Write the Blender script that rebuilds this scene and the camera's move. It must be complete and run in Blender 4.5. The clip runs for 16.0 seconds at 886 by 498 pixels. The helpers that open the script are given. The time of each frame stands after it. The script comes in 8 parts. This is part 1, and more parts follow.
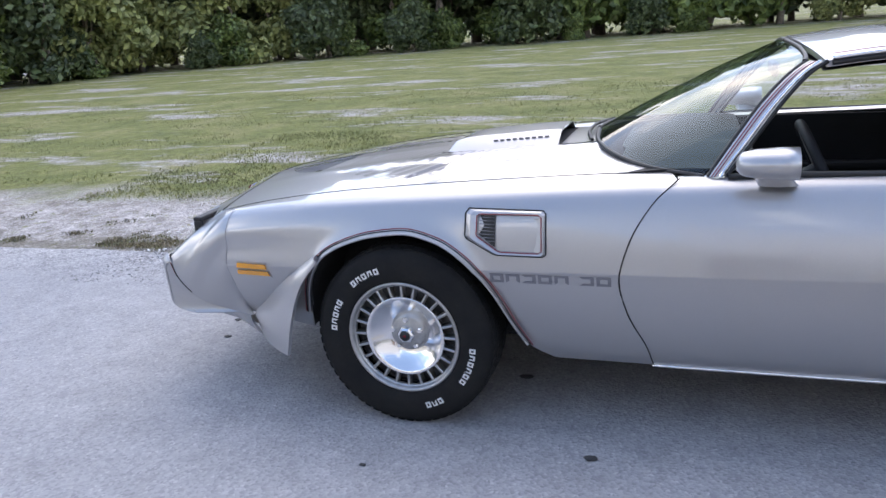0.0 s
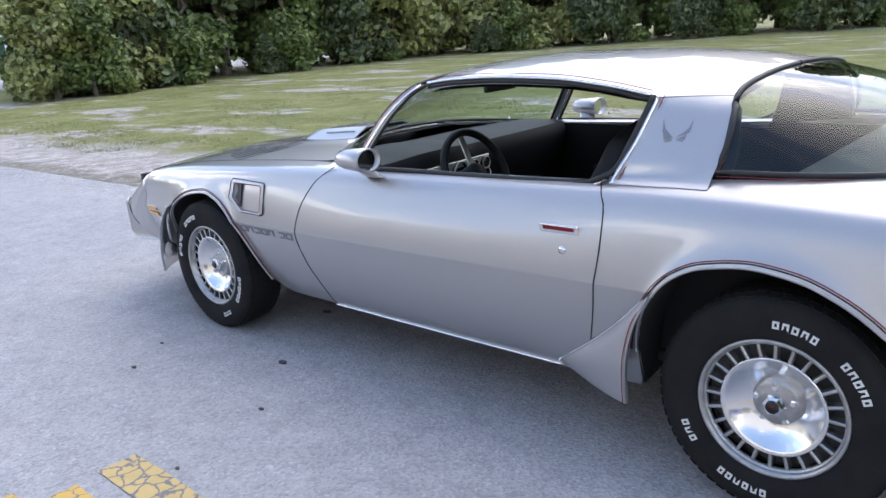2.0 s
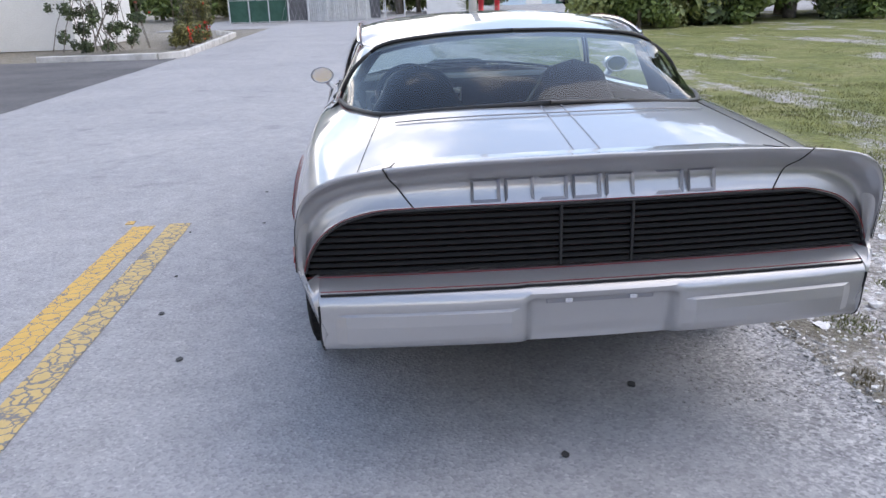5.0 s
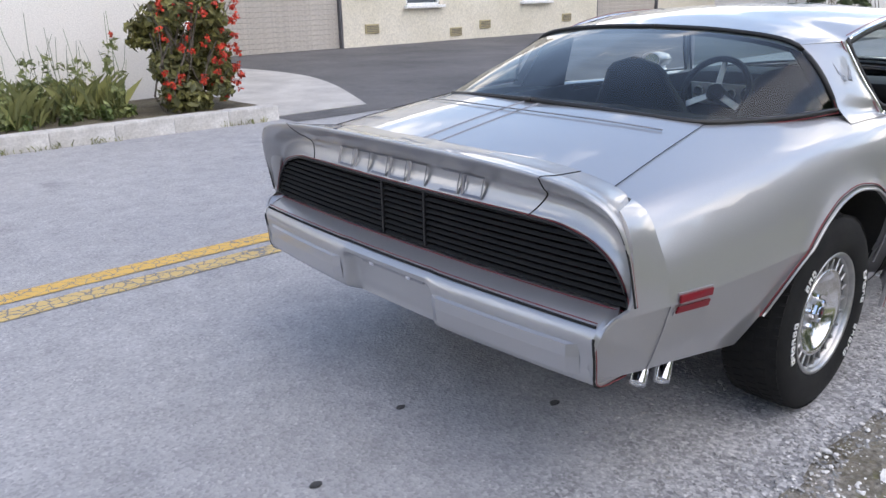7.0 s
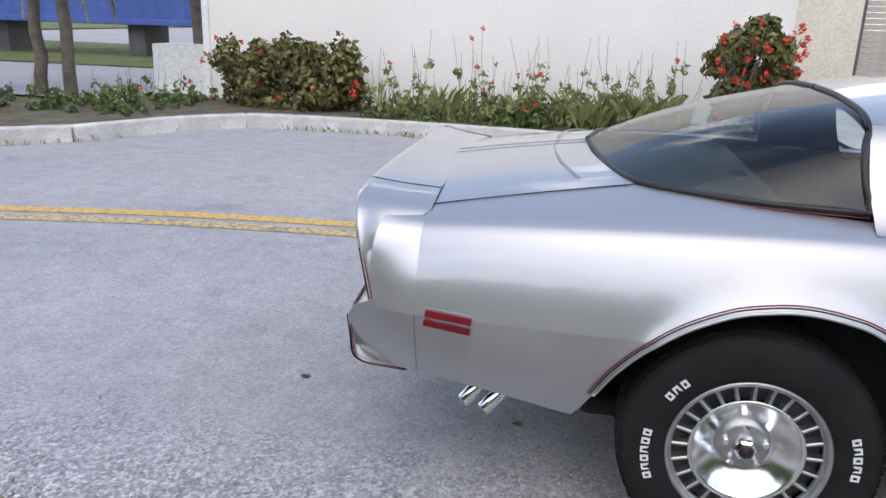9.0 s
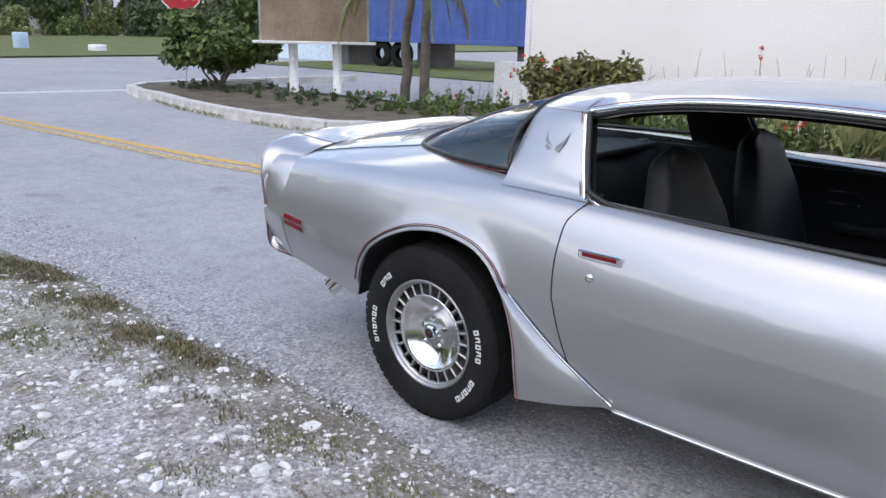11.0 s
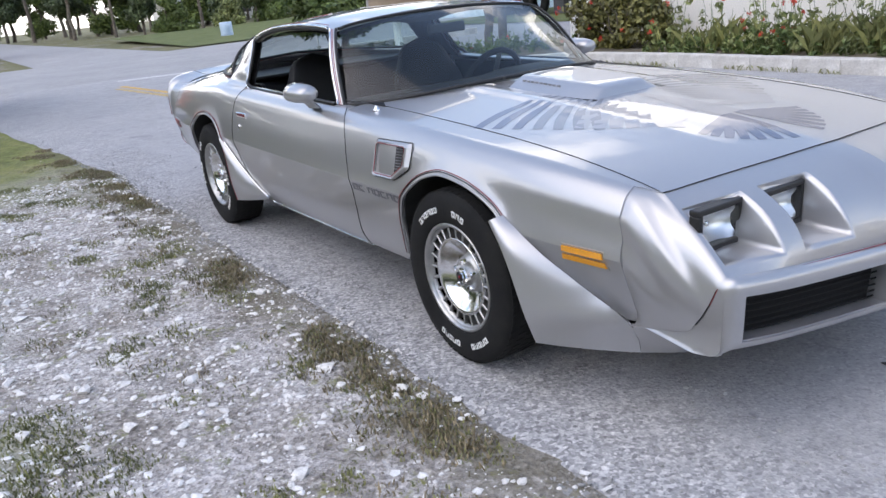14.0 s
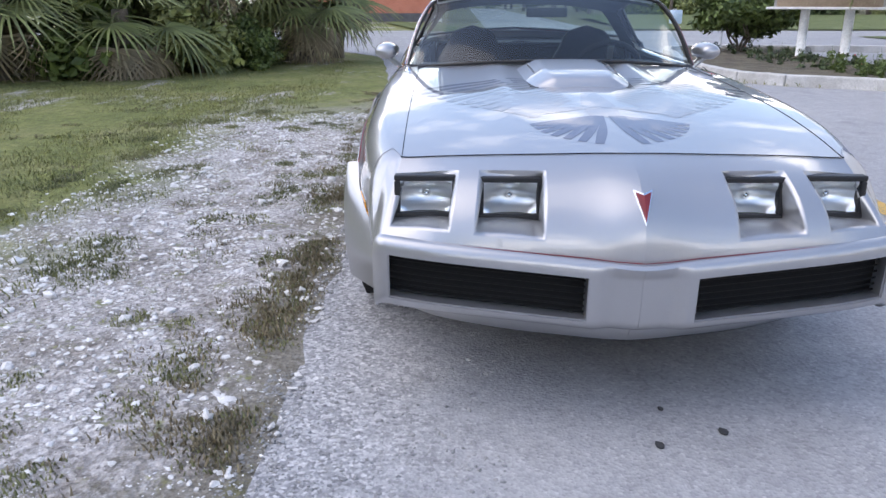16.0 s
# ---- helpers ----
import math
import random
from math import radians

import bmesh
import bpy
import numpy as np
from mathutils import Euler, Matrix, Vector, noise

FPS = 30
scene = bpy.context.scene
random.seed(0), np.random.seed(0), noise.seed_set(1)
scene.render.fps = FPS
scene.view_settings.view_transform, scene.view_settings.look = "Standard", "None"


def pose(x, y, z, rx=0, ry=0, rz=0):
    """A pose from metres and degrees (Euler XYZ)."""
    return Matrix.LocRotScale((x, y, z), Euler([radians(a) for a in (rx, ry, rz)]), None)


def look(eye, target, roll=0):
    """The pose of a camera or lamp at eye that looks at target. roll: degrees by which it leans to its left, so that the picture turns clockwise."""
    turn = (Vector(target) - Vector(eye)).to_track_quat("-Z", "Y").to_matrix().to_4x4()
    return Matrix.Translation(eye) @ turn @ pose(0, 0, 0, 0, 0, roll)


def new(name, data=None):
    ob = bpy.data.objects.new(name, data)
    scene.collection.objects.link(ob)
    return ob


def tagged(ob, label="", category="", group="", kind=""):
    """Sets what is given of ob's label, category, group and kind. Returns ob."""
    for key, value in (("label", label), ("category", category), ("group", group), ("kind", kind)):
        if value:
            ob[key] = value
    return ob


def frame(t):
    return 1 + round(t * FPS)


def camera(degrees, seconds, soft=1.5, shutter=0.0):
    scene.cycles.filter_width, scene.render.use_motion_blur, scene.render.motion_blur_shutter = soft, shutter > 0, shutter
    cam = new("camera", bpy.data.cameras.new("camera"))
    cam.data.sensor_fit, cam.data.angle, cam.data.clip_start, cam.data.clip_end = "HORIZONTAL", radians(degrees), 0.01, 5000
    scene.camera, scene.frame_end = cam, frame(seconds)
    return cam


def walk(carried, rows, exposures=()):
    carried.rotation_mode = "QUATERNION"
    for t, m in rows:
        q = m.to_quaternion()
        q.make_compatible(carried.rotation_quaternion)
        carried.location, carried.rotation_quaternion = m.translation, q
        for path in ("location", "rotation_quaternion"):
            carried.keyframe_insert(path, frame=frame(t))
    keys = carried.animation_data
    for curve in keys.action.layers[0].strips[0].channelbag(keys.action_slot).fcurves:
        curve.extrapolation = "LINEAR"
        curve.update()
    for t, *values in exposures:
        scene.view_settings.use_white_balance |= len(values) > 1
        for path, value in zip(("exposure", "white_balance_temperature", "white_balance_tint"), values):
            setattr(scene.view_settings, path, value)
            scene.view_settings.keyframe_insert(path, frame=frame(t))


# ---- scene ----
PATH = [
    (0.0, pose(0.395, 3.175, 1.373, 73.65, 3.89, -161.81)),
    (0.5, pose(-0.216, 3.241, 1.381, 73.97, 4.39, -155.52)),
    (1.0, pose(-0.765, 3.180, 1.374, 74.16, 4.27, -150.15)),
    (1.5, pose(-1.374, 3.040, 1.384, 74.20, 4.13, -144.69)),
    (2.0, pose(-2.012, 2.853, 1.396, 74.03, 4.01, -138.87)),
    (2.5, pose(-2.586, 2.615, 1.398, 73.67, 3.86, -133.24)),
    (3.0, pose(-3.140, 2.368, 1.398, 73.36, 3.70, -126.92)),
    (3.5, pose(-3.603, 2.004, 1.341, 72.94, 3.54, -120.13)),
    (4.0, pose(-4.051, 1.577, 1.323, 72.61, 3.10, -112.14)),
    (4.5, pose(-4.316, 1.051, 1.302, 72.32, 2.40, -103.01)),
    (4.7, pose(-4.395, 0.886, 1.336, 72.21, 2.09, -100.37)),
    (6.8, pose(-3.967, -1.595, 1.326, 71.01, 1.38, -47.64)),
    (7.0, pose(-3.817, -1.771, 1.351, 71.36, 1.12, -41.79)),
    (7.5, pose(-3.412, -2.176, 1.348, 71.99, 0.78, -27.92)),
    (8.0, pose(-2.912, -2.455, 1.321, 72.91, 0.38, -14.65)),
    (8.2, pose(-2.707, -2.565, 1.343, 73.38, -0.09, -9.56)),
    (10.5, pose(-0.157, -2.784, 1.394, 73.24, -2.05, 38.45)),
    (11.0, pose(0.386, -2.784, 1.399, 73.98, -1.27, 41.76)),
    (11.5, pose(0.938, -2.837, 1.397, 74.66, -0.33, 44.91)),
    (12.0, pose(1.533, -2.816, 1.392, 74.92, 0.90, 47.67)),
    (12.5, pose(2.105, -2.812, 1.398, 74.54, 2.19, 50.02)),
    (13.0, pose(2.668, -2.779, 1.402, 73.95, 3.45, 51.93)),
    (13.5, pose(3.156, -2.598, 1.371, 71.90, 5.41, 54.04)),
    (14.0, pose(3.579, -2.272, 1.325, 71.28, 5.78, 56.36)),
    (14.5, pose(4.010, -1.912, 1.289, 73.08, 3.98, 62.60)),
    (15.0, pose(4.252, -1.464, 1.193, 73.45, 2.37, 72.62)),
    (15.5, pose(4.428, -0.971, 1.161, 73.24, 1.20, 82.42)),
    (16.0, pose(4.502, -0.535, 1.185, 72.23, -0.02, 90.30)),
]
cam = camera(59.7, 16.0, soft=1.5)
walk(cam, PATH, exposures=[(0.0, 1.12, 6900, 14), (1.2, 1.25, 7000, 13), (2.0, 1.25, 7000, 13), (3.0, 1.02, 6950, 14), (4.7, 1.06, 7150, 13), (8.0, 0.94, 7250, 13), (11.0, 0.94, 7050, 13), (13.0, 1.0, 7050, 13), (14.5, 0.92, 7050, 13), (16.0, 0.98, 6900, 14)])

# ---- world and sun ----
SUN_TO = Vector((0.04, -0.50, 0.80)).normalized()
world = bpy.data.worlds.new("world")
scene.world = world
world.use_nodes = True
wn, wl = world.node_tree.nodes, world.node_tree.links
wn.clear()
w_out = wn.new("ShaderNodeOutputWorld")
w_bg = wn.new("ShaderNodeBackground")
w_sky = wn.new("ShaderNodeTexSky")
w_sky.sky_type = "NISHITA"
w_sky.sun_disc = False
w_sky.sun_elevation = math.asin(SUN_TO.z)
w_sky.sun_rotation = math.atan2(SUN_TO.x, SUN_TO.y)
w_sky.dust_density = 1.0
w_co = wn.new("ShaderNodeTexCoord")
w_map = wn.new("ShaderNodeMapping")
w_map.inputs["Scale"].default_value = (0.62, 0.62, 0.0)
w_map.inputs["Location"].default_value = (2.3, 1.1, 0.0)
w_noise = wn.new("ShaderNodeTexNoise")
w_noise.inputs["Scale"].default_value = 2.1
w_noise.inputs["Detail"].default_value = 8.0
w_noise.inputs["Roughness"].default_value = 0.58
w_ramp = wn.new("ShaderNodeValToRGB")
w_ramp.color_ramp.elements[0].position = 0.625
w_ramp.color_ramp.elements[1].position = 0.74
w_mix = wn.new("ShaderNodeMix")
w_mix.data_type = "RGBA"
w_puff = wn.new("ShaderNodeTexNoise")
w_puff.inputs["Scale"].default_value = 4.2
w_puff.inputs["Detail"].default_value = 6.0
w_tone = wn.new("ShaderNodeValToRGB")
w_tone.color_ramp.elements[0].position = 0.36
w_tone.color_ramp.elements[0].color = (0.50, 0.52, 0.56, 1.0)
w_tone.color_ramp.elements[1].position = 0.62
w_tone.color_ramp.elements[1].color = (1.0, 1.0, 1.02, 1.0)
w_gain = wn.new("ShaderNodeVectorMath")
w_gain.operation = "SCALE"
w_gain.inputs["Scale"].default_value = 10.0
wl.new(w_map.outputs["Vector"], w_puff.inputs["Vector"])
wl.new(w_puff.outputs["Fac"], w_tone.inputs["Fac"])
wl.new(w_tone.outputs["Color"], w_gain.inputs[0])
wl.new(w_gain.outputs["Vector"], w_mix.inputs["B"])
# clouds lie on a flat layer overhead, so they crowd together towards the horizon
w_sep = wn.new("ShaderNodeSeparateXYZ")
w_lift = wn.new("ShaderNodeMath")
w_lift.operation = "MAXIMUM"
w_lift.inputs[1].default_value = 0.0
w_add = wn.new("ShaderNodeMath")
w_add.inputs[1].default_value = 0.22
w_flat = wn.new("ShaderNodeVectorMath")
w_flat.operation = "DIVIDE"
w_tri = wn.new("ShaderNodeCombineXYZ")
wl.new(w_co.outputs["Generated"], w_sep.inputs["Vector"])
wl.new(w_sep.outputs["Z"], w_lift.inputs[0])
wl.new(w_lift.outputs[0], w_add.inputs[0])
for k in range(3):
    wl.new(w_add.outputs[0], w_tri.inputs[k])
wl.new(w_co.outputs["Generated"], w_flat.inputs[0])
wl.new(w_tri.outputs["Vector"], w_flat.inputs[1])
wl.new(w_flat.outputs["Vector"], w_map.inputs["Vector"])
wl.new(w_map.outputs["Vector"], w_noise.inputs["Vector"])
w_low = wn.new("ShaderNodeMath")
w_low.operation = "SUBTRACT"
w_low.use_clamp = True
w_low.inputs[0].default_value = 1.0
w_pow = wn.new("ShaderNodeMath")
w_pow.operation = "POWER"
w_pow.inputs[1].default_value = 2.2
w_den = wn.new("ShaderNodeMath")
w_den.operation = "MULTIPLY_ADD"
w_den.inputs[1].default_value = 0.37
wl.new(w_lift.outputs[0], w_low.inputs[1])
wl.new(w_low.outputs[0], w_pow.inputs[0])
wl.new(w_pow.outputs[0], w_den.inputs[0])
wl.new(w_noise.outputs["Fac"], w_den.inputs[2])
wl.new(w_den.outputs[0], w_ramp.inputs["Fac"])
wl.new(w_ramp.outputs["Color"], w_mix.inputs["Factor"])
w_haze = wn.new("ShaderNodeVectorMath")
w_haze.operation = "MINIMUM"
w_haze.inputs[1].default_value = (7.0, 7.5, 8.0)
wl.new(w_sky.outputs["Color"], w_haze.inputs[0])
wl.new(w_haze.outputs["Vector"], w_mix.inputs["A"])
wl.new(w_mix.outputs["Result"], w_bg.inputs["Color"])
w_bg.inputs["Strength"].default_value = 0.18
wl.new(w_bg.outputs["Background"], w_out.inputs["Surface"])
sun = new("sun", bpy.data.lights.new("sun", "SUN"))
sun.data.energy = 0.45
sun.data.angle = radians(75)
sun.data.color = (1.0, 0.94, 0.85)
sun.matrix_world = look(SUN_TO * 50, (0, 0, 0))

# ---- materials ----
def mat_base(name, color, rough=0.6, metal=0.0, coat=0.0, coat_rough=0.05, spec=None):
    m = bpy.data.materials.new(name)
    m.use_nodes = True
    b = m.node_tree.nodes["Principled BSDF"]
    b.inputs["Base Color"].default_value = (*color, 1)
    b.inputs["Roughness"].default_value = rough
    b.inputs["Metallic"].default_value = metal
    b.inputs["Coat Weight"].default_value = coat
    b.inputs["Coat Roughness"].default_value = coat_rough
    if spec is not None:
        b.inputs["Specular IOR Level"].default_value = spec
    return m


def node(m, kind, **vals):
    n = m.node_tree.nodes.new(kind)
    for k, v in vals.items():
        n.inputs[k].default_value = v
    return n


def noise_tex(m, scale, detail=5.0, rough=0.6, coord="Object", stretch=None):
    co = m.node_tree.nodes.new("ShaderNodeTexCoord")
    n = node(m, "ShaderNodeTexNoise", Scale=scale, Detail=detail, Roughness=rough)
    src = co.outputs[coord]
    if stretch:
        mp = node(m, "ShaderNodeMapping", Scale=stretch)
        m.node_tree.links.new(src, mp.inputs["Vector"])
        src = mp.outputs["Vector"]
    m.node_tree.links.new(src, n.inputs["Vector"])
    return n


def ramp(m, src, stops):
    r = m.node_tree.nodes.new("ShaderNodeValToRGB")
    els = r.color_ramp.elements
    while len(els) < len(stops):
        els.new(0.5)
    for e, (p, c) in zip(els, stops):
        e.position = p
        e.color = (*c, 1) if len(c) == 3 else c
    m.node_tree.links.new(src, r.inputs["Fac"])
    return r


def mix_col(m, fac, a, b, mode="MIX"):
    x = m.node_tree.nodes.new("ShaderNodeMix")
    x.data_type = "RGBA"
    x.blend_type = mode
    for key, v in (("Factor", fac), ("A", a), ("B", b)):
        if hasattr(v, "is_linked") or hasattr(v, "links"):
            m.node_tree.links.new(v, x.inputs[key])
        elif isinstance(v, (int, float)):
            x.inputs[key].default_value = v
        else:
            x.inputs[key].default_value = (*v, 1)
    return x.outputs["Result"]


def to_color(m, sock):
    m.node_tree.links.new(sock, m.node_tree.nodes["Principled BSDF"].inputs["Base Color"])


def to_bump(m, sock, strength=0.3, dist=0.01):
    b = node(m, "ShaderNodeBump", Strength=strength, Distance=dist)
    m.node_tree.links.new(sock, b.inputs["Height"])
    m.node_tree.links.new(b.outputs["Normal"], m.node_tree.nodes["Principled BSDF"].inputs["Normal"])


def varied(name, c1, c2, scale, rough=0.8, bump=0.3, dist=0.01, fine=None, metal=0.0):
    """Two tones at a large scale, grain at a fine one."""
    m = mat_base(name, c1, rough, metal)
    big = noise_tex(m, scale, 4)
    r = ramp(m, big.outputs["Fac"], [(0.35, c1), (0.65, c2)])
    small = noise_tex(m, fine or scale * 14, 6, 0.7)
    g = ramp(m, small.outputs["Fac"], [(0.25, (0.72, 0.72, 0.72)), (0.75, (1.22, 1.22, 1.22))])
    to_color(m, mix_col(m, 1.0, r.outputs["Color"], g.outputs["Color"], "MULTIPLY"))
    to_bump(m, small.outputs["Fac"], bump, dist)
    return m


def paint_material(name, color, rough=0.37, metal=0.68, coat=1.0):
    m = mat_base(name, color, rough, metal, coat, 0.02)
    m.node_tree.nodes["Principled BSDF"].inputs["Coat IOR"].default_value = 1.62
    flake = noise_tex(m, 900, 2, 0.5)
    r = ramp(m, flake.outputs["Fac"], [(0.3, tuple(c * 0.9 for c in color)), (0.7, tuple(min(1, c * 1.1) for c in color))])
    dust = noise_tex(m, 3.0, 6, 0.65)
    rr = ramp(m, dust.outputs["Fac"], [(0.3, (rough - 0.015,) * 3), (0.75, (rough + 0.02,) * 3)])
    to_color(m, r.outputs["Color"])
    m.node_tree.links.new(rr.outputs["Color"], m.node_tree.nodes["Principled BSDF"].inputs["Roughness"])
    return m


M_SILVER = paint_material("silver_paint", (0.445, 0.445, 0.455))
M_GREYPAINT = paint_material("charcoal_silver_paint", (0.30, 0.305, 0.33), 0.4)
M_GAP = mat_base("panel_gap_black", (0.012, 0.012, 0.013), 0.9)
M_RED = mat_base("red_pinstripe", (0.22, 0.025, 0.03), 0.4)
M_BLACK = mat_base("black_trim", (0.015, 0.015, 0.016), 0.45)
M_CHROME = mat_base("chrome", (0.82, 0.83, 0.85), 0.08, 1.0)
M_ALU = varied("cast_aluminium", (0.42, 0.42, 0.42), (0.52, 0.52, 0.51), 30, 0.38, 0.15, 0.001, 400, 0.9)
M_POLISH = mat_base("polished_aluminium", (0.86, 0.86, 0.87), 0.16, 1.0)
# cast aluminium again, with the shade inside the wheel slots put into its colour
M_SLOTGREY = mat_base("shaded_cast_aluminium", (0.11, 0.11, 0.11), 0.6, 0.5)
M_SLOT = mat_base("slot_black", (0.012, 0.012, 0.012), 0.75, spec=0.25)
M_RUBBER = varied("tyre_rubber", (0.010, 0.010, 0.011), (0.017, 0.017, 0.016), 9, 0.8, 0.2, 0.002, 200)
M_RUBBER.node_tree.nodes["Principled BSDF"].inputs["Specular IOR Level"].default_value = 0.25
M_WHITE_LETTER = varied("white_rubber", (0.72, 0.72, 0.70), (0.82, 0.82, 0.80), 25, 0.6, 0.1, 0.001)
M_INTERIOR = varied("black_vinyl", (0.006, 0.0062, 0.008), (0.010, 0.0105, 0.013), 6, 0.6, 0.05, 0.001, 160)
M_INTERIOR.node_tree.nodes["Principled BSDF"].inputs["Specular IOR Level"].default_value = 0.3
M_CARPET = varied("dark_carpet", (0.012, 0.012, 0.014), (0.02, 0.02, 0.022), 20, 0.95, 0.4, 0.004, 300)
M_UNDER = varied("underbody_black", (0.012, 0.012, 0.012), (0.022, 0.021, 0.02), 8, 0.9, 0.3, 0.004)
M_AMBER = mat_base("amber_lens", (0.85, 0.36, 0.03), 0.2, 0, 0.5)
M_REDLENS = mat_base("red_lens", (0.20, 0.008, 0.018), 0.35, 0, 0.0, spec=0.3)
M_DARKLENS = mat_base("smoked_tail_lens", (0.02, 0.008, 0.009), 0.22, 0, 0.6)
M_LETTERING = mat_base("grey_lettering_film", (0.19, 0.19, 0.215), 0.35, 0.3, 0.8)
M_BLUEDECAL = mat_base("charcoal_blue_decal", (0.12, 0.125, 0.18), 0.4, 0.6, 1.0, 0.02)
M_GREYDECAL = mat_base("grey_decal", (0.25, 0.245, 0.255), 0.4, 0.6, 1.0, 0.02)
M_PALEDECAL = mat_base("pale_silver_decal", (0.37, 0.36, 0.365), 0.4, 0.6, 1.0, 0.02)


M_DASHPLATE = varied("engine_turned_plate", (0.55, 0.54, 0.51), (0.72, 0.71, 0.68), 40, 0.4, 0.05, 0.001, 300, 0.5)
M_REFLECTOR = mat_base("lamp_reflector", (0.88, 0.89, 0.9), 0.3, 1.0)


def thin_glass(name, tint, rough, base):
    """Thin glass: mostly see-through, with a gloss that grows at a slant."""
    m = bpy.data.materials.new(name)
    m.use_nodes = True
    n, L = m.node_tree.nodes, m.node_tree.links
    n.remove(n["Principled BSDF"])
    tr = n.new("ShaderNodeBsdfTransparent")
    tr.inputs["Color"].default_value = (*tint, 1)
    gl = n.new("ShaderNodeBsdfGlossy")
    gl.inputs["Roughness"].default_value = rough
    lw = n.new("ShaderNodeLayerWeight")
    lw.inputs["Blend"].default_value = 0.5
    pw = n.new("ShaderNodeMath")
    pw.operation = "POWER"
    pw.inputs[1].default_value = 4.5
    fr = n.new("ShaderNodeMath")
    fr.operation = "MULTIPLY_ADD"
    fr.inputs[1].default_value = 1.0 - base
    fr.inputs[2].default_value = base
    L.new(lw.outputs["Facing"], pw.inputs[0])
    L.new(pw.outputs[0], fr.inputs[0])
    mx = n.new("ShaderNodeMixShader")
    L.new(fr.outputs[0], mx.inputs["Fac"])
    L.new(tr.outputs["BSDF"], mx.inputs[1])
    L.new(gl.outputs["BSDF"], mx.inputs[2])
    L.new(mx.outputs["Shader"], n["Material Output"].inputs["Surface"])
    return m


M_LAMPGLASS = thin_glass("lamp_glass", (0.93, 0.95, 0.95), 0.06, 0.06)
M_GLASS = thin_glass("tinted_car_glass", (0.74, 0.85, 0.845), 0.0, 0.055)

def leaf_material(name, c1, c2):
    m = mat_base(name, c1, 0.55)
    geo = m.node_tree.nodes.new("ShaderNodeNewGeometry")
    r = ramp(m, geo.outputs["Random Per Island"], [(0.0, c1), (0.6, c2), (1.0, tuple(c * 1.5 for c in c2))])
    big = noise_tex(m, 0.7, 3)
    g = ramp(m, big.outputs["Fac"], [(0.3, (0.6, 0.62, 0.6)), (0.7, (1.25, 1.2, 1.1))])
    to_color(m, mix_col(m, 1.0, r.outputs["Color"], g.outputs["Color"], "MULTIPLY"))
    b = m.node_tree.nodes["Principled BSDF"]
    b.inputs["Subsurface Weight"].default_value = 0.0
    return m


M_LEAF_DARK = leaf_material("dark_foliage", (0.032, 0.052, 0.024), (0.085, 0.12, 0.052))
M_LEAF = leaf_material("green_foliage", (0.05, 0.085, 0.022), (0.12, 0.17, 0.048))
M_LEAF_LIGHT = leaf_material("light_foliage", (0.12, 0.15, 0.05), (0.23, 0.26, 0.10))
M_LEAF_RUST = leaf_material("reddish_hedge_foliage", (0.055, 0.06, 0.022), (0.16, 0.155, 0.05))
M_PALM = leaf_material("palm_frond_green", (0.085, 0.11, 0.045), (0.18, 0.21, 0.08))
M_PALMDRY = leaf_material("dry_palm_frond", (0.16, 0.13, 0.085), (0.27, 0.23, 0.16))
M_FLOWER = leaf_material("red_flower", (0.42, 0.03, 0.02), (0.6, 0.06, 0.03))
M_BARK = varied("rough_bark", (0.11, 0.09, 0.07), (0.2, 0.175, 0.145), 5, 0.95, 0.7, 0.03, 40)
M_GRASSBLADE = leaf_material("grass_blade", (0.13, 0.15, 0.05), (0.24, 0.245, 0.09))
M_TUFT = leaf_material("shoulder_tuft", (0.10, 0.115, 0.045), (0.20, 0.205, 0.09))
M_TUFTDRY = leaf_material("brown_shoulder_weed", (0.14, 0.115, 0.07), (0.24, 0.20, 0.13))
M_GRASSDRY = leaf_material("dry_weed_blade", (0.15, 0.12, 0.06), (0.24, 0.21, 0.10))
M_WALLWHITE = varied("white_stucco", (0.83, 0.795, 0.75), (0.87, 0.84, 0.795), 0.5, 0.9, 0.06, 0.006, 70)
M_TRIMWHITE = varied("white_trim_paint", (0.80, 0.80, 0.79), (0.84, 0.84, 0.83), 2, 0.7, 0.1, 0.003)
M_BEIGE = varied("cream_block_wall", (0.72, 0.67, 0.55), (0.79, 0.74, 0.63), 0.9, 0.9, 0.3, 0.008, 25)
M_SHUTTER = varied("pale_roller_shutter", (0.47, 0.43, 0.385), (0.54, 0.50, 0.45), 1.2, 0.5, 0.05, 0.002)
M_CONCRETE = varied("stained_concrete", (0.42, 0.40, 0.38), (0.56, 0.54, 0.51), 1.6, 0.9, 0.4, 0.006, 60)
M_KERB = varied("weathered_kerb_concrete", (0.50, 0.48, 0.45), (0.74, 0.72, 0.69), 2.2, 0.9, 0.5, 0.006, 45)
M_PLYWOOD = varied("weathered_plywood", (0.24, 0.18, 0.125), (0.36, 0.28, 0.2), 1.5, 0.85, 0.2, 0.004, 30)
M_BLUE = varied("blue_container_steel", (0.035, 0.085, 0.30), (0.055, 0.11, 0.36), 1.0, 0.5, 0.05, 0.002)
M_ORANGE = varied("salmon_siding", (0.55, 0.20, 0.13), (0.62, 0.25, 0.17), 1.5, 0.8, 0.1, 0.004)
M_DARKBASE = varied("dark_grey_base", (0.09, 0.09, 0.1), (0.13, 0.13, 0.14), 2, 0.8)
M_STOPRED = varied("sign_red", (0.52, 0.02, 0.03), (0.58, 0.03, 0.04), 4, 0.45, 0.03, 0.001)
M_SIGNWHITE = varied("sign_white", (0.78, 0.78, 0.77), (0.84, 0.84, 0.83), 3, 0.5, 0.03, 0.001)
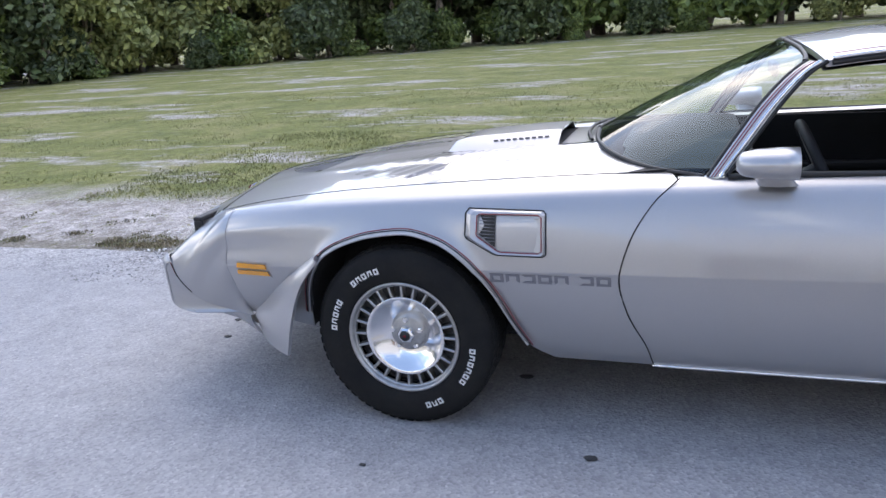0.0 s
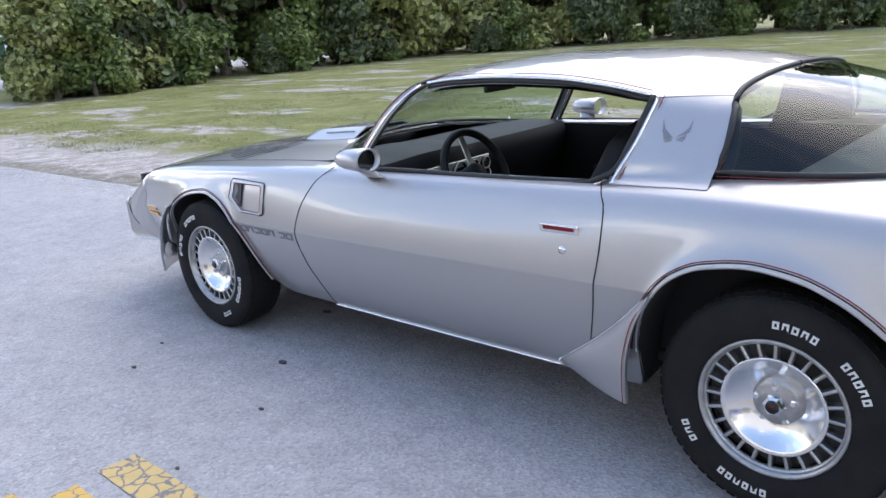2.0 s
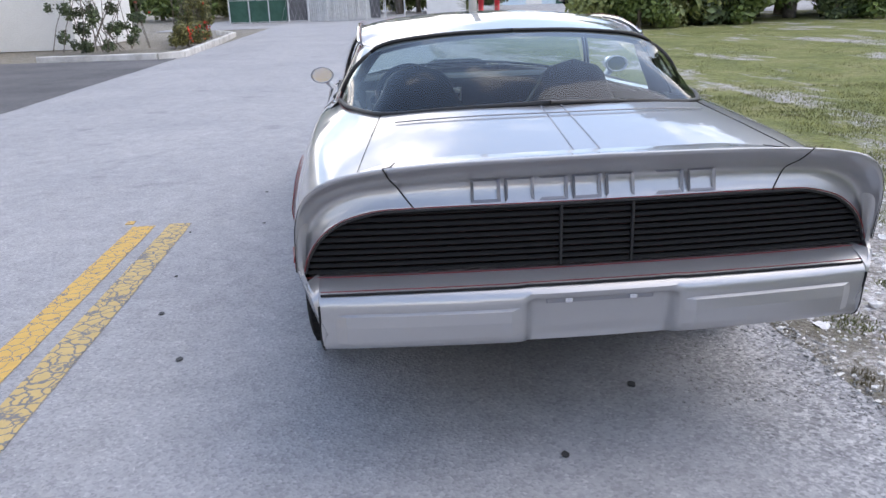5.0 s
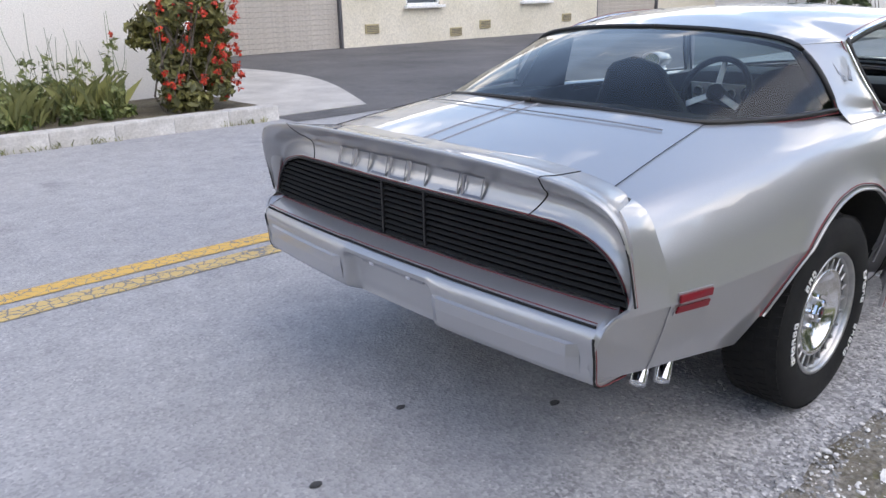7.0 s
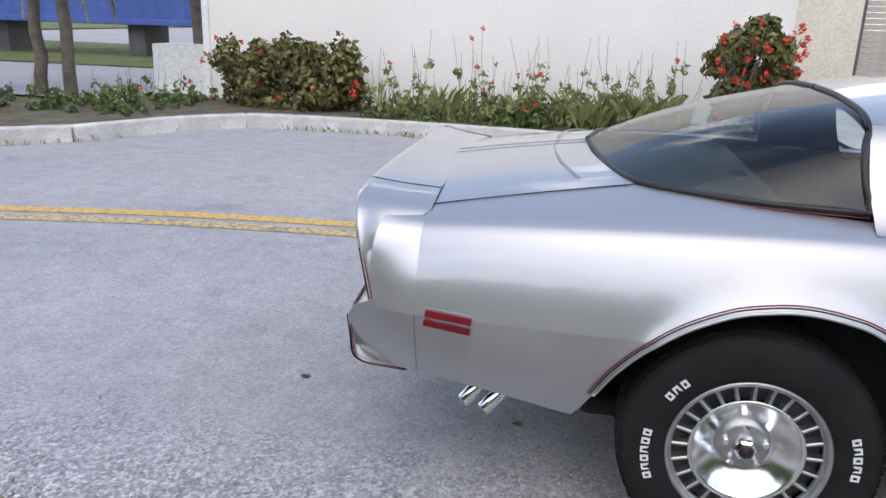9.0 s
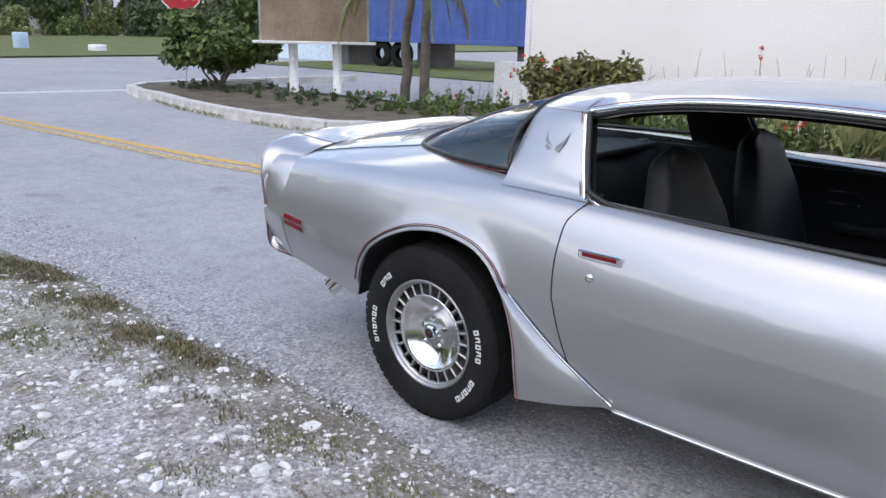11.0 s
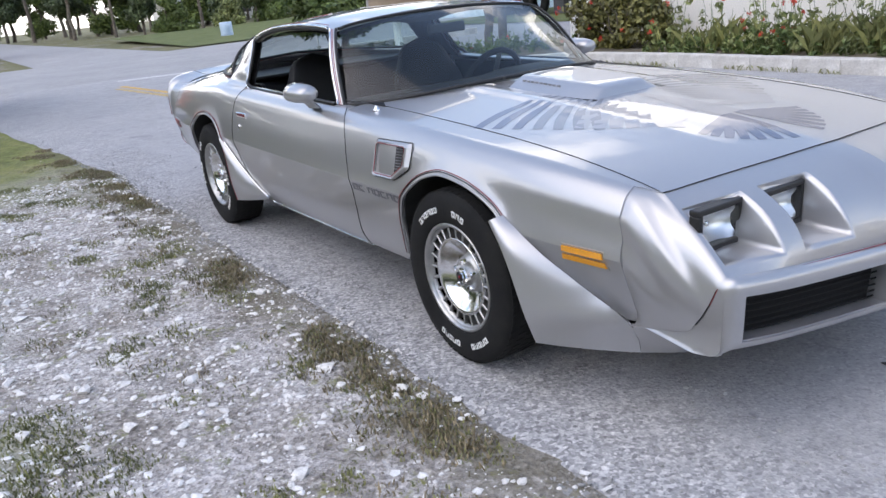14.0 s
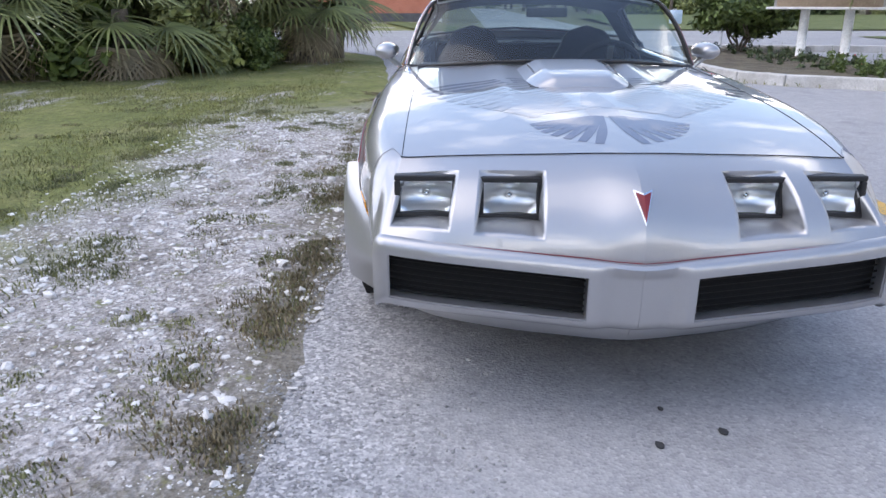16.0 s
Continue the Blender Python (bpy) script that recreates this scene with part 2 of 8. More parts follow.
M_SIGNTEXT = mat_base("faded_sign_print", (0.22, 0.24, 0.27), 0.7)
M_GALV = varied("galvanised_steel", (0.40, 0.41, 0.42), (0.52, 0.53, 0.54), 6, 0.45, 0.08, 0.001, 80, 0.6)
M_GREENSCREEN = varied("green_fence_screen", (0.02, 0.07, 0.05), (0.035, 0.10, 0.075), 1.5, 0.85)
M_SOIL = varied("mulch_soil", (0.10, 0.08, 0.06), (0.17, 0.15, 0.10), 3, 0.98, 0.8, 0.03, 35)
M_WOODPOLE = varied("grey_pole", (0.30, 0.29, 0.27), (0.42, 0.41, 0.39), 3, 0.9, 0.3, 0.006)
M_PALEBLUE = varied("pale_blue_siding", (0.55, 0.68, 0.78), (0.62, 0.74, 0.83), 0.6, 0.7)
M_DARKCAR = mat_base("dark_navy_paint", (0.012, 0.014, 0.02), 0.3, 0.3, 0.8)
M_BARREL = varied("pale_blue_plastic", (0.42, 0.55, 0.70), (0.5, 0.62, 0.76), 4, 0.5)


def road_material(name, c1, c2, speck=1.0, crack=True):
    m = mat_base(name, c1, 0.88)
    big = noise_tex(m, 0.55, 5, 0.6)
    base = ramp(m, big.outputs["Fac"], [(0.3, c1), (0.7, c2)])
    mid = noise_tex(m, 6.0, 6, 0.7)
    mids = ramp(m, mid.outputs["Fac"], [(0.25, (0.80, 0.80, 0.80)), (0.75, (1.12, 1.12, 1.12))])
    col = mix_col(m, 1.0, base.outputs["Color"], mids.outputs["Color"], "MULTIPLY")
    co = m.node_tree.nodes.new("ShaderNodeTexCoord")
    vor = node(m, "ShaderNodeTexVoronoi", Scale=95.0)
    m.node_tree.links.new(co.outputs["Object"], vor.inputs["Vector"])
    st = ramp(m, vor.outputs["Color"], [(0.0, (0.66, 0.66, 0.68)), (0.45, (0.94, 0.94, 0.95)), (0.8, (1.08, 1.08, 1.08)), (1.0, (1.4, 1.39, 1.37))])
    col = mix_col(m, 0.85 * speck, col, mix_col(m, 1.0, col, st.outputs["Color"], "MULTIPLY"))
    # the worn edge shows its coarse stone
    sp = m.node_tree.nodes.new("ShaderNodeSeparateXYZ")
    m.node_tree.links.new(co.outputs["Object"], sp.inputs["Vector"])
    wob = node(m, "ShaderNodeMath")
    wob.operation = "MULTIPLY_ADD"
    m.node_tree.links.new(mid.outputs["Fac"], wob.inputs[0])
    wob.inputs[1].default_value = 0.9
    m.node_tree.links.new(sp.outputs["Y"], wob.inputs[2])
    em = node(m, "ShaderNodeMapRange")
    em.interpolation_type = "SMOOTHSTEP"
    m.node_tree.links.new(wob.outputs[0], em.inputs["Value"])
    em.inputs["From Min"].default_value = 0.15
    em.inputs["From Max"].default_value = -0.45
    vc = node(m, "ShaderNodeTexVoronoi", Scale=85.0)
    m.node_tree.links.new(co.outputs["Object"], vc.inputs["Vector"])
    cs_ = ramp(m, vc.outputs["Color"], [(0.0, (0.45, 0.45, 0.46)), (0.5, (0.95, 0.95, 0.95)), (1.0, (1.7, 1.68, 1.65))])
    col = mix_col(m, em.outputs["Result"], col, mix_col(m, 1.0, col, cs_.outputs["Color"], "MULTIPLY"))
    stain = noise_tex(m, 1.9, 3, 0.5)
    sr = ramp(m, stain.outputs["Fac"], [(0.62, (1, 1, 1)), (0.74, (0.78, 0.78, 0.79))])
    col = mix_col(m, 1.0, col, sr.outputs["Color"], "MULTIPLY")
    to_color(m, col)
    b1 = node(m, "ShaderNodeBump", Strength=0.55, Distance=0.004)
    m.node_tree.links.new(vor.outputs["Distance"], b1.inputs["Height"])
    b2 = node(m, "ShaderNodeBump", Strength=0.3, Distance=0.02)
    m.node_tree.links.new(mid.outputs["Fac"], b2.inputs["Height"])
    m.node_tree.links.new(b1.outputs["Normal"], b2.inputs["Normal"])
    m.node_tree.links.new(b2.outputs["Normal"], m.node_tree.nodes["Principled BSDF"].inputs["Normal"])
    return m


M_ROAD = road_material("worn_grey_asphalt", (0.35, 0.35, 0.36), (0.43, 0.425, 0.425))
M_PALEROAD = road_material("pale_worn_asphalt", (0.33, 0.325, 0.325), (0.40, 0.395, 0.39), 0.7)
M_YARD = road_material("patched_dark_asphalt", (0.085, 0.085, 0.088), (0.17, 0.165, 0.165), 0.8)


def ground_material():
    """Grass, bare sand and a white shell shoulder along the road, blended by place."""
    m = mat_base("grass_sand_and_shell_ground", (0.12, 0.12, 0.06), 0.97)
    L = m.node_tree.links
    co = m.node_tree.nodes.new("ShaderNodeTexCoord")
    sep = m.node_tree.nodes.new("ShaderNodeSeparateXYZ")
    L.new(co.outputs["Object"], sep.inputs["Vector"])
    g1 = noise_tex(m, 0.9, 5, 0.65)
    grass = ramp(m, g1.outputs["Fac"], [(0.28, (0.125, 0.15, 0.042)), (0.5, (0.21, 0.225, 0.07)), (0.72, (0.31, 0.29, 0.135))])
    f1 = noise_tex(m, 28, 6, 0.75)
    fr = ramp(m, f1.outputs["Fac"], [(0.25, (0.5, 0.5, 0.5)), (0.75, (1.45, 1.45, 1.45))])
    grass = mix_col(m, 1.0, grass.outputs["Color"], fr.outputs["Color"], "MULTIPLY")
    clump = noise_tex(m, 8.0, 5, 0.7)
    cl = ramp(m, clump.outputs["Fac"], [(0.36, (0.72, 0.74, 0.70)), (0.62, (1.16, 1.14, 1.12))])
    grass = mix_col(m, 1.0, grass, cl.outputs["Color"], "MULTIPLY")
    s1 = noise_tex(m, 55, 6, 0.8)
    shell = ramp(m, s1.outputs["Fac"], [(0.32, (0.16, 0.14, 0.125)), (0.45, (0.46, 0.435, 0.425)), (0.66, (0.80, 0.775, 0.77))])
    cell = node(m, "ShaderNodeTexVoronoi", Scale=48.0)
    L.new(co.outputs["Object"], cell.inputs["Vector"])
    cr = ramp(m, cell.outputs["Color"], [(0.0, (0.55, 0.53, 0.51)), (0.5, (0.98, 0.97, 0.96)), (0.9, (1.3, 1.29, 1.27))])
    shell_out = mix_col(m, 1.0, shell.outputs["Color"], cr.outputs["Color"], "MULTIPLY")
    dirt = noise_tex(m, 3.2, 5, 0.7)
    dr = ramp(m, dirt.outputs["Fac"], [(0.38, (1.06, 1.06, 1.06)), (0.64, (0.58, 0.55, 0.50))])
    shell = mix_col(m, 1.0, shell_out, dr.outputs["Color"], "MULTIPLY")
    # shoulder mask: near the road edge, ragged
    def maths(op, a, b=None):
        n = m.node_tree.nodes.new("ShaderNodeMath")
        n.operation = op
        for k, v_ in enumerate((a, b)):
            if v_ is None:
                continue
            if isinstance(v_, (int, float)):
                n.inputs[k].default_value = v_
            else:
                L.new(v_, n.inputs[k])
        return n.outputs[0]
    rag = noise_tex(m, 0.8, 6, 0.7)
    mr = node(m, "ShaderNodeMapRange")
    mr.interpolation_type = "SMOOTHSTEP"
    edge = maths("ADD", sep.outputs["Y"], maths("MULTIPLY", maths("SUBTRACT", rag.outputs["Fac"], 0.5), 3.2))
    L.new(edge, mr.inputs["Value"])
    mr.inputs["From Min"].default_value = -3.3
    mr.inputs["From Max"].default_value = -2.2
    # the shoulder thins out towards the crossing behind
    mx = node(m, "ShaderNodeMapRange")
    mx.interpolation_type = "SMOOTHSTEP"
    L.new(maths("ADD", sep.outputs["X"], maths("MULTIPLY", maths("SUBTRACT", rag.outputs["Fac"], 0.5), 6.0)), mx.inputs["Value"])
    mx.inputs["From Min"].default_value = -5.5
    mx.inputs["From Max"].default_value = -2.8
    mask = maths("MULTIPLY", mr.outputs["Result"], mx.outputs["Result"])
    # bare sandy streaks across the field, drawn out along the road
    st = noise_tex(m, 0.22, 7, 0.72, "Object", (1.0, 2.6, 1.0))
    sr = ramp(m, st.outputs["Fac"], [(0.535, (0, 0, 0)), (0.60, (0.9, 0.9, 0.9))])
    tuft = noise_tex(m, 7.0, 5, 0.75)
    tr = ramp(m, tuft.outputs["Fac"], [(0.57, (1, 1, 1)), (0.66, (0.15, 0.15, 0.15))])
    allm = maths("MULTIPLY", maths("MAXIMUM", mask, sr.outputs["Color"]), tr.outputs["Color"])
    col = mix_col(m, allm, grass, shell)
    # dark weedy soil in a ragged band beside the asphalt
    rag2 = noise_tex(m, 3.4, 6, 0.75)
    band = node(m, "ShaderNodeMapRange")
    band.interpolation_type = "SMOOTHSTEP"
    L.new(maths("ADD", sep.outputs["Y"], maths("MULTIPLY", maths("SUBTRACT", rag2.outputs["Fac"], 0.5), 1.7)), band.inputs["Value"])
    band.inputs["From Min"].default_value = -1.42
    band.inputs["From Max"].default_value = -1.17
    soil = ramp(m, f1.outputs["Fac"], [(0.3, (0.07, 0.062, 0.035)), (0.7, (0.22, 0.195, 0.125))])
    col = mix_col(m, maths("MULTIPLY", band.outputs["Result"], 0.62), col, soil.outputs["Color"])
    to_color(m, col)
    b1 = node(m, "ShaderNodeBump", Strength=0.7, Distance=0.012)
    L.new(cell.outputs["Distance"], b1.inputs["Height"])
    b2 = node(m, "ShaderNodeBump", Strength=0.6, Distance=0.04)
    L.new(f1.outputs["Fac"], b2.inputs["Height"])
    L.new(b1.outputs["Normal"], b2.inputs["Normal"])
    L.new(b2.outputs["Normal"], m.node_tree.nodes["Principled BSDF"].inputs["Normal"])
    return m


M_GROUND = ground_material()


def line_material(name, color, wear):
    m = mat_base(name, color, 0.8)
    co = m.node_tree.nodes.new("ShaderNodeTexCoord")
    vor = node(m, "ShaderNodeTexVoronoi", Scale=17.0)
    vor.feature = "DISTANCE_TO_EDGE"
    warp = noise_tex(m, 9, 4)
    mixv = mix_col(m, 0.08, co.outputs["Object"], warp.outputs["Color"])
    m.node_tree.links.new(mixv, vor.inputs["Vector"])
    cr = ramp(m, vor.outputs["Distance"], [(0.012 + 0.045 * wear, (1, 1, 1)), (0.02 + 0.07 * wear, (0, 0, 0))])
    w = noise_tex(m, 3.5, 7, 0.8)
    wr = ramp(m, w.outputs["Fac"], [(0.70 - 0.16 * wear, (0, 0, 0)), (0.73 - 0.15 * wear, (1, 1, 1))])
    lost = mix_col(m, 1.0, cr.outputs["Color"], wr.outputs["Color"], "LIGHTEN")
    tone = noise_tex(m, 14, 5)
    tr = ramp(m, tone.outputs["Fac"], [(0.3, tuple(c * 0.85 for c in color)), (0.7, color)])
    to_color(m, mix_col(m, lost, tr.outputs["Color"], (0.20, 0.195, 0.19)))
    return m


M_YELLOW = line_material("yellow_line_paint", (0.72, 0.45, 0.12), 0.25)
M_YELLOWOLD = line_material("cracked_yellow_line_paint", (0.64, 0.46, 0.19), 0.75)
M_WHITELINE = line_material("white_line_paint", (0.72, 0.72, 0.71), 0.5)

# ---- mesh helpers ----
def mk(name, verts, faces, mat, parent=None, label="", smooth=True, solid=0.0, off=-1.0):
    me = bpy.data.meshes.new(name)
    me.from_pydata([tuple(map(float, v)) for v in verts], [], faces)
    me.validate()
    if mat:
        me.materials.append(mat)
    if smooth:
        me.shade_smooth()
    ob = new(name, me)
    if parent:
        ob.parent = parent
    if label:
        ob["label"] = label
    if solid:
        s = ob.modifiers.new("thickness", "SOLIDIFY")
        s.thickness, s.offset = solid, off
        if smooth:
            ob.modifiers.new("crisp", "EDGE_SPLIT").split_angle = radians(42)
    return ob


def part(name, bm, mat, parent, label="", smooth=False):
    me = bpy.data.meshes.new(name)
    bm.to_mesh(me)
    bm.free()
    me.materials.append(mat)
    if smooth:
        me.shade_smooth()
    ob = new(name, me)
    ob.parent = parent
    if label:
        ob["label"] = label
    return ob


def empty(name, label, category, group="", m=None, kind=""):
    ob = new(name)
    if m is not None:
        ob.matrix_world = m
    return tagged(ob, label, category, group, kind)


def grid(fn, us, vs, side=1, skip=None):
    """Points fn(u, v) over a grid; side -1 mirrors it to the other flank."""
    verts = []
    for u in us:
        for v in vs:
            p = fn(u, v)
            verts.append((p[0], p[1] * side, p[2]))
    n = len(vs)
    faces = []
    for i in range(len(us) - 1):
        for j in range(n - 1):
            if skip and skip(i, j):
                continue
            q = (i * n + j, (i + 1) * n + j, (i + 1) * n + j + 1, i * n + j + 1)
            faces.append(q if side > 0 else q[::-1])
    return verts, faces


def hermite(xs, ys, x):
    """Smooth curve through points, without overshoot at the ends."""
    xs = np.asarray(xs, float)
    ys = np.asarray(ys, float)
    if xs[0] > xs[-1]:
        xs, ys = xs[::-1], ys[::-1]
    x = min(max(x, xs[0]), xs[-1])
    i = min(max(int(np.searchsorted(xs, x)) - 1, 0), len(xs) - 2)
    d = np.diff(ys) / np.maximum(np.diff(xs), 1e-9)
    m = np.empty(len(xs))
    m[0], m[-1] = d[0], d[-1]
    for k in range(1, len(xs) - 1):
        m[k] = 0 if d[k - 1] * d[k] <= 0 else 2 * d[k - 1] * d[k] / (d[k - 1] + d[k])
    h = max(xs[i + 1] - xs[i], 1e-9)
    t = (x - xs[i]) / h
    return float((2 * t**3 - 3 * t**2 + 1) * ys[i] + (t**3 - 2 * t**2 + t) * h * m[i] + (-2 * t**3 + 3 * t**2) * ys[i + 1] + (t**3 - t**2) * h * m[i + 1])


def curve_pts(pts, n):
    """n points along a smooth curve through pts, evenly by chord length."""
    p = np.array(pts, float)
    s = np.concatenate([[0], np.cumsum(np.linalg.norm(np.diff(p, axis=0), axis=1))])
    out = []
    for a in np.linspace(0, s[-1], n):
        out.append([hermite(s, p[:, k], a) for k in range(p.shape[1])])
    return np.array(out)


def curve_at(pts, t):
    p = np.array(pts, float)
    s = np.concatenate([[0], np.cumsum(np.linalg.norm(np.diff(p, axis=0), axis=1))])
    return np.array([hermite(s, p[:, k], t * s[-1]) for k in range(p.shape[1])])


def tube_geo(pts, r, n=6, closed=False):
    p = [Vector(q) for q in pts]
    verts, faces = [], []
    N = len(p)
    up = Vector((0, 0, 1))
    for i in range(N):
        a = p[i - 1] if (i > 0 or closed) else p[i]
        b = p[(i + 1) % N] if (i < N - 1 or closed) else p[i]
        t = (b - a).normalized() if (b - a).length > 1e-9 else Vector((1, 0, 0))
        ref = up if abs(t.dot(up)) < 0.95 else Vector((0, 1, 0))
        e1 = t.cross(ref).normalized()
        e2 = t.cross(e1)
        for k in range(n):
            a_ = 2 * math.pi * k / n
            verts.append(p[i] + (e1 * math.cos(a_) + e2 * math.sin(a_)) * r)
    for i in range(N if closed else N - 1):
        j = (i + 1) % N
        for k in range(n):
            l = (k + 1) % n
            faces.append((i * n + k, j * n + k, j * n + l, i * n + l))
    if not closed:
        faces.append(tuple(range(n))[::-1])
        faces.append(tuple((N - 1) * n + k for k in range(n)))
    return verts, faces


def tube(name, pts, r, mat, parent=None, label="", n=6, closed=False):
    v, f = tube_geo(pts, r, n, closed)
    return mk(name, v, f, mat, parent, label)


def lathe(profile, n=48, axis="y", a0=0.0):
    """A turned shape: profile of (radius, height along the axis)."""
    verts, faces = [], []
    m = len(profile)
    for i in range(n):
        a = a0 + 2 * math.pi * i / n
        for r, h in profile:
            if axis == "y":
                verts.append((r * math.cos(a), h, r * math.sin(a)))
            else:
                verts.append((r * math.cos(a), r * math.sin(a), h))
    for i in range(n):
        j = (i + 1) % n
        for k in range(m - 1):
            faces.append((i * m + k, i * m + k + 1, j * m + k + 1, j * m + k))
    return verts, faces


def box_bm(sx, sy, sz, bevel=0.0, seg=2, at=(0, 0, 0), bm=None):
    own = bm is None
    bm = bm or bmesh.new()
    r = bmesh.ops.create_cube(bm, size=1.0)
    vs = r["verts"]
    for v in vs:
        v.co = Vector((v.co.x * sx + at[0], v.co.y * sy + at[1], v.co.z * sz + at[2]))
    if bevel:
        es = list({e for v in vs for e in v.link_edges})
        bmesh.ops.bevel(bm, geom=es, offset=bevel, segments=seg, affect="EDGES", profile=0.5)
    return bm


def box(name, size, at, mat, parent=None, label="", bevel=0.0, seg=2, rot=None):
    bm = box_bm(*size, bevel=bevel, seg=seg)
    m = Matrix.Translation(at)
    if rot:
        m = pose(*at, *rot)
    bmesh.ops.transform(bm, matrix=m, verts=bm.verts)
    me = bpy.data.meshes.new(name)
    bm.to_mesh(me)
    bm.free()
    me.materials.append(mat)
    ob = new(name, me)
    if parent:
        ob.parent = parent
    if label:
        ob["label"] = label
    return ob


LIN = lambda n: list(np.linspace(0, 1, n))

# ---- ground, road, kerb ----
def bend(x):
    return -0.10 * max(0.0, -4 - x)


def line_bend(x):
    return hermite([-14.6, -9.6, -7.4, -5.9, -4.5, -3.2, -2.0, 0.7], [-0.9, -0.56, -0.44, -0.26, -0.02, 0.07, 0.05, 0.0], x)


def edge_y(x):
    """Ragged edge of the asphalt beside the shoulder."""
    if x > 15:
        far = -0.012 * (x - 15) ** 2
    else:
        far = 0.0
    if x < -13:
        far -= 0.25 * (-13 - x) ** 1.6
    return -1.06 + bend(x) + far + 0.05 * noise.noise((x * 0.9, 3, 0)) + 0.035 * noise.noise((x * 4.1, 7, 0))


def spread(a, b, lo, hi, fine, n):
    """Fine steps from lo to hi, widening out to a and b."""
    mid = list(np.arange(lo, hi, fine))
    left = [lo - (lo - a) * (k / n) ** 2.6 for k in range(1, n + 1)][::-1]
    right = [hi + (b - hi) * (k / n) ** 2.6 for k in range(0, n + 1)]
    return left + mid + right


def ground_z(x, y):
    d = edge_y(x) + 0.06 - y if -14 < x < 16 else -1.06 - y
    z = -0.035
    if -14 < x < 16 and 0 < d < 14:
        z = -0.009 + 0.010 * min(1, d / 0.25)
        k = max(0.0, 1 - d / 6) * max(0.0, 1 - abs(x) / 14) * min(1, d / 0.3)
        z += k * (0.022 * noise.noise((x * 1.7, y * 1.7, 0)) + 0.012 * noise.noise((x * 6, y * 6, 2)) + 0.006 * noise.noise((x * 17, y * 17, 4)))
    elif d >= 14 or x >= 16 or x <= -14:
        z = -0.03
    return z


v, f = grid(lambda a, b: (a, b, ground_z(a, b)), spread(-600, 600, -5.0, 5.5, 0.055, 34), spread(-600, 600, -4.4, -0.95, 0.055, 34))
tagged(mk("ground", v, f, M_GROUND), "patchy green grass with sand and white shell rock", "ground", kind="structure")


def road_pt(x, t):
    e = edge_y(x)
    far = hermite([-16, -13, -11, -9, -7.7, -7.0, -6.4, -5.7, -4, -2, 1], [4.7, 4.5, 4.1, 3.95, 4.1, 4.7, 5.8, 6.32, 6.34, 6.20, 6.04], x) if x < 16.5 else 5.55 + 0.01 * (x - 16.5)
    if x < -14:
        far += 0.5 * (-14 - x) ** 1.5
    y = e + (far - e) * t
    crown = 0.0
    drop = -0.010 * max(0, 1 - t / 0.012)
    return (x, y, crown + drop)


v, f = grid(road_pt, [q for q in np.arange(-17, 62, 0.12)], [0, 0.006, 0.013, 0.03, 0.06, 0.12, 0.25, 0.5, 0.75, 1.0])
tagged(mk("road", v, f, M_ROAD), "worn light grey asphalt road with fine gravel texture", "road", kind="structure")
# crossing street behind
v, f = grid(lambda a, b: (a, b, -0.006), list(np.linspace(-30, -16.6, 15)), list(np.linspace(-60, 90, 76)))
tagged(mk("crossing_road", v, f, M_PALEROAD), "pale worn asphalt of the crossing street", "road", kind="structure")
v, f = grid(lambda a, b: (a, 1.2 + b - 0.02 * (a + 30), -0.01), list(np.linspace(-140, -29, 20)), list(np.linspace(0, 5, 4)))
tagged(mk("far_road", v, f, M_PALEROAD), "pale road running on beyond the crossing", "road", kind="structure")
v, f = grid(lambda a, b: (a + 0.18 * abs(b) * 0, b, -0.008), list(np.linspace(40, 130, 20)), list(np.linspace(-40, 12, 12)))
tagged(mk("yard_road", v, f, M_PALEROAD), "pale paved yard at the road's end", "road", kind="structure")
# yard in front of the roller doors
v, f = grid(lambda a, b: (a, b, 0.004 + 0.03 * min(1, max(0, (b - 6)) / 8) + 0.008 * noise.noise((a, b, 0))), list(np.linspace(0.6, 17.2, 40)), list(np.linspace(5.6, 14.6, 24)))
tagged(mk("yard", v, f, M_YARD), "dark patched asphalt yard before the roller doors", "pavement", kind="structure")


def apron_pt(a, b):
    x0, x1 = 0.62, 1.9 + 1.1 * math.sin(min(1, b) * 2.2)
    return (x0 + (x1 - x0) * a, 6.1 + 5.4 * b, 0.012 + 0.06 * min(1, b * 2))


v, f = grid(apron_pt, list(np.linspace(0, 1, 8)), list(np.linspace(0, 1, 16)))
tagged(mk("apron", v, f, M_CONCRETE, solid=0.04), "pale concrete apron at the yard's edge", "pavement", kind="structure")


def strip(name, x0, x1, yo, w, mat, label, cat="road marking"):
    def fn(x, t):
        return (x + 0.012 * noise.noise((t * 9, yo * 9, x * 3)), yo + line_bend(x) + (t - 0.5) * w + 0.006 * noise.noise((x * 8, t * 5, yo)), 0.004)
    v_, f_ = grid(fn, list(np.arange(x0, x1, 0.06)), [0, 0.25, 0.5, 0.75, 1])
    return tagged(mk(name, v_, f_, mat, smooth=False), label, cat, kind="structure")


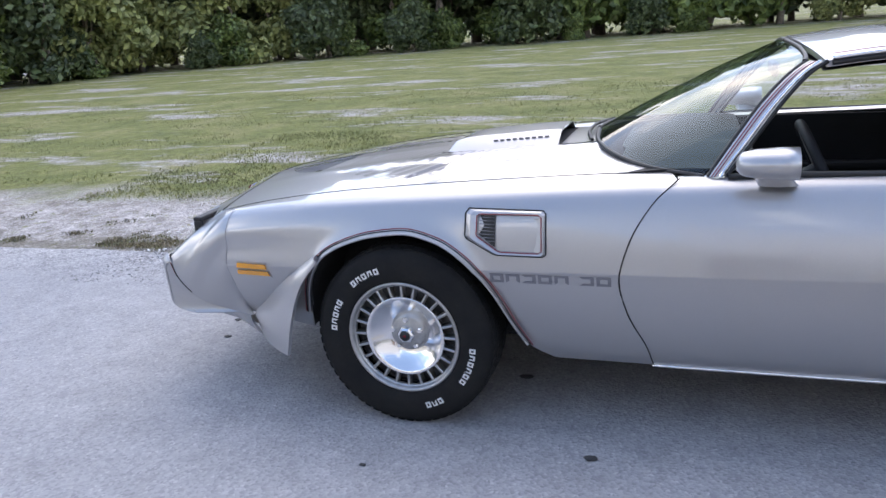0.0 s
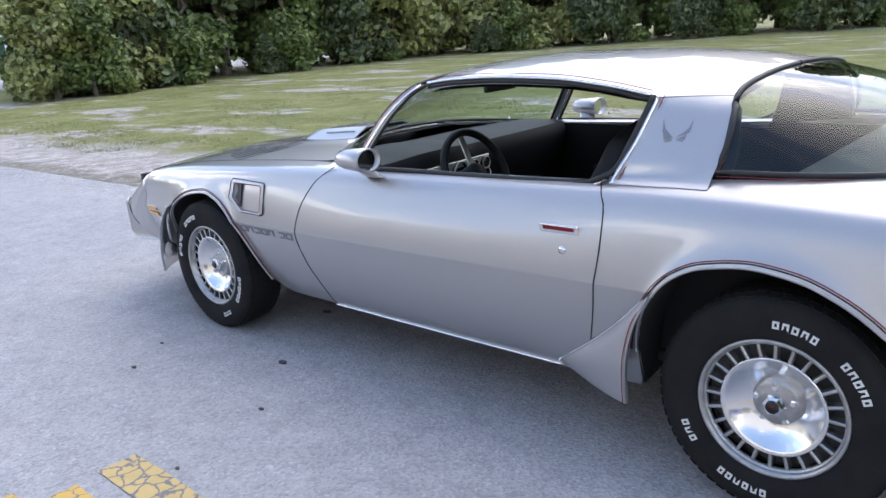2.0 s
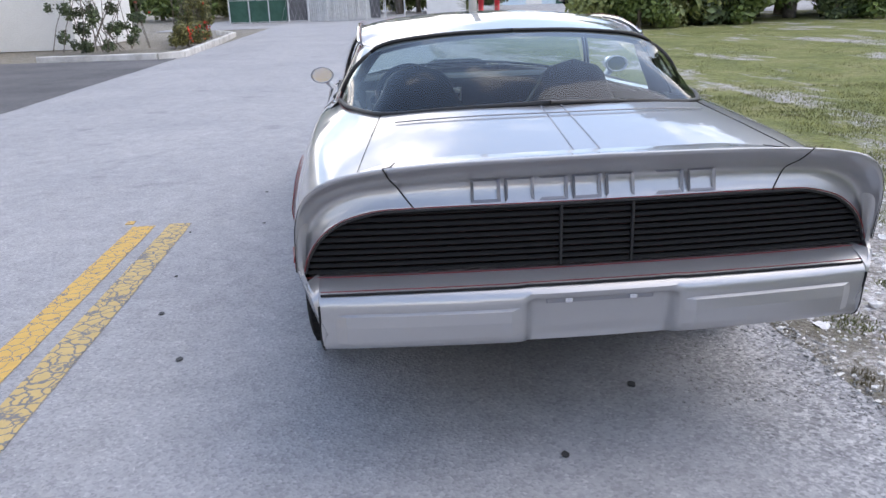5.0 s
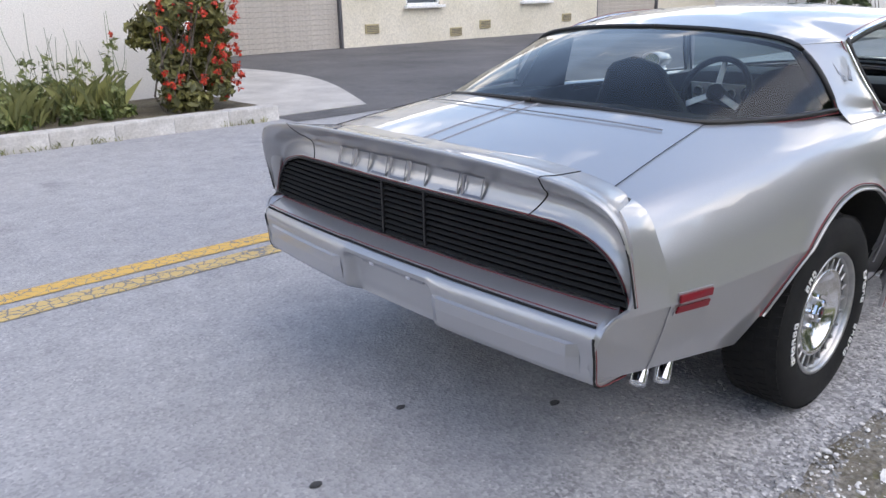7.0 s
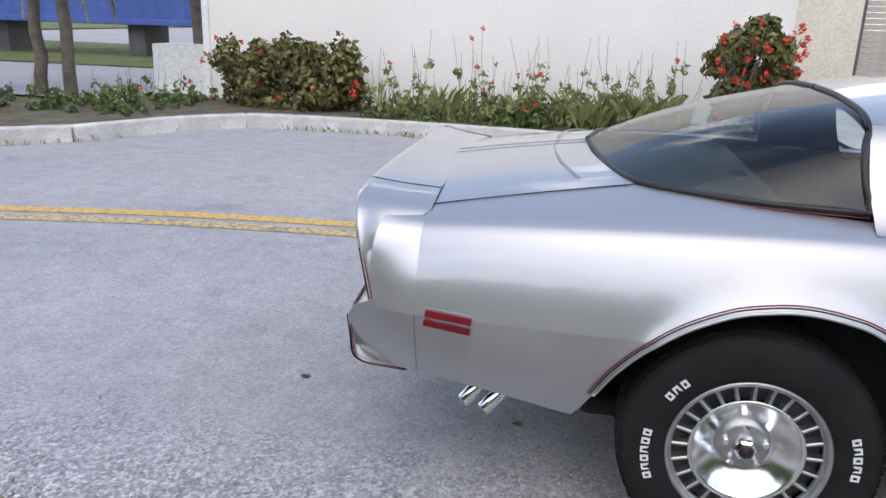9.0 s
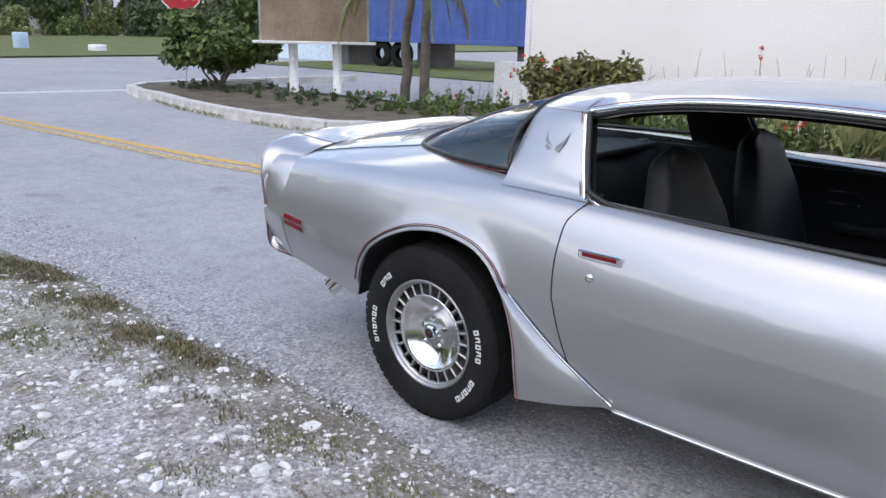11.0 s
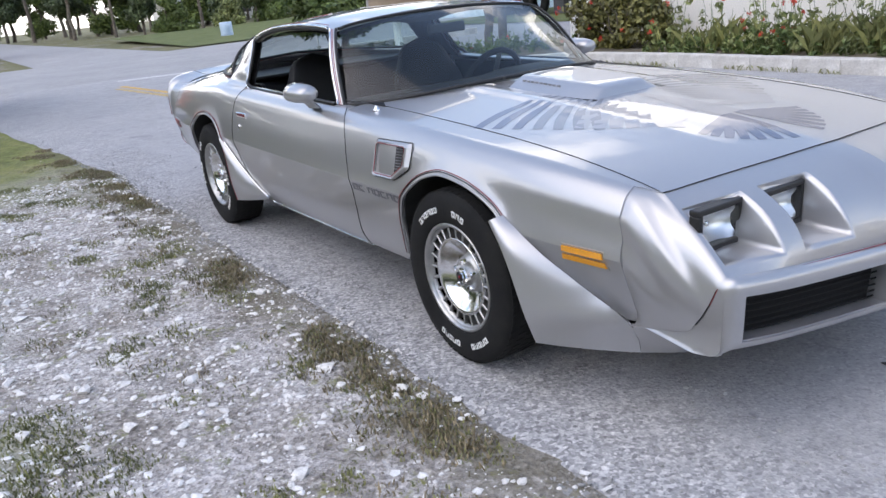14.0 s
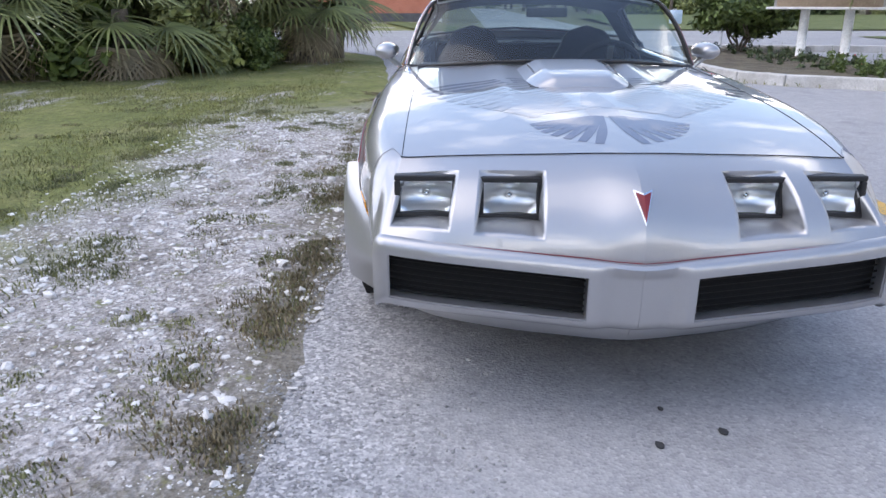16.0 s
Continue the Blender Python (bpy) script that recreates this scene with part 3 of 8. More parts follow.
strip("yellow_line", -14.5, 0.53, 2.075, 0.142, M_YELLOW, "solid yellow centre line with fine cracks on the road")
strip("yellow_line", -14.0, 0.57, 1.852, 0.142, M_YELLOWOLD, "worn cracked yellow centre line on the road")
box("line_stub", (0.07, 0.05, 0.004), (0.60, 2.19, 0.003), M_YELLOW)
tagged(bpy.data.objects["line_stub"], "short yellow paint stub beside the centre line", "road marking", kind="structure")
v, f = grid(lambda a, t: (-16.25 + 0.9 * t + a * 0.42 - 0.2, 1.45 + 3.7 * t, 0.004), list(np.linspace(0, 1, 5)), list(np.linspace(0, 1, 30)))
tagged(mk("stop_line", v, f, M_WHITELINE, smooth=False), "worn white stop line across the lane", "road marking", kind="structure")

# dark oil spots and twigs on the asphalt
M_SPOT = varied("dark_oil_spot", (0.04, 0.04, 0.042), (0.07, 0.07, 0.07), 20, 0.7)
for x, y, r in ((0.715, 0.98, 0.025), (1.04, 0.44, 0.03), (-1.03, 1.6, 0.02), (-2.0, -0.27, 0.022), (-2.4, 0.07, 0.02), (-1.53, 1.41, 0.02), (-0.52, 1.65, 0.014), (2.61, 0.06, 0.02), (-3.2, 3.93, 0.03), (-2.85, -0.1, 0.022), (3.0, -0.05, 0.018), (1.43, 1.17, 0.012), (0.3, 1.75, 0.012), (1.275, 1.398, 0.016), (0.418, 1.313, 0.014), (2.537, 0.263, 0.02), (2.407, 0.116, 0.013)):
    r *= 0.62
    pts = [(x + r * (1 + 0.4 * noise.noise((k, x, y))) * math.cos(k * 0.7) * 1.5, y + r * (1 + 0.4 * noise.noise((k, y, x))) * math.sin(k * 0.7), 0.003) for k in range(9)]
    tagged(mk("oil_spot", pts, [tuple(range(9))], M_SPOT, smooth=False, solid=0.003, off=1.0), "small dark tar spot on the asphalt", "stain", "tar spots")


# kerb of the planting strip, in cast lengths
def kerb_pt(x):
    return hermite([-16, -13, -11, -9, -7.7, -7.0, -6.4, -5.7, -4, -2, 1], [4.6, 4.4, 4.0, 3.85, 4.0, 4.6, 5.7, 6.22, 6.24, 6.10, 5.94], x)


def kerb_run(pts, group):
    for p, q in zip(pts[:-1], pts[1:]):
        p, q = Vector((*p, 0)), Vector((*q, 0))
        d = q - p
        L_ = d.length + 0.004
        bm = box_bm(L_, 0.17, 0.24, 0.016, 2)
        bmesh.ops.subdivide_edges(bm, edges=[e for e in bm.edges if e.calc_length() > 0.4], cuts=6)
        for vv in bm.verts:
            n_ = noise.noise((vv.co.x * 5 + p.x, vv.co.y * 5, vv.co.z * 5 + p.y))
            vv.co += Vector((0, n_ * 0.008, n_ * 0.008))
        me = bpy.data.meshes.new("kerb")
        bm.to_mesh(me)
        bm.free()
        me.materials.append(M_KERB)
        ob = new("kerb", me)
        c = (p + q) / 2
        ob.matrix_world = pose(c.x, c.y, 0.045, 0, 0, math.degrees(math.atan2(d.y, d.x)))
        tagged(ob, "weathered stained concrete kerb length beside the road", "kerb", group, "structure")


xs = list(np.linspace(0.55, -13.6, 25))
kerb_run([(x, kerb_pt(x)) for x in xs] + [(-14.6, 4.75), (-15.2, 5.3), (-15.4, 6.2), (-15.2, 8.5), (-14.9, 11.0)], "kerb lengths of the planting strip")
kerb_run([(17.3, 9.2), (17.1, 6.1), (17.6, 5.55), (21, 5.7), (26, 5.95), (31, 6.3), (34, 7.5)], "kerb lengths along the far hedge")
v, f = grid(lambda a, b: (-8.2 + 8.75 * a, kerb_pt(-8.2 + 8.75 * a) + 0.07 + (8.2 - kerb_pt(-8.2 + 8.75 * a)) * b, 0.12 + 0.02 * noise.noise((a * 12, b * 4, 3))), list(np.linspace(0, 1, 30)), list(np.linspace(0, 1, 10)))
tagged(mk("planting_bed", v, f, M_SOIL), "weedy soil bed between kerb and wall", "bed", kind="structure")
v, f = grid(lambda a, b: (-15.2 + 7.2 * a, kerb_pt(-15.2 + 7.2 * a) + 0.9 * math.exp(-a * 14) + 0.08 + b * (3.0 - 0.5 * a), 0.12 + 0.03 * noise.noise((a * 9, b * 5, 1))), list(np.linspace(0, 1, 24)), list(np.linspace(0, 1, 10)))
tagged(mk("island_bed", v, f, M_SOIL), "planted soil island behind the kerb", "bed", kind="structure")
v, f = grid(lambda a, b: (-16.6 + 9.1 * a, 8.0 + 6.0 * b, -0.002), list(np.linspace(0, 1, 10)), list(np.linspace(0, 1, 8)))
tagged(mk("driveway", v, f, M_PALEROAD), "pale driveway between the island and the wall", "pavement", kind="structure")

# ---- the car: x ahead, y to its left ----
car = empty("car", "silver two-door muscle coupe with red pinstripes on the asphalt", "car")
BX = [2.30, 2.15, 1.9, 1.6, 1.37, 1.1, 0.8, 0.5, 0.1, -0.4, -0.8, -1.1, -1.4, -1.7, -2.0, -2.2, -2.38]
Y_M = [0.735, 0.785, 0.835, 0.872, 0.885, 0.885, 0.885, 0.888, 0.89, 0.89, 0.888, 0.893, 0.90, 0.892, 0.868, 0.843, 0.822]
Z_M = [0.53, 0.54, 0.56, 0.58, 0.59, 0.595, 0.595, 0.595, 0.60, 0.605, 0.61, 0.615, 0.62, 0.62, 0.615, 0.61, 0.605]
Z_S = [0.70, 0.735, 0.775, 0.805, 0.82, 0.835, 0.85, 0.86, 0.87, 0.88, 0.893, 0.905, 0.90, 0.888, 0.872, 0.858, 0.84]
Y_S = [0.66, 0.70, 0.745, 0.77, 0.775, 0.78, 0.775, 0.765, 0.76, 0.76, 0.765, 0.775, 0.775, 0.77, 0.75, 0.73, 0.70]
Z_C = [0.745, 0.775, 0.81, 0.845, 0.865, 0.885, 0.905, 0.925, 0.95, 0.96, 0.98, 1.045, 1.035, 0.995, 0.96, 0.93, 0.90]
Z_LOW = [0.35, 0.33, 0.30, 0.26, 0.25, 0.25, 0.25, 0.25, 0.245, 0.24, 0.24, 0.25, 0.28, 0.32, 0.38, 0.41, 0.43]
F_ARCH = [(0.86, 0.25), (0.945, 0.31), (0.99, 0.40), (1.03, 0.49), (1.075, 0.565), (1.14, 0.63), (1.23, 0.682), (1.34, 0.706), (1.45, 0.695), (1.56, 0.665), (1.66, 0.61), (1.73, 0.50), (1.775, 0.37), (1.80, 0.29)]
R_ARCH = [(-1.815, 0.352), (-1.77, 0.435), (-1.72, 0.52), (-1.64, 0.61), (-1.53, 0.68), (-1.42, 0.718), (-1.31, 0.73), (-1.18, 0.712), (-1.09, 0.668), (-1.03, 0.60), (-0.98, 0.50), (-0.958, 0.40), (-0.945, 0.25)]


FINE = np.linspace(-2.38, 2.30, 469)


def smooth_table(t, sig=12.0):
    """The station values as an even, fair curve along the car."""
    y = np.array([hermite(BX, t, x) for x in FINE])
    k = np.exp(-0.5 * (np.arange(-60, 61) / sig) ** 2)
    k /= k.sum()
    pad = np.concatenate([2 * y[0] - y[60:0:-1], y, 2 * y[-1] - y[-2:-62:-1]])
    return np.convolve(pad, k, "valid")


FAIR = {id(t): smooth_table(t, 20.0 if t in (Y_M, Y_S, Z_M) else 14.0) for t in (Y_M, Z_M, Z_S, Y_S, Z_C, Z_LOW)}


def tab(t, x):
    return float(np.interp(x, FINE, FAIR[id(t)]))


def y_side(x, z):
    """Half width of the body: an upper and a lower face that meet in a crease at mid height."""
    ym, zm, zs, ys = tab(Y_M, x), tab(Z_M, x), tab(Z_S, x), tab(Y_S, x)
    hi = min(0.09, (zs - 0.09 - zm) * 0.6)
    if z >= zm:
        zz = [zm, zm + 0.03, zm + hi, zs - 0.08, zs - 0.045, zs - 0.015, zs]
        yy = [ym, ym - 0.0045, ym - 0.0155, ys + 0.072, ys + 0.055, ys + 0.03, ys]
        return hermite(zz, yy, z)
    # the doors roll under at the sill, the fenders run straighter
    w = min(1.0, max(0.0, (x + 1.15) / 0.5)) * min(1.0, max(0.0, (1.2 - x) / 0.5))
    w = w * w * (3 - 2 * w)
    flat = 1 + 0.5 * min(1.0, max(0.0, (x - 1.45) / 0.45))
    fend = hermite([-0.40, -0.25, -0.10, 0.0], [-0.145 * flat, -0.078 * flat, -0.026 * flat, 0.0], z - zm)
    if w <= 0:
        return ym + fend
    door = hermite([0.20, 0.25, 0.29, 0.36, 0.45, zm], [-0.165, -0.118, -0.088, -0.058, -0.031, 0.0], z)
    return ym + fend + (door - fend) * w


def z_row(x, v, zb):
    """Height of row v on the flank: 0.55 is the crease, wherever the arch leaves room for it."""
    zs = tab(Z_S, x)
    zk = max(tab(Z_M, x), zb + 0.02)
    return zb + (zk - zb) * v / 0.55 if v < 0.55 else zk + (zs - zk) * (v - 0.55) / 0.45


def z_top(x, y):
    zs, ys, zc = tab(Z_S, x), tab(Y_S, x), tab(Z_C, x)
    s = max(0.0, 1 - abs(y) / ys)
    p = 2.1 if x > 0.3 else 2.7
    return zs + (zc - zs) * (1 - (1 - s) ** p)


def z_bottom(x):
    for arch in (F_ARCH, R_ARCH):
        if arch[0][0] <= x <= arch[-1][0]:
            return hermite([a[0] for a in arch], [a[1] for a in arch], x)
    return tab(Z_LOW, x)


def side_point(x, v):
    """v from 0 at the sill or arch lip to 1 at the shoulder."""
    zb = z_bottom(x)
    z = z_row(x, v, zb)
    y = y_side(x, z)
    for arch, xc in ((F_ARCH, 1.374), (R_ARCH, -1.374)):
        if arch[0][0] < x < arch[-1][0]:
            y += 0.012 * min(1.0, max(0.0, (zb - 0.36) / 0.25)) * math.exp(-((z - zb) / 0.035) ** 2)
    return (x, y, z)


def flank(x, z, out=0.0):
    return (x, y_side(x, z) + out, z)


V_SIDE = [0, 0.03, 0.07, 0.13, 0.2, 0.27, 0.34, 0.41, 0.47, 0.52, 0.543, 0.55, 0.557, 0.585, 0.63, 0.69, 0.76, 0.82, 0.87, 0.91, 0.945, 0.97, 0.985, 1.0]
SEAM_F = [(0.25, 0.535), (0.32, 0.55), (0.46, 0.612), (0.57, 0.635), (0.68, 0.61), (0.81, 0.535), (0.87, 0.465)]
SEAM_R = [(0.24, -0.745), (0.32, -0.775), (0.55, -0.83), (0.74, -0.85), (0.83, -0.845), (0.90, -0.80)]


def seam_x(seam, z):
    return hermite([a[0] for a in seam], [a[1] for a in seam], z)


def xs_for(a, b, step, arch=None):
    xs = set(np.arange(a, b, step)) | {a, b}
    if arch:
        for p, q in zip(arch[:-1], arch[1:]):
            xs |= {p[0], q[0], (p[0] + q[0]) / 2, p[0] * 0.75 + q[0] * 0.25, p[0] * 0.25 + q[0] * 0.75}
    out = []
    for x in sorted(x for x in xs if a <= x <= b):
        if not out or x - out[-1] > 0.007:
            out.append(x)
    out[-1] = b
    return out


HOOD_Y = 0.675


def hood_front(y):
    return 2.255 - 0.09 * (abs(y) / 0.68) ** 1.3


def cowl_x(y):
    return 0.80 - 0.33 * (abs(y) / 0.72) ** 2.2


def fender_point(a, v):
    """Front fender: a along the car, v from the arch over the shoulder to the hood seam."""
    if v <= 1:
        x0 = seam_x(SEAM_F, 0.25 + 0.6 * v)
        for _ in range(3):
            x0 = seam_x(SEAM_F, z_row(x0, v, z_bottom(x0)))
        x1 = 2.09 + 0.02 * math.sin(v * 3.0)
        x = x0 + (x1 - x0) * a
        return side_point(x, v)
    w = v - 1
    x0 = 0.465 + 0.03 * w
    x1 = 2.09 + 0.08 * w
    x = x0 + (x1 - x0) * a
    ys = tab(Y_S, x)
    yh = min(HOOD_Y, ys - 0.012)
    y = ys + (yh - ys) * w
    return (x, y, z_top(x, y))


def fender_us():
    xs = xs_for(0.6, 2.09, 0.03, F_ARCH)
    return [0, 0.02, 0.05] + [(x - 0.53) / (2.09 - 0.53) for x in xs if x > 0.64]


def quarter_point(a, v):
    x0 = seam_x(SEAM_R, 0.25 + 0.65 * min(v, 1))
    for _ in range(3):
        x0 = seam_x(SEAM_R, z_row(x0, min(v, 1), 0.247))
    x = x0 + (-2.26 - x0) * a
    if v <= 1:
        return side_point(x, v)
    w = v - 1
    ys = tab(Y_S, x)
    yi = inner_y(x)
    y = ys + (yi - ys) * w
    return (x, y, z_top(x, y))




def inner_y(x):
    """Inner edge of the rear quarter: window sill, rear window, then the trunk seam."""
    if x > -1.14:
        return hermite([-1.14, -0.95, -0.8], [0.722, 0.735, 0.748], x)
    if x > -1.70:
        return hermite([-1.70, -1.55, -1.35, -1.14], [0.565, 0.635, 0.695, 0.722], x)
    return hermite([-2.38, -1.70], [0.665, 0.565], x)


VT = [1.0 + k / 8 for k in range(1, 9)]
for s, lab in ((1, "left"), (-1, "right")):
    v, f = grid(fender_point, fender_us(), V_SIDE + [1.25, 1.5, 1.75, 2.0], -s)
    v = [(a, -b, c) for a, b, c in v]
    mk("front_fender", v, [q[::-1] for q in f], M_SILVER, car, solid=0.012, off=1.0)

    def door_point(a, v_):
        x0, x1 = 0.55, -0.8
        for _ in range(3):
            x0, x1 = seam_x(SEAM_F, z_row(x0, v_, 0.247)), seam_x(SEAM_R, z_row(x1, v_, 0.247))
        x = x0 - 0.003 + (x1 - x0 + 0.006) * a
        z = z_row(x, v_, 0.245)
        return (x, y_side(x, z), z)

    v, f = grid(door_point, np.linspace(0, 1, 40), V_SIDE, s)
    mk("door", v, f, M_SILVER, car, solid=0.02)
    us = [0, 0.01] + [(x + 0.8) / (-2.26 + 0.8) for x in xs_for(-2.26, -0.84, 0.03, R_ARCH)[::-1]]
    v, f = grid(quarter_point, us, V_SIDE + VT, s)
    mk("quarter_panel", v, f, M_SILVER, car, solid=0.012)
    # sill strip along the foot of the door
    pts = [flank(x, 0.247, 0.004) for x in np.linspace(0.54, -0.66, 24)]
    tube("sill_trim", [(a, b * s, c) for a, b, c in pts], 0.006, M_CHROME, car, "thin bright sill moulding")
    box("rocker", (1.5, 0.08, 0.05), (-0.1, 0.70 * s, 0.272), M_UNDER, car, "black rocker under the door", 0.02)

# belt shelf between shoulder and window opening
for s in (1, -1):
    def belt(a, w):
        x = 0.47 + (-0.82 - 0.47) * a
        ys = tab(Y_S, x)
        return (x, ys - 0.055 * w, tab(Z_S, x) + 0.012 * math.sin(w * 1.6) - 0.03 * max(0, w - 0.6))
    v, f = grid(belt, np.linspace(0, 1, 30), [0, 0.2, 0.4, 0.6, 0.8, 1.0], s)
    mk("window_sill", v, f, M_SILVER, car, solid=0.01)


# hood
def hood_pt(a, y):
    x0, x1 = cowl_x(y), hood_front(y)
    x = x0 + (x1 - x0) * a
    yy = y * min(1.0, (min(HOOD_Y, tab(Y_S, min(x, 2.30)) - 0.012)) / HOOD_Y)
    z = z_top(min(x, 2.30), yy)
    ridge = 0.012 * math.exp(-((abs(y) - 0.30) / 0.05) ** 2) * (1 - a) + 0.008 * math.exp(-(y / 0.2) ** 2) * a
    return (x, yy, z + ridge)


v, f = grid(hood_pt, np.linspace(0, 1, 44), np.linspace(-HOOD_Y, HOOD_Y, 55))
hood = mk("hood", v, f, M_SILVER, car, solid=0.015)


# nose panel with four lamp pockets
def nose_top(s):
    if s <= 1:
        y = HOOD_Y * s
        x = hood_front(y)
        return np.array((x + 0.004, y, z_top(min(x, 2.3), min(y, 0.655)) - 0.002 + 0.008 * math.exp(-(y / 0.2) ** 2)))
    k = s - 1
    return np.array(fender_point(1.0, 2 - 5 * k if k < 0.2 else 1 - (k - 0.2) / 0.8)) + np.array((-0.001, 0, 0))


NOSE_LOW = [(2.523, 0.0, 0.5025), (2.5215, 0.035, 0.5035), (2.507, 0.13, 0.511), (2.485, 0.36, 0.527), (2.455, 0.58, 0.540), (2.418, 0.720, 0.548)]


def nose_low(s):
    if s <= 1:
        return curve_at(NOSE_LOW, s)
    return curve_at([(2.418, 0.720, 0.548), (2.402, 0.738, 0.535), (2.372, 0.745, 0.47), (2.33, 0.735, 0.41), (2.285, 0.722, 0.366), (2.19, 0.715, 0.338), (2.07, 0.712, 0.312)], s - 1)


def nose_swell(s):
    k = min(1.0, max(0.0, (s - 0.70) / 0.30))
    return (1 - 0.85 * k * k * (3 - 2 * k)) * (1.0 if s <= 1 else max(0.0, 1 - (s - 1) * 3) ** 2)


def nose_pt(s, t):
    a, b = nose_top(s), nose_low(s)
    p = a + (b - a) * t
    bul = 4 * t * (1 - t)
    k = min(s, 1)
    p = p + np.array((0.052, 0, 0.026)) * bul * nose_swell(s)
    if s > 1:
        p = p + np.array((0.008, 0.018, 0.010)) * bul * min(1, (s - 1) * 4) * max(0.0, 1 - max(0.0, s - 1.35) * 1.6)
    # the fender's shoulder runs on into the nose before it drops
    g = max(0.0, 1 - abs(s - 1.2) / (0.2 if s < 1.2 else 0.35))
    p = p + np.array((0.0, 0.0, 0.15)) * t * (1 - t) ** 3 * g * g * (3 - 2 * g)
    # raised ridge down the middle
    p = p + np.array((0.02, 0, 0.012)) * math.exp(-(p[1] / 0.09) ** 2) * bul
    return p


S_N = [0, 0.06, 0.12, 0.18, 0.25, 0.32, 0.365, 0.40, 0.46, 0.53, 0.59, 0.645, 0.68, 0.728, 0.77, 0.83, 0.90, 0.982, 0.993, 1.0, 1.03, 1.07, 1.12, 1.16, 1.2, 1.22, 1.24, 1.26, 1.28, 1.3, 1.33, 1.36, 1.4, 1.45, 1.5, 1.6, 1.7, 1.8, 1.9, 2.0]
T_N = [0, 0.06, 0.13, 0.2, 0.27, 0.35, 0.43, 0.51, 0.59, 0.67, 0.75, 0.82, 0.88, 0.94, 1.0]
POCKETS = [(6, 11), (13, 17)]
T0, T1 = 3, 12
for s in (1, -1):
    v, f = grid(nose_pt, S_N, T_N, -s, skip=lambda i, j: any(a <= i < b for a, b in POCKETS) and T0 <= j < T1)
    v = [(a, -b, c) for a, b, c in v]
    mk("nose_panel", v, [q[::-1] for q in f], M_SILVER, car)
    for a, b in POCKETS:
        top = [nose_pt(S_N[i], T_N[T0]) for i in range(a, b + 1)]
        bot = [nose_pt(S_N[i], T_N[T1]) for i in range(a, b + 1)]
        XB, yt0, yt1 = (2.312, 0.255, 0.446) if a == 6 else (2.290, 0.502, 0.690)
        lf = [nose_pt(S_N[a], T_N[j]) for j in range(T0, T1 + 1)]
        rt = [nose_pt(S_N[b], T_N[j]) for j in range(T0, T1 + 1)]
        # one folded sheet with a rounded lip: top edge, outer wall, shelf, inner wall
        ring = [np.array(p) for p in top + rt[1:] + bot[::-1][1:] + lf[::-1][1:-1]]
        mid = np.mean(ring, axis=0)
        zf, zt = 0.576, 0.704
        loops = [ring]
        for inset, back in ((0.005, 0.002), (0.010, 0.008), (0.013, 0.018)):
            row = []
            for p in ring:
                d = mid - p
                d[0] = 0.0
                row.append(p + d / np.linalg.norm(d) * inset - np.array((back * min(1.0, max(0.0, (p[0] - XB) / 0.04)), 0, 0)))
            loops.append(row)
        ya, yb = min(p[1] for p in loops[-1]), max(p[1] for p in loops[-1])
        za, zb_ = min(p[2] for p in loops[-1]), max(p[2] for p in loops[-1])
        loops.append([np.array((XB, yt0 + (yt1 - yt0) * (p[1] - ya) / (yb - ya), zf + (zt - zf) * (p[2] - za) / (zb_ - za))) for p in loops[-1]])
        nr = len(ring)
        vs = [(p[0], p[1] * s, p[2]) for row in loops for p in row]
        fs = [(r * nr + k, r * nr + (k + 1) % nr, (r + 1) * nr + (k + 1) % nr, (r + 1) * nr + k) for r in range(len(loops) - 1) for k in range(nr)]
        mk("lamp_pocket", vs, fs if s > 0 else [q[::-1] for q in fs], M_SILVER, car)
        y0, y1 = yt0, yt1
        yc, w = (y0 + y1) / 2, y1 - y0
        zc = 0.640
        lamp = mk("headlight", *lathe([(0.001, 0), (0.002, 0.001)], 8), M_BLACK, car)
        bw, bh, br = w - 0.002, 0.128, 0.017
        for sy, sz, oy, oz in ((bw, br, 0, bh / 2 - br / 2), (bw, br, 0, br / 2 - bh / 2), (br, bh - 2 * br, bw / 2 - br / 2, 0), (br, bh - 2 * br, br / 2 - bw / 2, 0)):
            box("bezel", (0.035, sy, sz), (XB - 0.006, yc * s + oy, zc + oz), M_BLACK, lamp, "black square bezel", 0.004)
        rv, rf = grid(lambda u, t: (XB - 0.004 - 0.05 * max(0.0, 1 - (u * u + t * t) * 0.75) ** 0.8, yc * s + u * (bw / 2 - br + 0.002), zc + t * (bh / 2 - br + 0.002)), np.linspace(-1, 1, 17), np.linspace(-1, 1, 13))
        mk("reflector", rv, rf, M_REFLECTOR, lamp, "bright bowl reflector")
        v_, f_ = lathe([(0.0, 0.012), (0.009, 0.010), (0.012, 0.0)], 12)
        mk("bulb", [(XB - 0.045 + b, yc * s + a, zc + c) for a, b, c in v_], f_, M_CHROME, lamp)
        bm = bmesh.new()
        for i in range(9):
            for j in range(7):
                bx = XB + 0.012 + 0.006 * (1 - ((i - 4) / 4) ** 2) * (1 - ((j - 3) / 3) ** 2)
                bm.verts.new((bx, yc * s + (i - 4) / 8 * (w - 0.045), zc + (j - 3) / 6 * 0.09))
        bm.verts.ensure_lookup_table()
        for i in range(8):
            for j in range(6):
                q = [bm.verts[i * 7 + j], bm.verts[(i + 1) * 7 + j], bm.verts[(i + 1) * 7 + j + 1], bm.verts[i * 7 + j + 1]]
                bm.faces.new(q if s > 0 else q[::-1])
        part("lens", bm, M_LAMPGLASS, lamp, "clear ribbed lamp glass", True).visible_shadow = False


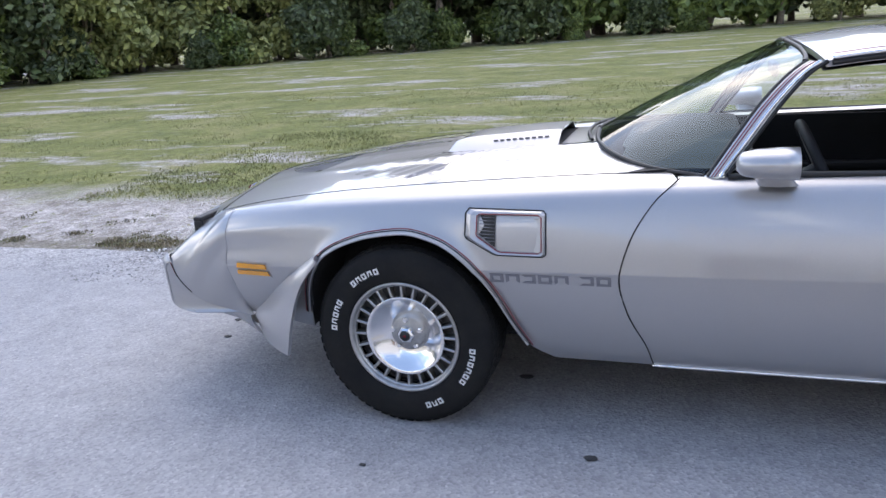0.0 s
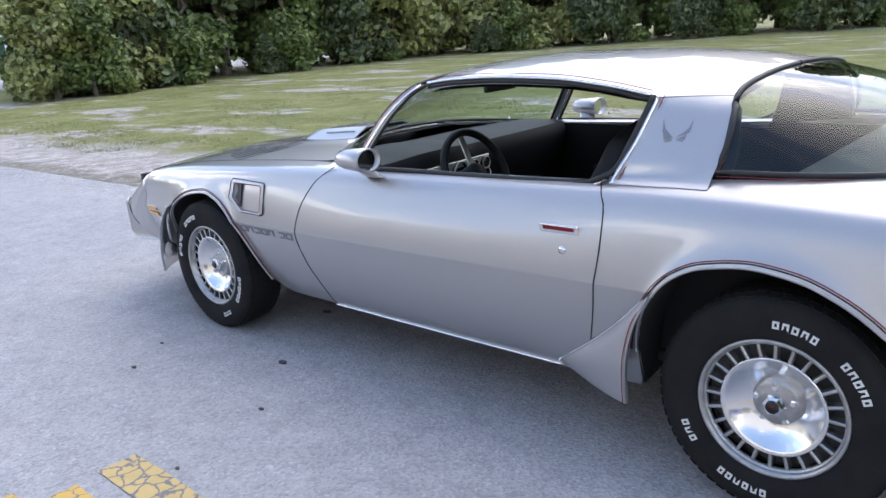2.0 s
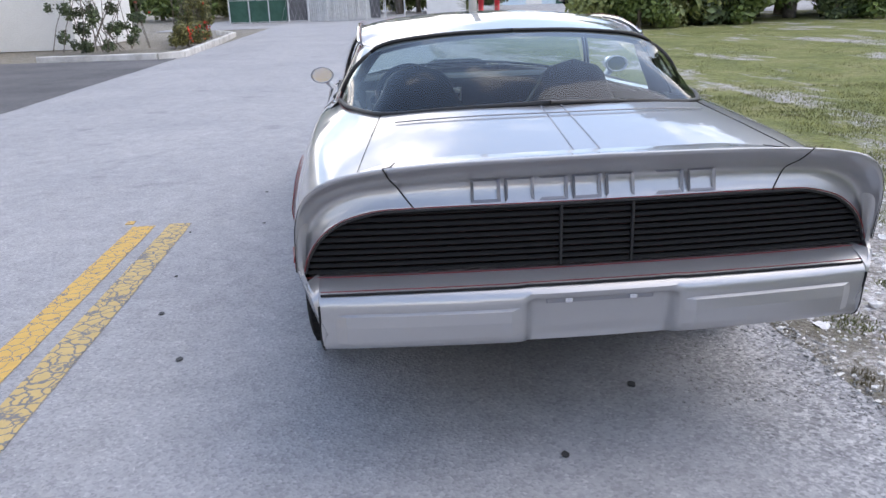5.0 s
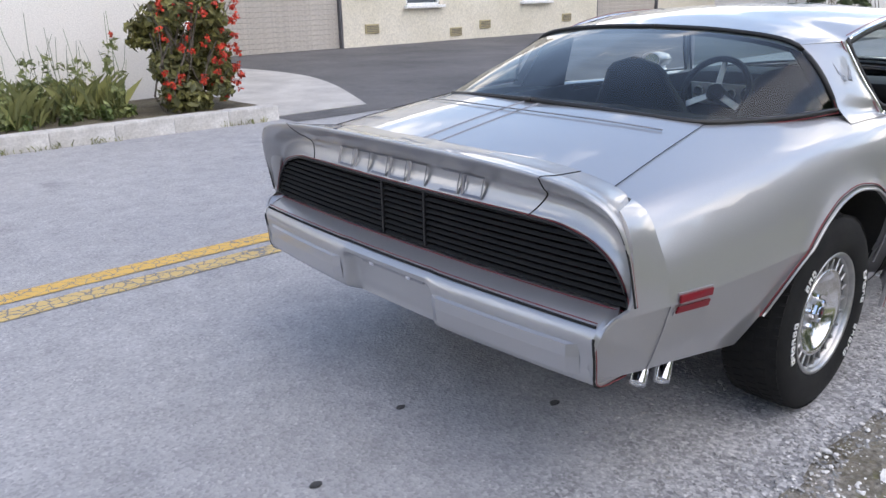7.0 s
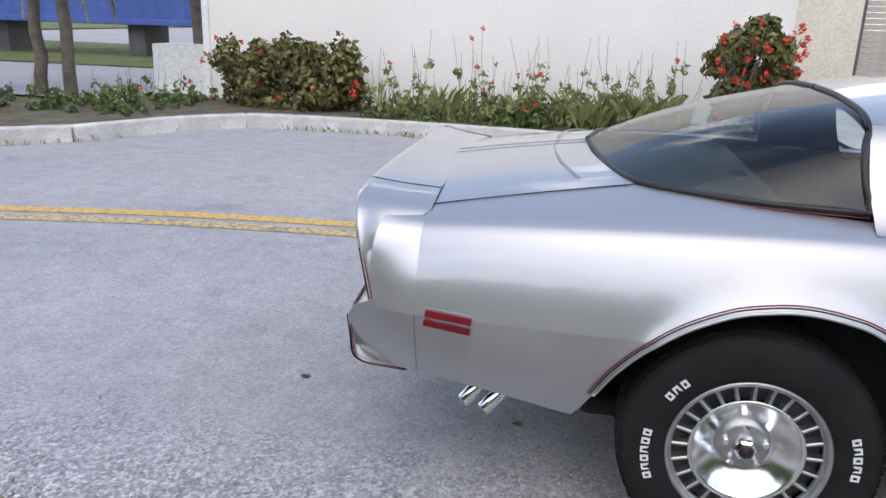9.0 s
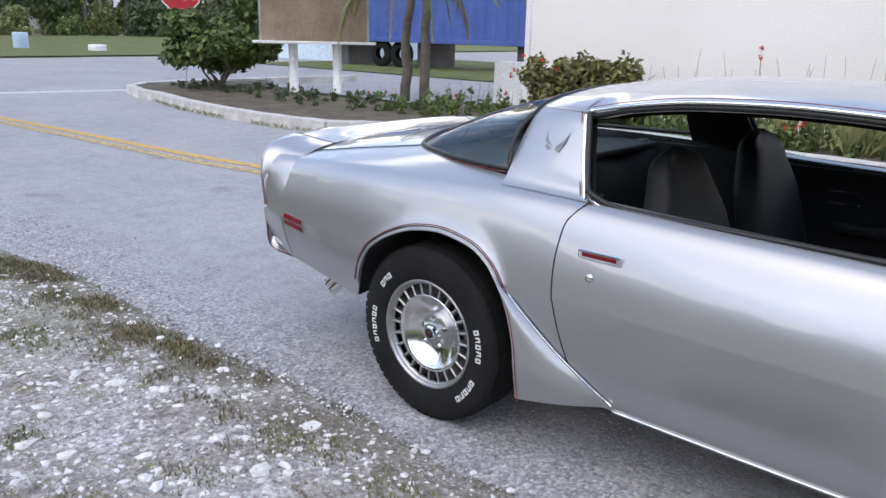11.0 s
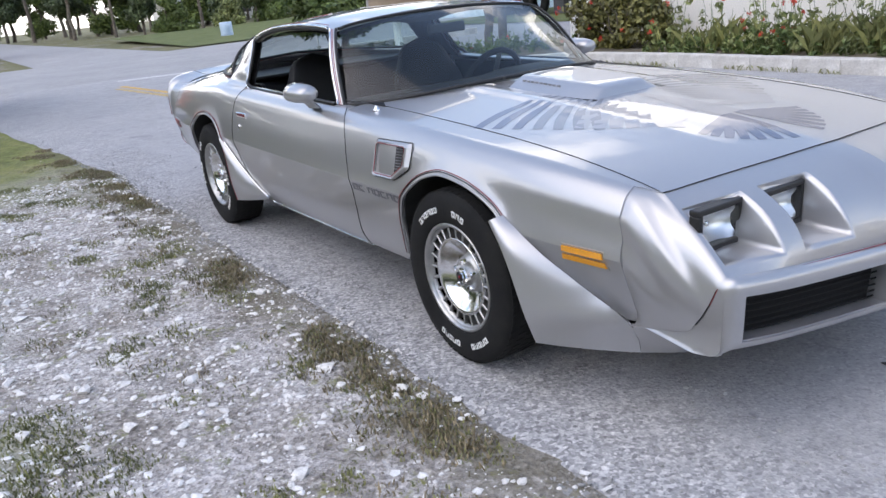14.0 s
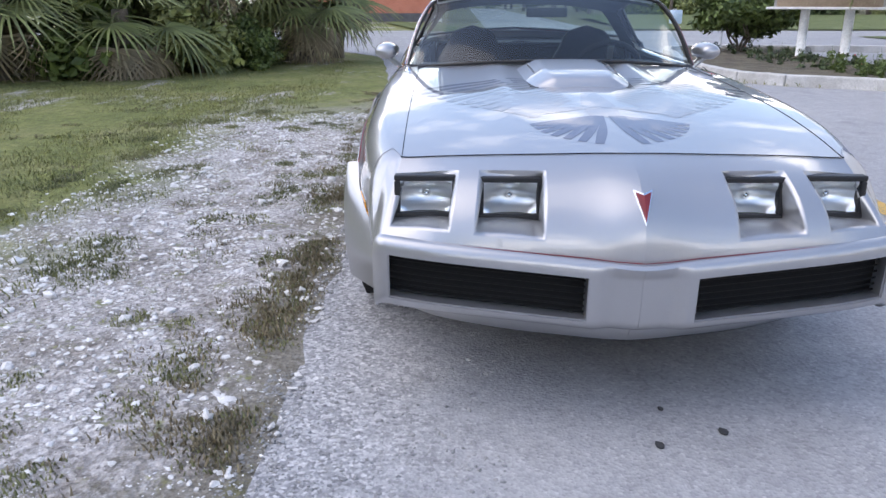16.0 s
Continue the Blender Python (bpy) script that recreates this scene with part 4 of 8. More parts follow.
# front bumper with two grille mouths
def bump_pt(s, t):
    b = nose_low(s)
    y = b[1]
    mid = math.exp(-(y / 0.105) ** 6)
    prof = [(0, 0.0, 0.0), (0.06, 0.014, -0.003), (0.14, 0.024, -0.012), (0.22, 0.028, -0.028), (0.3, 0.027, -0.042), (0.75, 0.018, -0.172), (0.85, 0.008, -0.190), (0.93, -0.02, -0.203), (1.0, -0.08, -0.212)]
    tt = [p[0] for p in prof]
    dx, dz = hermite(tt, [p[1] for p in prof], t), hermite(tt, [p[2] for p in prof], t)
    # the middle stands back between the two mouths
    dx -= mid * (0.024 * min(1.0, max(0.0, (t - 0.08) / 0.16)) + 0.012 * t)
    return (b[0] + dx, y, b[2] + dz + 0.008 * min(1, abs(y) / 0.7))


S_B = [0, 0.05, 0.09, 0.11, 0.125, 0.14, 0.155, 0.17, 0.185, 0.205, 0.3, 0.4, 0.5, 0.6, 0.7, 0.8, 0.9, 0.95, 0.97, 0.985, 1.0, 1.02, 1.05, 1.09]
MOUTH_A, MOUTH_B = S_B.index(0.205), S_B.index(0.97)
T_B = [0, 0.03, 0.06, 0.1, 0.14, 0.18, 0.22, 0.26, 0.3, 0.35, 0.45, 0.55, 0.65, 0.72, 0.75, 0.8, 0.85, 0.89, 0.93, 0.97, 1.0]
for s in (1, -1):
    v, f = grid(lambda a, b: bump_pt(min(a, 1.09), b), S_B, T_B, -s, skip=lambda i, j: MOUTH_A <= i < MOUTH_B and 8 <= j < 14)
    v = [(a, -b, c) for a, b, c in v]
    mk("front_bumper", v, [q[::-1] for q in f], M_SILVER, car, solid=0.006)
    g = mk("grille", *grid(lambda a, b: (bump_pt(a, b)[0] - 0.055, bump_pt(a, b)[1], bump_pt(a, b)[2]), [S_B[MOUTH_A], 0.4, 0.6, 0.8, S_B[MOUTH_B]], [0.26, 0.5, 0.79], s), M_SLOT, car, "recessed black lower grille")
    for t in np.linspace(0.33, 0.7, 7):
        pts = [np.array(bump_pt(a, t)) - np.array((0.04, 0, 0)) for a in np.linspace(S_B[MOUTH_A], S_B[MOUTH_B], 10)]
        tube("grille_bar", [(p[0], p[1] * s, p[2]) for p in pts], 0.0032, M_SLOT, g, n=4)
    for rim in ([(a, 0.3) for a in S_B[MOUTH_A:MOUTH_B + 1]], [(a, 0.75) for a in S_B[MOUTH_A:MOUTH_B + 1]], [(S_B[MOUTH_A], b) for b in T_B[8:15]], [(S_B[MOUTH_B], b) for b in T_B[8:15]]):
        pts = [np.array(bump_pt(a, b)) for a, b in rim]
        o = len(pts)
        vs = [(p[0], p[1] * s, p[2]) for p in pts] + [(p[0] - 0.06, p[1] * s, p[2]) for p in pts]
        mk("grille_surround", vs, [(k, k + 1, o + k + 1, o + k) for k in range(o - 1)], M_SILVER, car, solid=0.004, off=0)
    v, f = grid(lambda a, t: nose_low(a) + np.array((-0.03 * t - 0.004, -0.012 - 0.05 * t, -0.07 * t)), np.linspace(1.4, 2.0, 10), LIN(3), -s)
    mk("bumper_return", [(a, -b, c) for a, b, c in v], [q[::-1] for q in f], M_SILVER, car, solid=0.004, off=0)
    ends = [np.array(bump_pt(1.09, t)) for t in LIN(20)]
    back = [nose_low(1.09 + 0.80 * t) - np.array((0.0, 0.004, 0)) for t in LIN(20)]
    vs = [(p[0], p[1] * s, p[2]) for p in ends] + [(p[0], p[1] * s, p[2]) for p in back]
    mk("bumper_end", vs, [(k, k + 1, 21 + k, 20 + k) for k in range(19)], M_SILVER, car, solid=0.006, off=0)
    # stripes along the bumper line
    pts = [nose_low(a) + np.array((0.004, 0.001, 0.003)) for a in [0, 0.1, 0.2, 0.3, 0.4, 0.5, 0.6, 0.7, 0.8, 0.9, 1.0, 1.05, 1.1, 1.2, 1.3, 1.4]]
    tube("bumper_joint", [(p[0], p[1] * s, p[2]) for p in pts], 0.002, M_GAP, car, "dark bumper joint")
    tube("pinstripe", [(p[0] + 0.004, p[1] * s, p[2] + 0.006) for p in pts], 0.0015, M_RED, car, "thin red pinstripe")


# front air dam and the spats ahead of all four wheels
def dam_pt(s, t):
    top = curve_at([(2.42, 0, 0.306), (2.41, 0.2, 0.312), (2.37, 0.45, 0.325), (2.30, 0.64, 0.345), (2.20, 0.698, 0.345), (2.08, 0.71, 0.315)], s)
    low = curve_at([(2.376, 0, 0.2255), (2.374, 0.04, 0.226), (2.345, 0.2, 0.230), (2.275, 0.42, 0.23), (2.17, 0.58, 0.22), (2.06, 0.66, 0.208)], s)
    return top + (low - top) * t + np.array((0.012, 0, 0)) * 4 * t * (1 - t)


def patch(A, B, bulge, us, vs, s):
    def fn(u, t):
        a, b = curve_at(A, u), curve_at(B, u)
        return a + (b - a) * t + np.array(bulge) * 4 * t * (1 - t)
    return grid(fn, us, vs, s)


for s in (1, -1):
    v, f = grid(dam_pt, LIN(16), LIN(6), -s)
    mk("air_dam", [(a, -b, c) for a, b, c in v], [q[::-1] for q in f], M_SILVER, car, solid=0.008)
    tube("dam_edge", [(p[0] + 0.004, p[1] * s, p[2] - 0.004) for p in (dam_pt(a, 1.0) for a in LIN(16))], 0.004, M_BLACK, car, "black lower edge of the air dam")
    tube("pinstripe", [(p[0] + 0.006, p[1] * s, p[2] + 0.006) for p in (dam_pt(a, 1.0) for a in LIN(16))], 0.0015, M_RED, car, "thin red pinstripe")
    A = [(1.66, 0.895, 0.61), (1.735, 0.902, 0.50), (1.785, 0.898, 0.37), (1.825, 0.878, 0.235)]
    B = [(x, y_side(x, z) + 0.007, z) for x, z in ((1.672, 0.612), (1.79, 0.535), (1.90, 0.45), (1.98, 0.382))] + [(2.06, 0.70, 0.312), (2.062, 0.675, 0.27), (2.06, 0.66, 0.208)]
    v, f = patch(A, B, (0, 0.012, 0), LIN(16), LIN(12), s)
    mk("front_spat", v, f, M_SILVER, car, solid=0.012)
    tube("spat_edge", [(p[0], p[1] * s + 0.003 * s, p[2]) for p in curve_pts(B[:5], 20)], 0.0045, M_CHROME, car)
    low = [(1.825, 0.88, 0.234), (1.95, 0.78, 0.222), (2.06, 0.662, 0.208)]
    tube("pinstripe", [(p[0], p[1] * s, p[2]) for p in curve_pts(low, 12)], 0.0015, M_RED, car, "thin red pinstripe")
    tube("pinstripe", [(p[0] + 0.008, p[1] * s + 0.003 * s, p[2]) for p in curve_pts(A, 16)], 0.0015, M_RED, car, "thin red pinstripe")
    A = [(-1.035, 0.903, 0.605), (-0.982, 0.912, 0.50), (-0.957, 0.912, 0.38), (-0.95, 0.895, 0.235)]
    B = [(x, y_side(x, z) + 0.006, z) for x, z in ((-1.025, 0.61), (-0.93, 0.51), (-0.83, 0.42), (-0.72, 0.335), (-0.65, 0.28))] + [(-0.70, 0.80, 0.258)]
    v, f = patch(A, B, (0, 0.014, 0), LIN(16), LIN(12), -s)
    mk("rear_spat", [(a, -b, c) for a, b, c in v], f, M_SILVER, car, solid=0.012)
    tube("spat_edge", [(p[0], p[1] * s + 0.002 * s, p[2]) for p in curve_pts(B[:5], 20)], 0.0045, M_CHROME, car)
    tube("pinstripe", [(p[0] + 0.01, p[1] * s + 0.003 * s, p[2]) for p in curve_pts(A, 16)], 0.0015, M_RED, car, "thin red pinstripe")
    # stripes and lips round the wheel openings
    for arch in (F_ARCH, R_ARCH):
        xs = curve_pts(arch[1:-1], 60)
        lip = [(x, (y_side(x, z) + 0.012) * s, z) for x, z in xs]
        tube("arch_lip", lip, 0.005, M_SILVER, car)
        cen = np.array((1.374, 0.33) if arch is F_ARCH else (-1.374, 0.33))
        for off, r, m, nm in ((0.012, 0.0022, M_BLACK, "black"), (0.018, 0.0019, M_RED, "red")):
            pts = []
            for x, z in xs:
                d = np.array((x, z)) - cen
                d = d / np.linalg.norm(d)
                xx, zz = x + d[0] * off, z + d[1] * off
                pts.append((xx, (y_side(xx, zz) + 0.0145 - off * 0.22) * s, zz))
            tube("pinstripe", pts, r, m, car, "thin %s pinstripe" % nm)
    # panel gaps
    for seam in (SEAM_F, SEAM_R):
        zz = np.linspace(0.25, seam[-1][0], 26)
        tube("panel_gap", [(seam_x(seam, z), (y_side(seam_x(seam, z), z) + 0.0005) * s, z) for z in zz], 0.0019, M_GAP, car, "dark door gap")
    tube("panel_gap", [(p[0], (p[1] + 0.001) * s, p[2]) for p in (nose_top(a) + np.array((0.0, 0.0, 0.003)) for a in np.linspace(1.0, 1.75, 24))], 0.0011, M_GREYPAINT, car, "dark panel gap")
    tube("panel_gap", [(p[0], p[1] * s, p[2] + 0.003) for p in (nose_top(a) for a in LIN(20))], 0.0012, M_GAP, car, "dark hood gap")
    tube("panel_gap", [(fp[0], (fp[1] - 0.002) * s, fp[2] + 0.001) for fp in (fender_point(a, 2.0) for a in LIN(30))], 0.0012, M_GAP, car, "dark hood gap")


# tail: corner fascia, lamp panel, bumper
TAIL_V = [1.15, 1.08, 1.0, 0.985, 0.97, 0.945, 0.91, 0.87, 0.82, 0.76, 0.69, 0.63, 0.585, 0.557, 0.55, 0.543, 0.52, 0.47, 0.41, 0.34, 0.27, 0.2, 0.13, 0.07, 0.0]
TAIL_SEAM = [tuple(quarter_point(1.0, k)) for k in TAIL_V]
# rear edge of the corner by height: along the spoiler's lip, then out to the bumper's end
EDGE_Z = [0.40, 0.43, 0.50, 0.575, 0.605, 0.632, 0.66, 0.72, 0.78, 0.82, 0.85, 0.88]
EDGE_X = [-2.41, -2.43, -2.460, -2.452, -2.435, -2.388, -2.386, -2.386, -2.384, -2.378, -2.368, -2.355]
EDGE_Y = [0.715, 0.728, 0.757, 0.782, 0.797, 0.814, 0.817, 0.813, 0.803, 0.785, 0.755, 0.71]
TAIL_EDGE = [(hermite(EDGE_Z, EDGE_X, z), hermite(EDGE_Z, EDGE_Y, z), z) for x, y, z in TAIL_SEAM]


def tail_x(y):
    return -2.405 + 0.035 * (abs(y) / 0.8) ** 2


for s in (1, -1):
    def corner_pt(u, t):
        p, q = np.array(TAIL_SEAM[u]), np.array(TAIL_EDGE[u])
        return p + (q - p) * t + np.array((0, 0.003, 0)) * 4 * t * (1 - t)
    v, f = grid(corner_pt, list(range(len(TAIL_V))), LIN(8), s)
    mk("rear_corner", v, f, M_SILVER, car, solid=0.01)
    tube("panel_gap", [(p[0], p[1] * s + 0.002 * s, p[2]) for p in curve_pts([q for q in TAIL_SEAM if q[2] < 0.61], 16)], 0.0012, M_GREYPAINT, car, "dark panel gap")

OUT_P = [(0, 0.935), (0.35, 0.932), (0.58, 0.922), (0.70, 0.905), (0.765, 0.875), (0.80, 0.83), (0.818, 0.76), (0.825, 0.64)]
IN_P = [(0, 0.80), (0.35, 0.80), (0.57, 0.797), (0.68, 0.775), (0.74, 0.74), (0.775, 0.70), (0.795, 0.66), (0.803, 0.632)]
BASE_P = [(0, 0.915), (0.35, 0.91), (0.58, 0.89), (0.69, 0.860), (0.738, 0.826), (0.770, 0.786), (0.790, 0.736), (0.800, 0.64)]


def spoiler_pt(s, t):
    o, i, b = curve_at(OUT_P, s), curve_at(IN_P, s), curve_at(BASE_P, s)
    k = max(0.0, (s - 0.72) / 0.28)
    xl = -2.452 + 0.062 * k
    xb = -2.25 - 0.122 * min(1.0, k * 1.7)
    xi = tail_x(i[0]) - 0.008
    outer = [(xb, b[0], b[1]), (xb * 0.45 + xl * 0.55, b[0] * 0.5 + o[0] * 0.5, b[1] * 0.42 + o[1] * 0.58 - 0.004), (xl + 0.008, o[0], o[1] - 0.001), (xl, o[0], o[1])]
    inner = [(xl - 0.001, o[0] - 0.004, o[1] - 0.005), (xl + 0.03 - 0.012 * k, o[0] * 0.8 + i[0] * 0.2, o[1] * 0.72 + i[1] * 0.28), (xi + 0.022, o[0] * 0.5 + i[0] * 0.5, o[1] * 0.42 + i[1] * 0.58), (xi + 0.010, o[0] * 0.2 + i[0] * 0.8, o[1] * 0.15 + i[1] * 0.85), (xi - 0.004, i[0], i[1]), (xi + 0.03, i[0] - 0.004, i[1] - 0.006)]
    return curve_at(outer, t / 0.45) if t <= 0.45 else curve_at(inner, (t - 0.45) / 0.55)


T_SPO = list(np.linspace(0, 0.45, 14)) + list(np.linspace(0.4501, 1, 18))
SPLIT = 0.565
for s in (1, -1):
    v, f = grid(spoiler_pt, np.linspace(SPLIT + 0.003, 1, 26), T_SPO, s)
    mk("spoiler_end", v, f, M_SILVER, car, "silver spoiler end cap")
    tube("panel_gap", [(p[0], p[1] * s, p[2]) for p in (spoiler_pt(SPLIT, t) for t in LIN(30))], 0.0019, M_GAP, car, "dark spoiler joint")
    # dark and red lines down the outer edge, trim round the lamp panel
    edge = [spoiler_pt(a_, 0.452) for a_ in np.linspace(0.72, 1, 24)]
    tube("spoiler_edge_line", [(p[0] + 0.003, (p[1] + 0.002) * s, p[2] + 0.001) for p in edge], 0.0032, M_GAP, car, "dark edge line of the spoiler")
    tube("pinstripe", [(p[0] + 0.011, (p[1] + 0.0025) * s, p[2] + 0.001) for p in edge], 0.0016, M_RED, car, "thin red pinstripe")
    tube("pinstripe", [(tail_x(p[0]) - 0.014, p[0] * s, p[1] + 0.004) for p in curve_pts(IN_P, 50)], 0.0015, M_RED, car, "thin red pinstripe")
    tube("lamp_trim", [(tail_x(p[0]) - 0.012, p[0] * s * 0.996, p[1] - 0.003) for p in curve_pts(IN_P, 50)], 0.004, M_BLACK, car)
us = np.concatenate([-np.linspace(SPLIT - 0.003, 0, 24), np.linspace(0, SPLIT - 0.003, 24)[1:]])
v, f = grid(lambda a, t: spoiler_pt(abs(a), t) * np.array((1, 1 if a >= 0 else -1, 1)), us, T_SPO)
mk("spoiler", v, f, M_SILVER, car, "silver trunk spoiler")

TZ0 = 0.617
lamp_panel = mk("tail_lamp_panel", *grid(lambda a, t: (tail_x(a * 0.80) + 0.012, a * (0.80 - 0.0 * t), TZ0 + t * (max(0.02, hermite([p[0] for p in IN_P], [p[1] for p in IN_P], abs(a) * 0.80) - TZ0))), np.linspace(-1, 1, 61), LIN(6)), M_DARKLENS, car, "smoked dark red lamp panel")
for k in range(10):
    z = TZ0 + 0.012 + k * 0.0178
    ymax = hermite([p[1] for p in IN_P][::-1], [p[0] for p in IN_P][::-1], z) - 0.008 if z < 0.797 else 0.5
    pts = [(tail_x(y) - 0.002, y, z) for y in np.linspace(-ymax, ymax, 40)]
    o = len(pts)
    vs = [(x - 0.008, y, zz - 0.003) for x, y, zz in pts] + [(x, y, zz + 0.0055) for x, y, zz in pts] + [(x + 0.012, y, zz + 0.004) for x, y, zz in pts] + [(x + 0.012, y, zz - 0.004) for x, y, zz in pts]
    fs = []
    for q in range(o - 1):
        for r in range(4):
            fs.append((r * o + q, r * o + q + 1, ((r + 1) % 4) * o + q + 1, ((r + 1) % 4) * o + q))
    mk("louvre", vs, fs, M_SLOT, lamp_panel, smooth=False)
for y in (0.1, -0.1):
    box("divider", (0.014, 0.008, 0.17), (tail_x(y) - 0.006, y, TZ0 + 0.09), M_BLACK, lamp_panel, "", 0.002)


# rear bumper: shelf, two raised pads, licence recess
def rb_pt(y, t):
    k = abs(y) / 0.76
    x0 = tail_x(y)
    rec = 1 / (1 + math.exp((abs(y) - 0.205) / 0.006))
    xo = -2.505 + 0.045 * k ** 2
    rows = [(x0 + 0.015, 0.62), (x0 - 0.012, 0.613), (xo + 0.012, 0.585), (xo, 0.572), (xo - 0.006 + 0.01 * rec, 0.557), (xo - 0.004 + 0.045 * rec, 0.542), (xo + 0.002 + 0.048 * rec, 0.5), (xo + 0.006 + 0.05 * rec, 0.45), (xo + 0.016 + 0.045 * rec, 0.43), (xo + 0.05 + 0.01 * rec, 0.415), (xo + 0.16, 0.40)]
    p = curve_at(rows, t)
    return (p[0], y * (1 - 0.06 * max(0, t - 0.55)), p[1])


ys = sorted(set(np.round(np.concatenate([np.linspace(-0.765, 0.765, 41), np.linspace(0.18, 0.23, 7), -np.linspace(0.18, 0.23, 7)]), 4)))
v, f = grid(lambda y, t: rb_pt(y, t), ys, LIN(34))
mk("rear_bumper", v, f, M_SILVER, car, solid=0.01)
for s in (1, -1):
    ends = [rb_pt(0.765, t) for t in LIN(34)]
    seam = curve_pts([q for q in TAIL_EDGE if q[2] < 0.625], 34)
    vs = [(a, b * s, c) for a, b, c in ends] + [(a, b * s, c) for a, b, c in seam]
    mk("bumper_end", vs, [(k, k + 1, 35 + k, 34 + k) for k in range(33)], M_SILVER, car, solid=0.006, off=0)
    tube("bumper_joint", [(a - 0.001, b * s + 0.001 * s, c) for a, b, c in ends[10:]], 0.0035, M_GAP, car, "dark bumper joint")
    tube("pinstripe", [(a + 0.006, b * s + 0.003 * s, c) for a, b, c in ends[10:]], 0.0015, M_RED, car, "thin red pinstripe")
    bm = bmesh.new()
    cols = np.linspace(0.225, 0.725, 18)
    rows = [0.458, 0.464, 0.50, 0.532, 0.538]
    pad = []
    for i, y in enumerate(cols):
        for j, z in enumerate(rows):
            k = y / 0.76
            edge = i in (0, len(cols) - 1) or j in (0, len(rows) - 1)
            pad.append((-2.505 + 0.045 * k ** 2 - (0.0 if edge else 0.014) + (0.006 if z < 0.47 else 0), y * s, z - 0.01 * (k if z < 0.47 else 0)))
    fs = [(i * 5 + j, (i + 1) * 5 + j, (i + 1) * 5 + j + 1, i * 5 + j + 1) for i in range(len(cols) - 1) for j in range(4)]
    bm.free()
    mk("bumper_pad", pad, fs if s < 0 else [q[::-1] for q in fs], M_SILVER, car, "raised silver bumper pad", smooth=False)
tube("bumper_joint", [(p[0] - 0.003, p[1], p[2] + 0.002) for p in (rb_pt(y, 0.235) for y in np.linspace(-0.76, 0.76, 50))], 0.0035, M_GAP, car, "dark bumper joint")
tube("pinstripe", [(p[0] - 0.004, p[1], p[2] + 0.006) for p in (rb_pt(y, 0.215) for y in np.linspace(-0.76, 0.76, 50))], 0.0015, M_RED, car, "thin red pinstripe")
tube("pinstripe", [(tail_x(y) - 0.012, y, 0.616) for y in np.linspace(-0.8, 0.8, 40)], 0.0015, M_RED, car, "thin red pinstripe")
plate = box("licence_bracket", (0.012, 0.30, 0.03), (-2.463, 0, 0.545), M_GREYPAINT, car, "grey licence plate bracket", 0.003)
for y in (0.09, -0.09):
    box("bracket_clip", (0.014, 0.022, 0.02), (-2.472, y, 0.543), M_CHROME, plate, "", 0.003)


# trunk deck between the quarters
def deck_pt(a, b):
    xw = -1.84 + 0.14 * abs(b) ** 2.4
    x = xw + (-2.33 - xw) * a
    yi = inner_y(min(x, -1.70)) - 0.0015
    y = yi * b
    return (x, y, z_top(x, y) + 0.0015)


v, f = grid(deck_pt, LIN(20), np.linspace(-1, 1, 41))
mk("trunk_lid", v, [q[::-1] for q in f], M_SILVER, car, solid=0.012)
for s in (1, -1):
    tube("panel_gap", [(p[0], p[1] + 0.003 * s, p[2] + 0.001) for p in (deck_pt(a, s) for a in LIN(16))], 0.0012, M_GAP, car, "dark trunk gap")
for b in (0.035, -0.035):
    tube("deck_stripe", [(p[0], p[1], p[2] + 0.0012) for p in (deck_pt(a, b / 0.6) for a in LIN(16))], 0.0024, M_GREYPAINT, car, "thin dark deck stripe")
tube("deck_stripe", [(p[0] - 0.05, p[1], p[2] + 0.004 - 0.004) for p in (deck_pt(0.12, b) for b in np.linspace(-0.9, 0.9, 30))], 0.0025, M_GREYDECAL, car, "thin dark deck stripe")

# ---- greenhouse ----
RAIL = [(0.06, 0.592, 1.188), (-0.10, 0.603, 1.204), (-0.30, 0.612, 1.21), (-0.54, 0.617, 1.203), (-0.76, 0.62, 1.178), (-0.90, 0.618, 1.148), (-1.02, 0.60, 1.15), (-1.13, 0.565, 1.148)]


def roof_pt(a, b):
    xc = 0.115 + (-1.13 - 0.115) * a
    e = curve_at(RAIL, a)
    zc = hermite([-1.13, -0.9, -0.55, -0.2, 0.115], [1.205, 1.24, 1.26, 1.262, 1.238], xc)
    x = xc + (e[0] - xc) * b * b
    y = e[1] * b
    z = zc + (e[2] - zc) * (0.75 * b ** 2 + 0.25 * b ** 6)
    return (x, abs(y) if b >= 0 else -abs(y), z)


bs = np.linspace(-1, 1, 41)
v, f = grid(lambda a, b: roof_pt(a, b), LIN(40), bs)
mk("roof", v, [q[::-1] for q in f], M_SILVER, car, solid=0.02)

WS_LOW = [(0.80, 0.0, 0.922), (0.775, 0.25, 0.915), (0.69, 0.48, 0.897), (0.55, 0.645, 0.877), (0.395, 0.732, 0.868)]
WS_TOP = [(0.125, 0.0, 1.226), (0.12, 0.2, 1.223), (0.11, 0.4, 1.212), (0.11, 0.53, 1.199), (0.118, 0.585, 1.188)]


def ws_pt(u, t):
    a, b = curve_at(WS_LOW, abs(u)), curve_at(WS_TOP, abs(u))
    p = a + (b - a) * t + np.array((0.02, 0, 0.022)) * 4 * t * (1 - t) * 0.6
    return (p[0], p[1] if u >= 0 else -p[1], p[2])


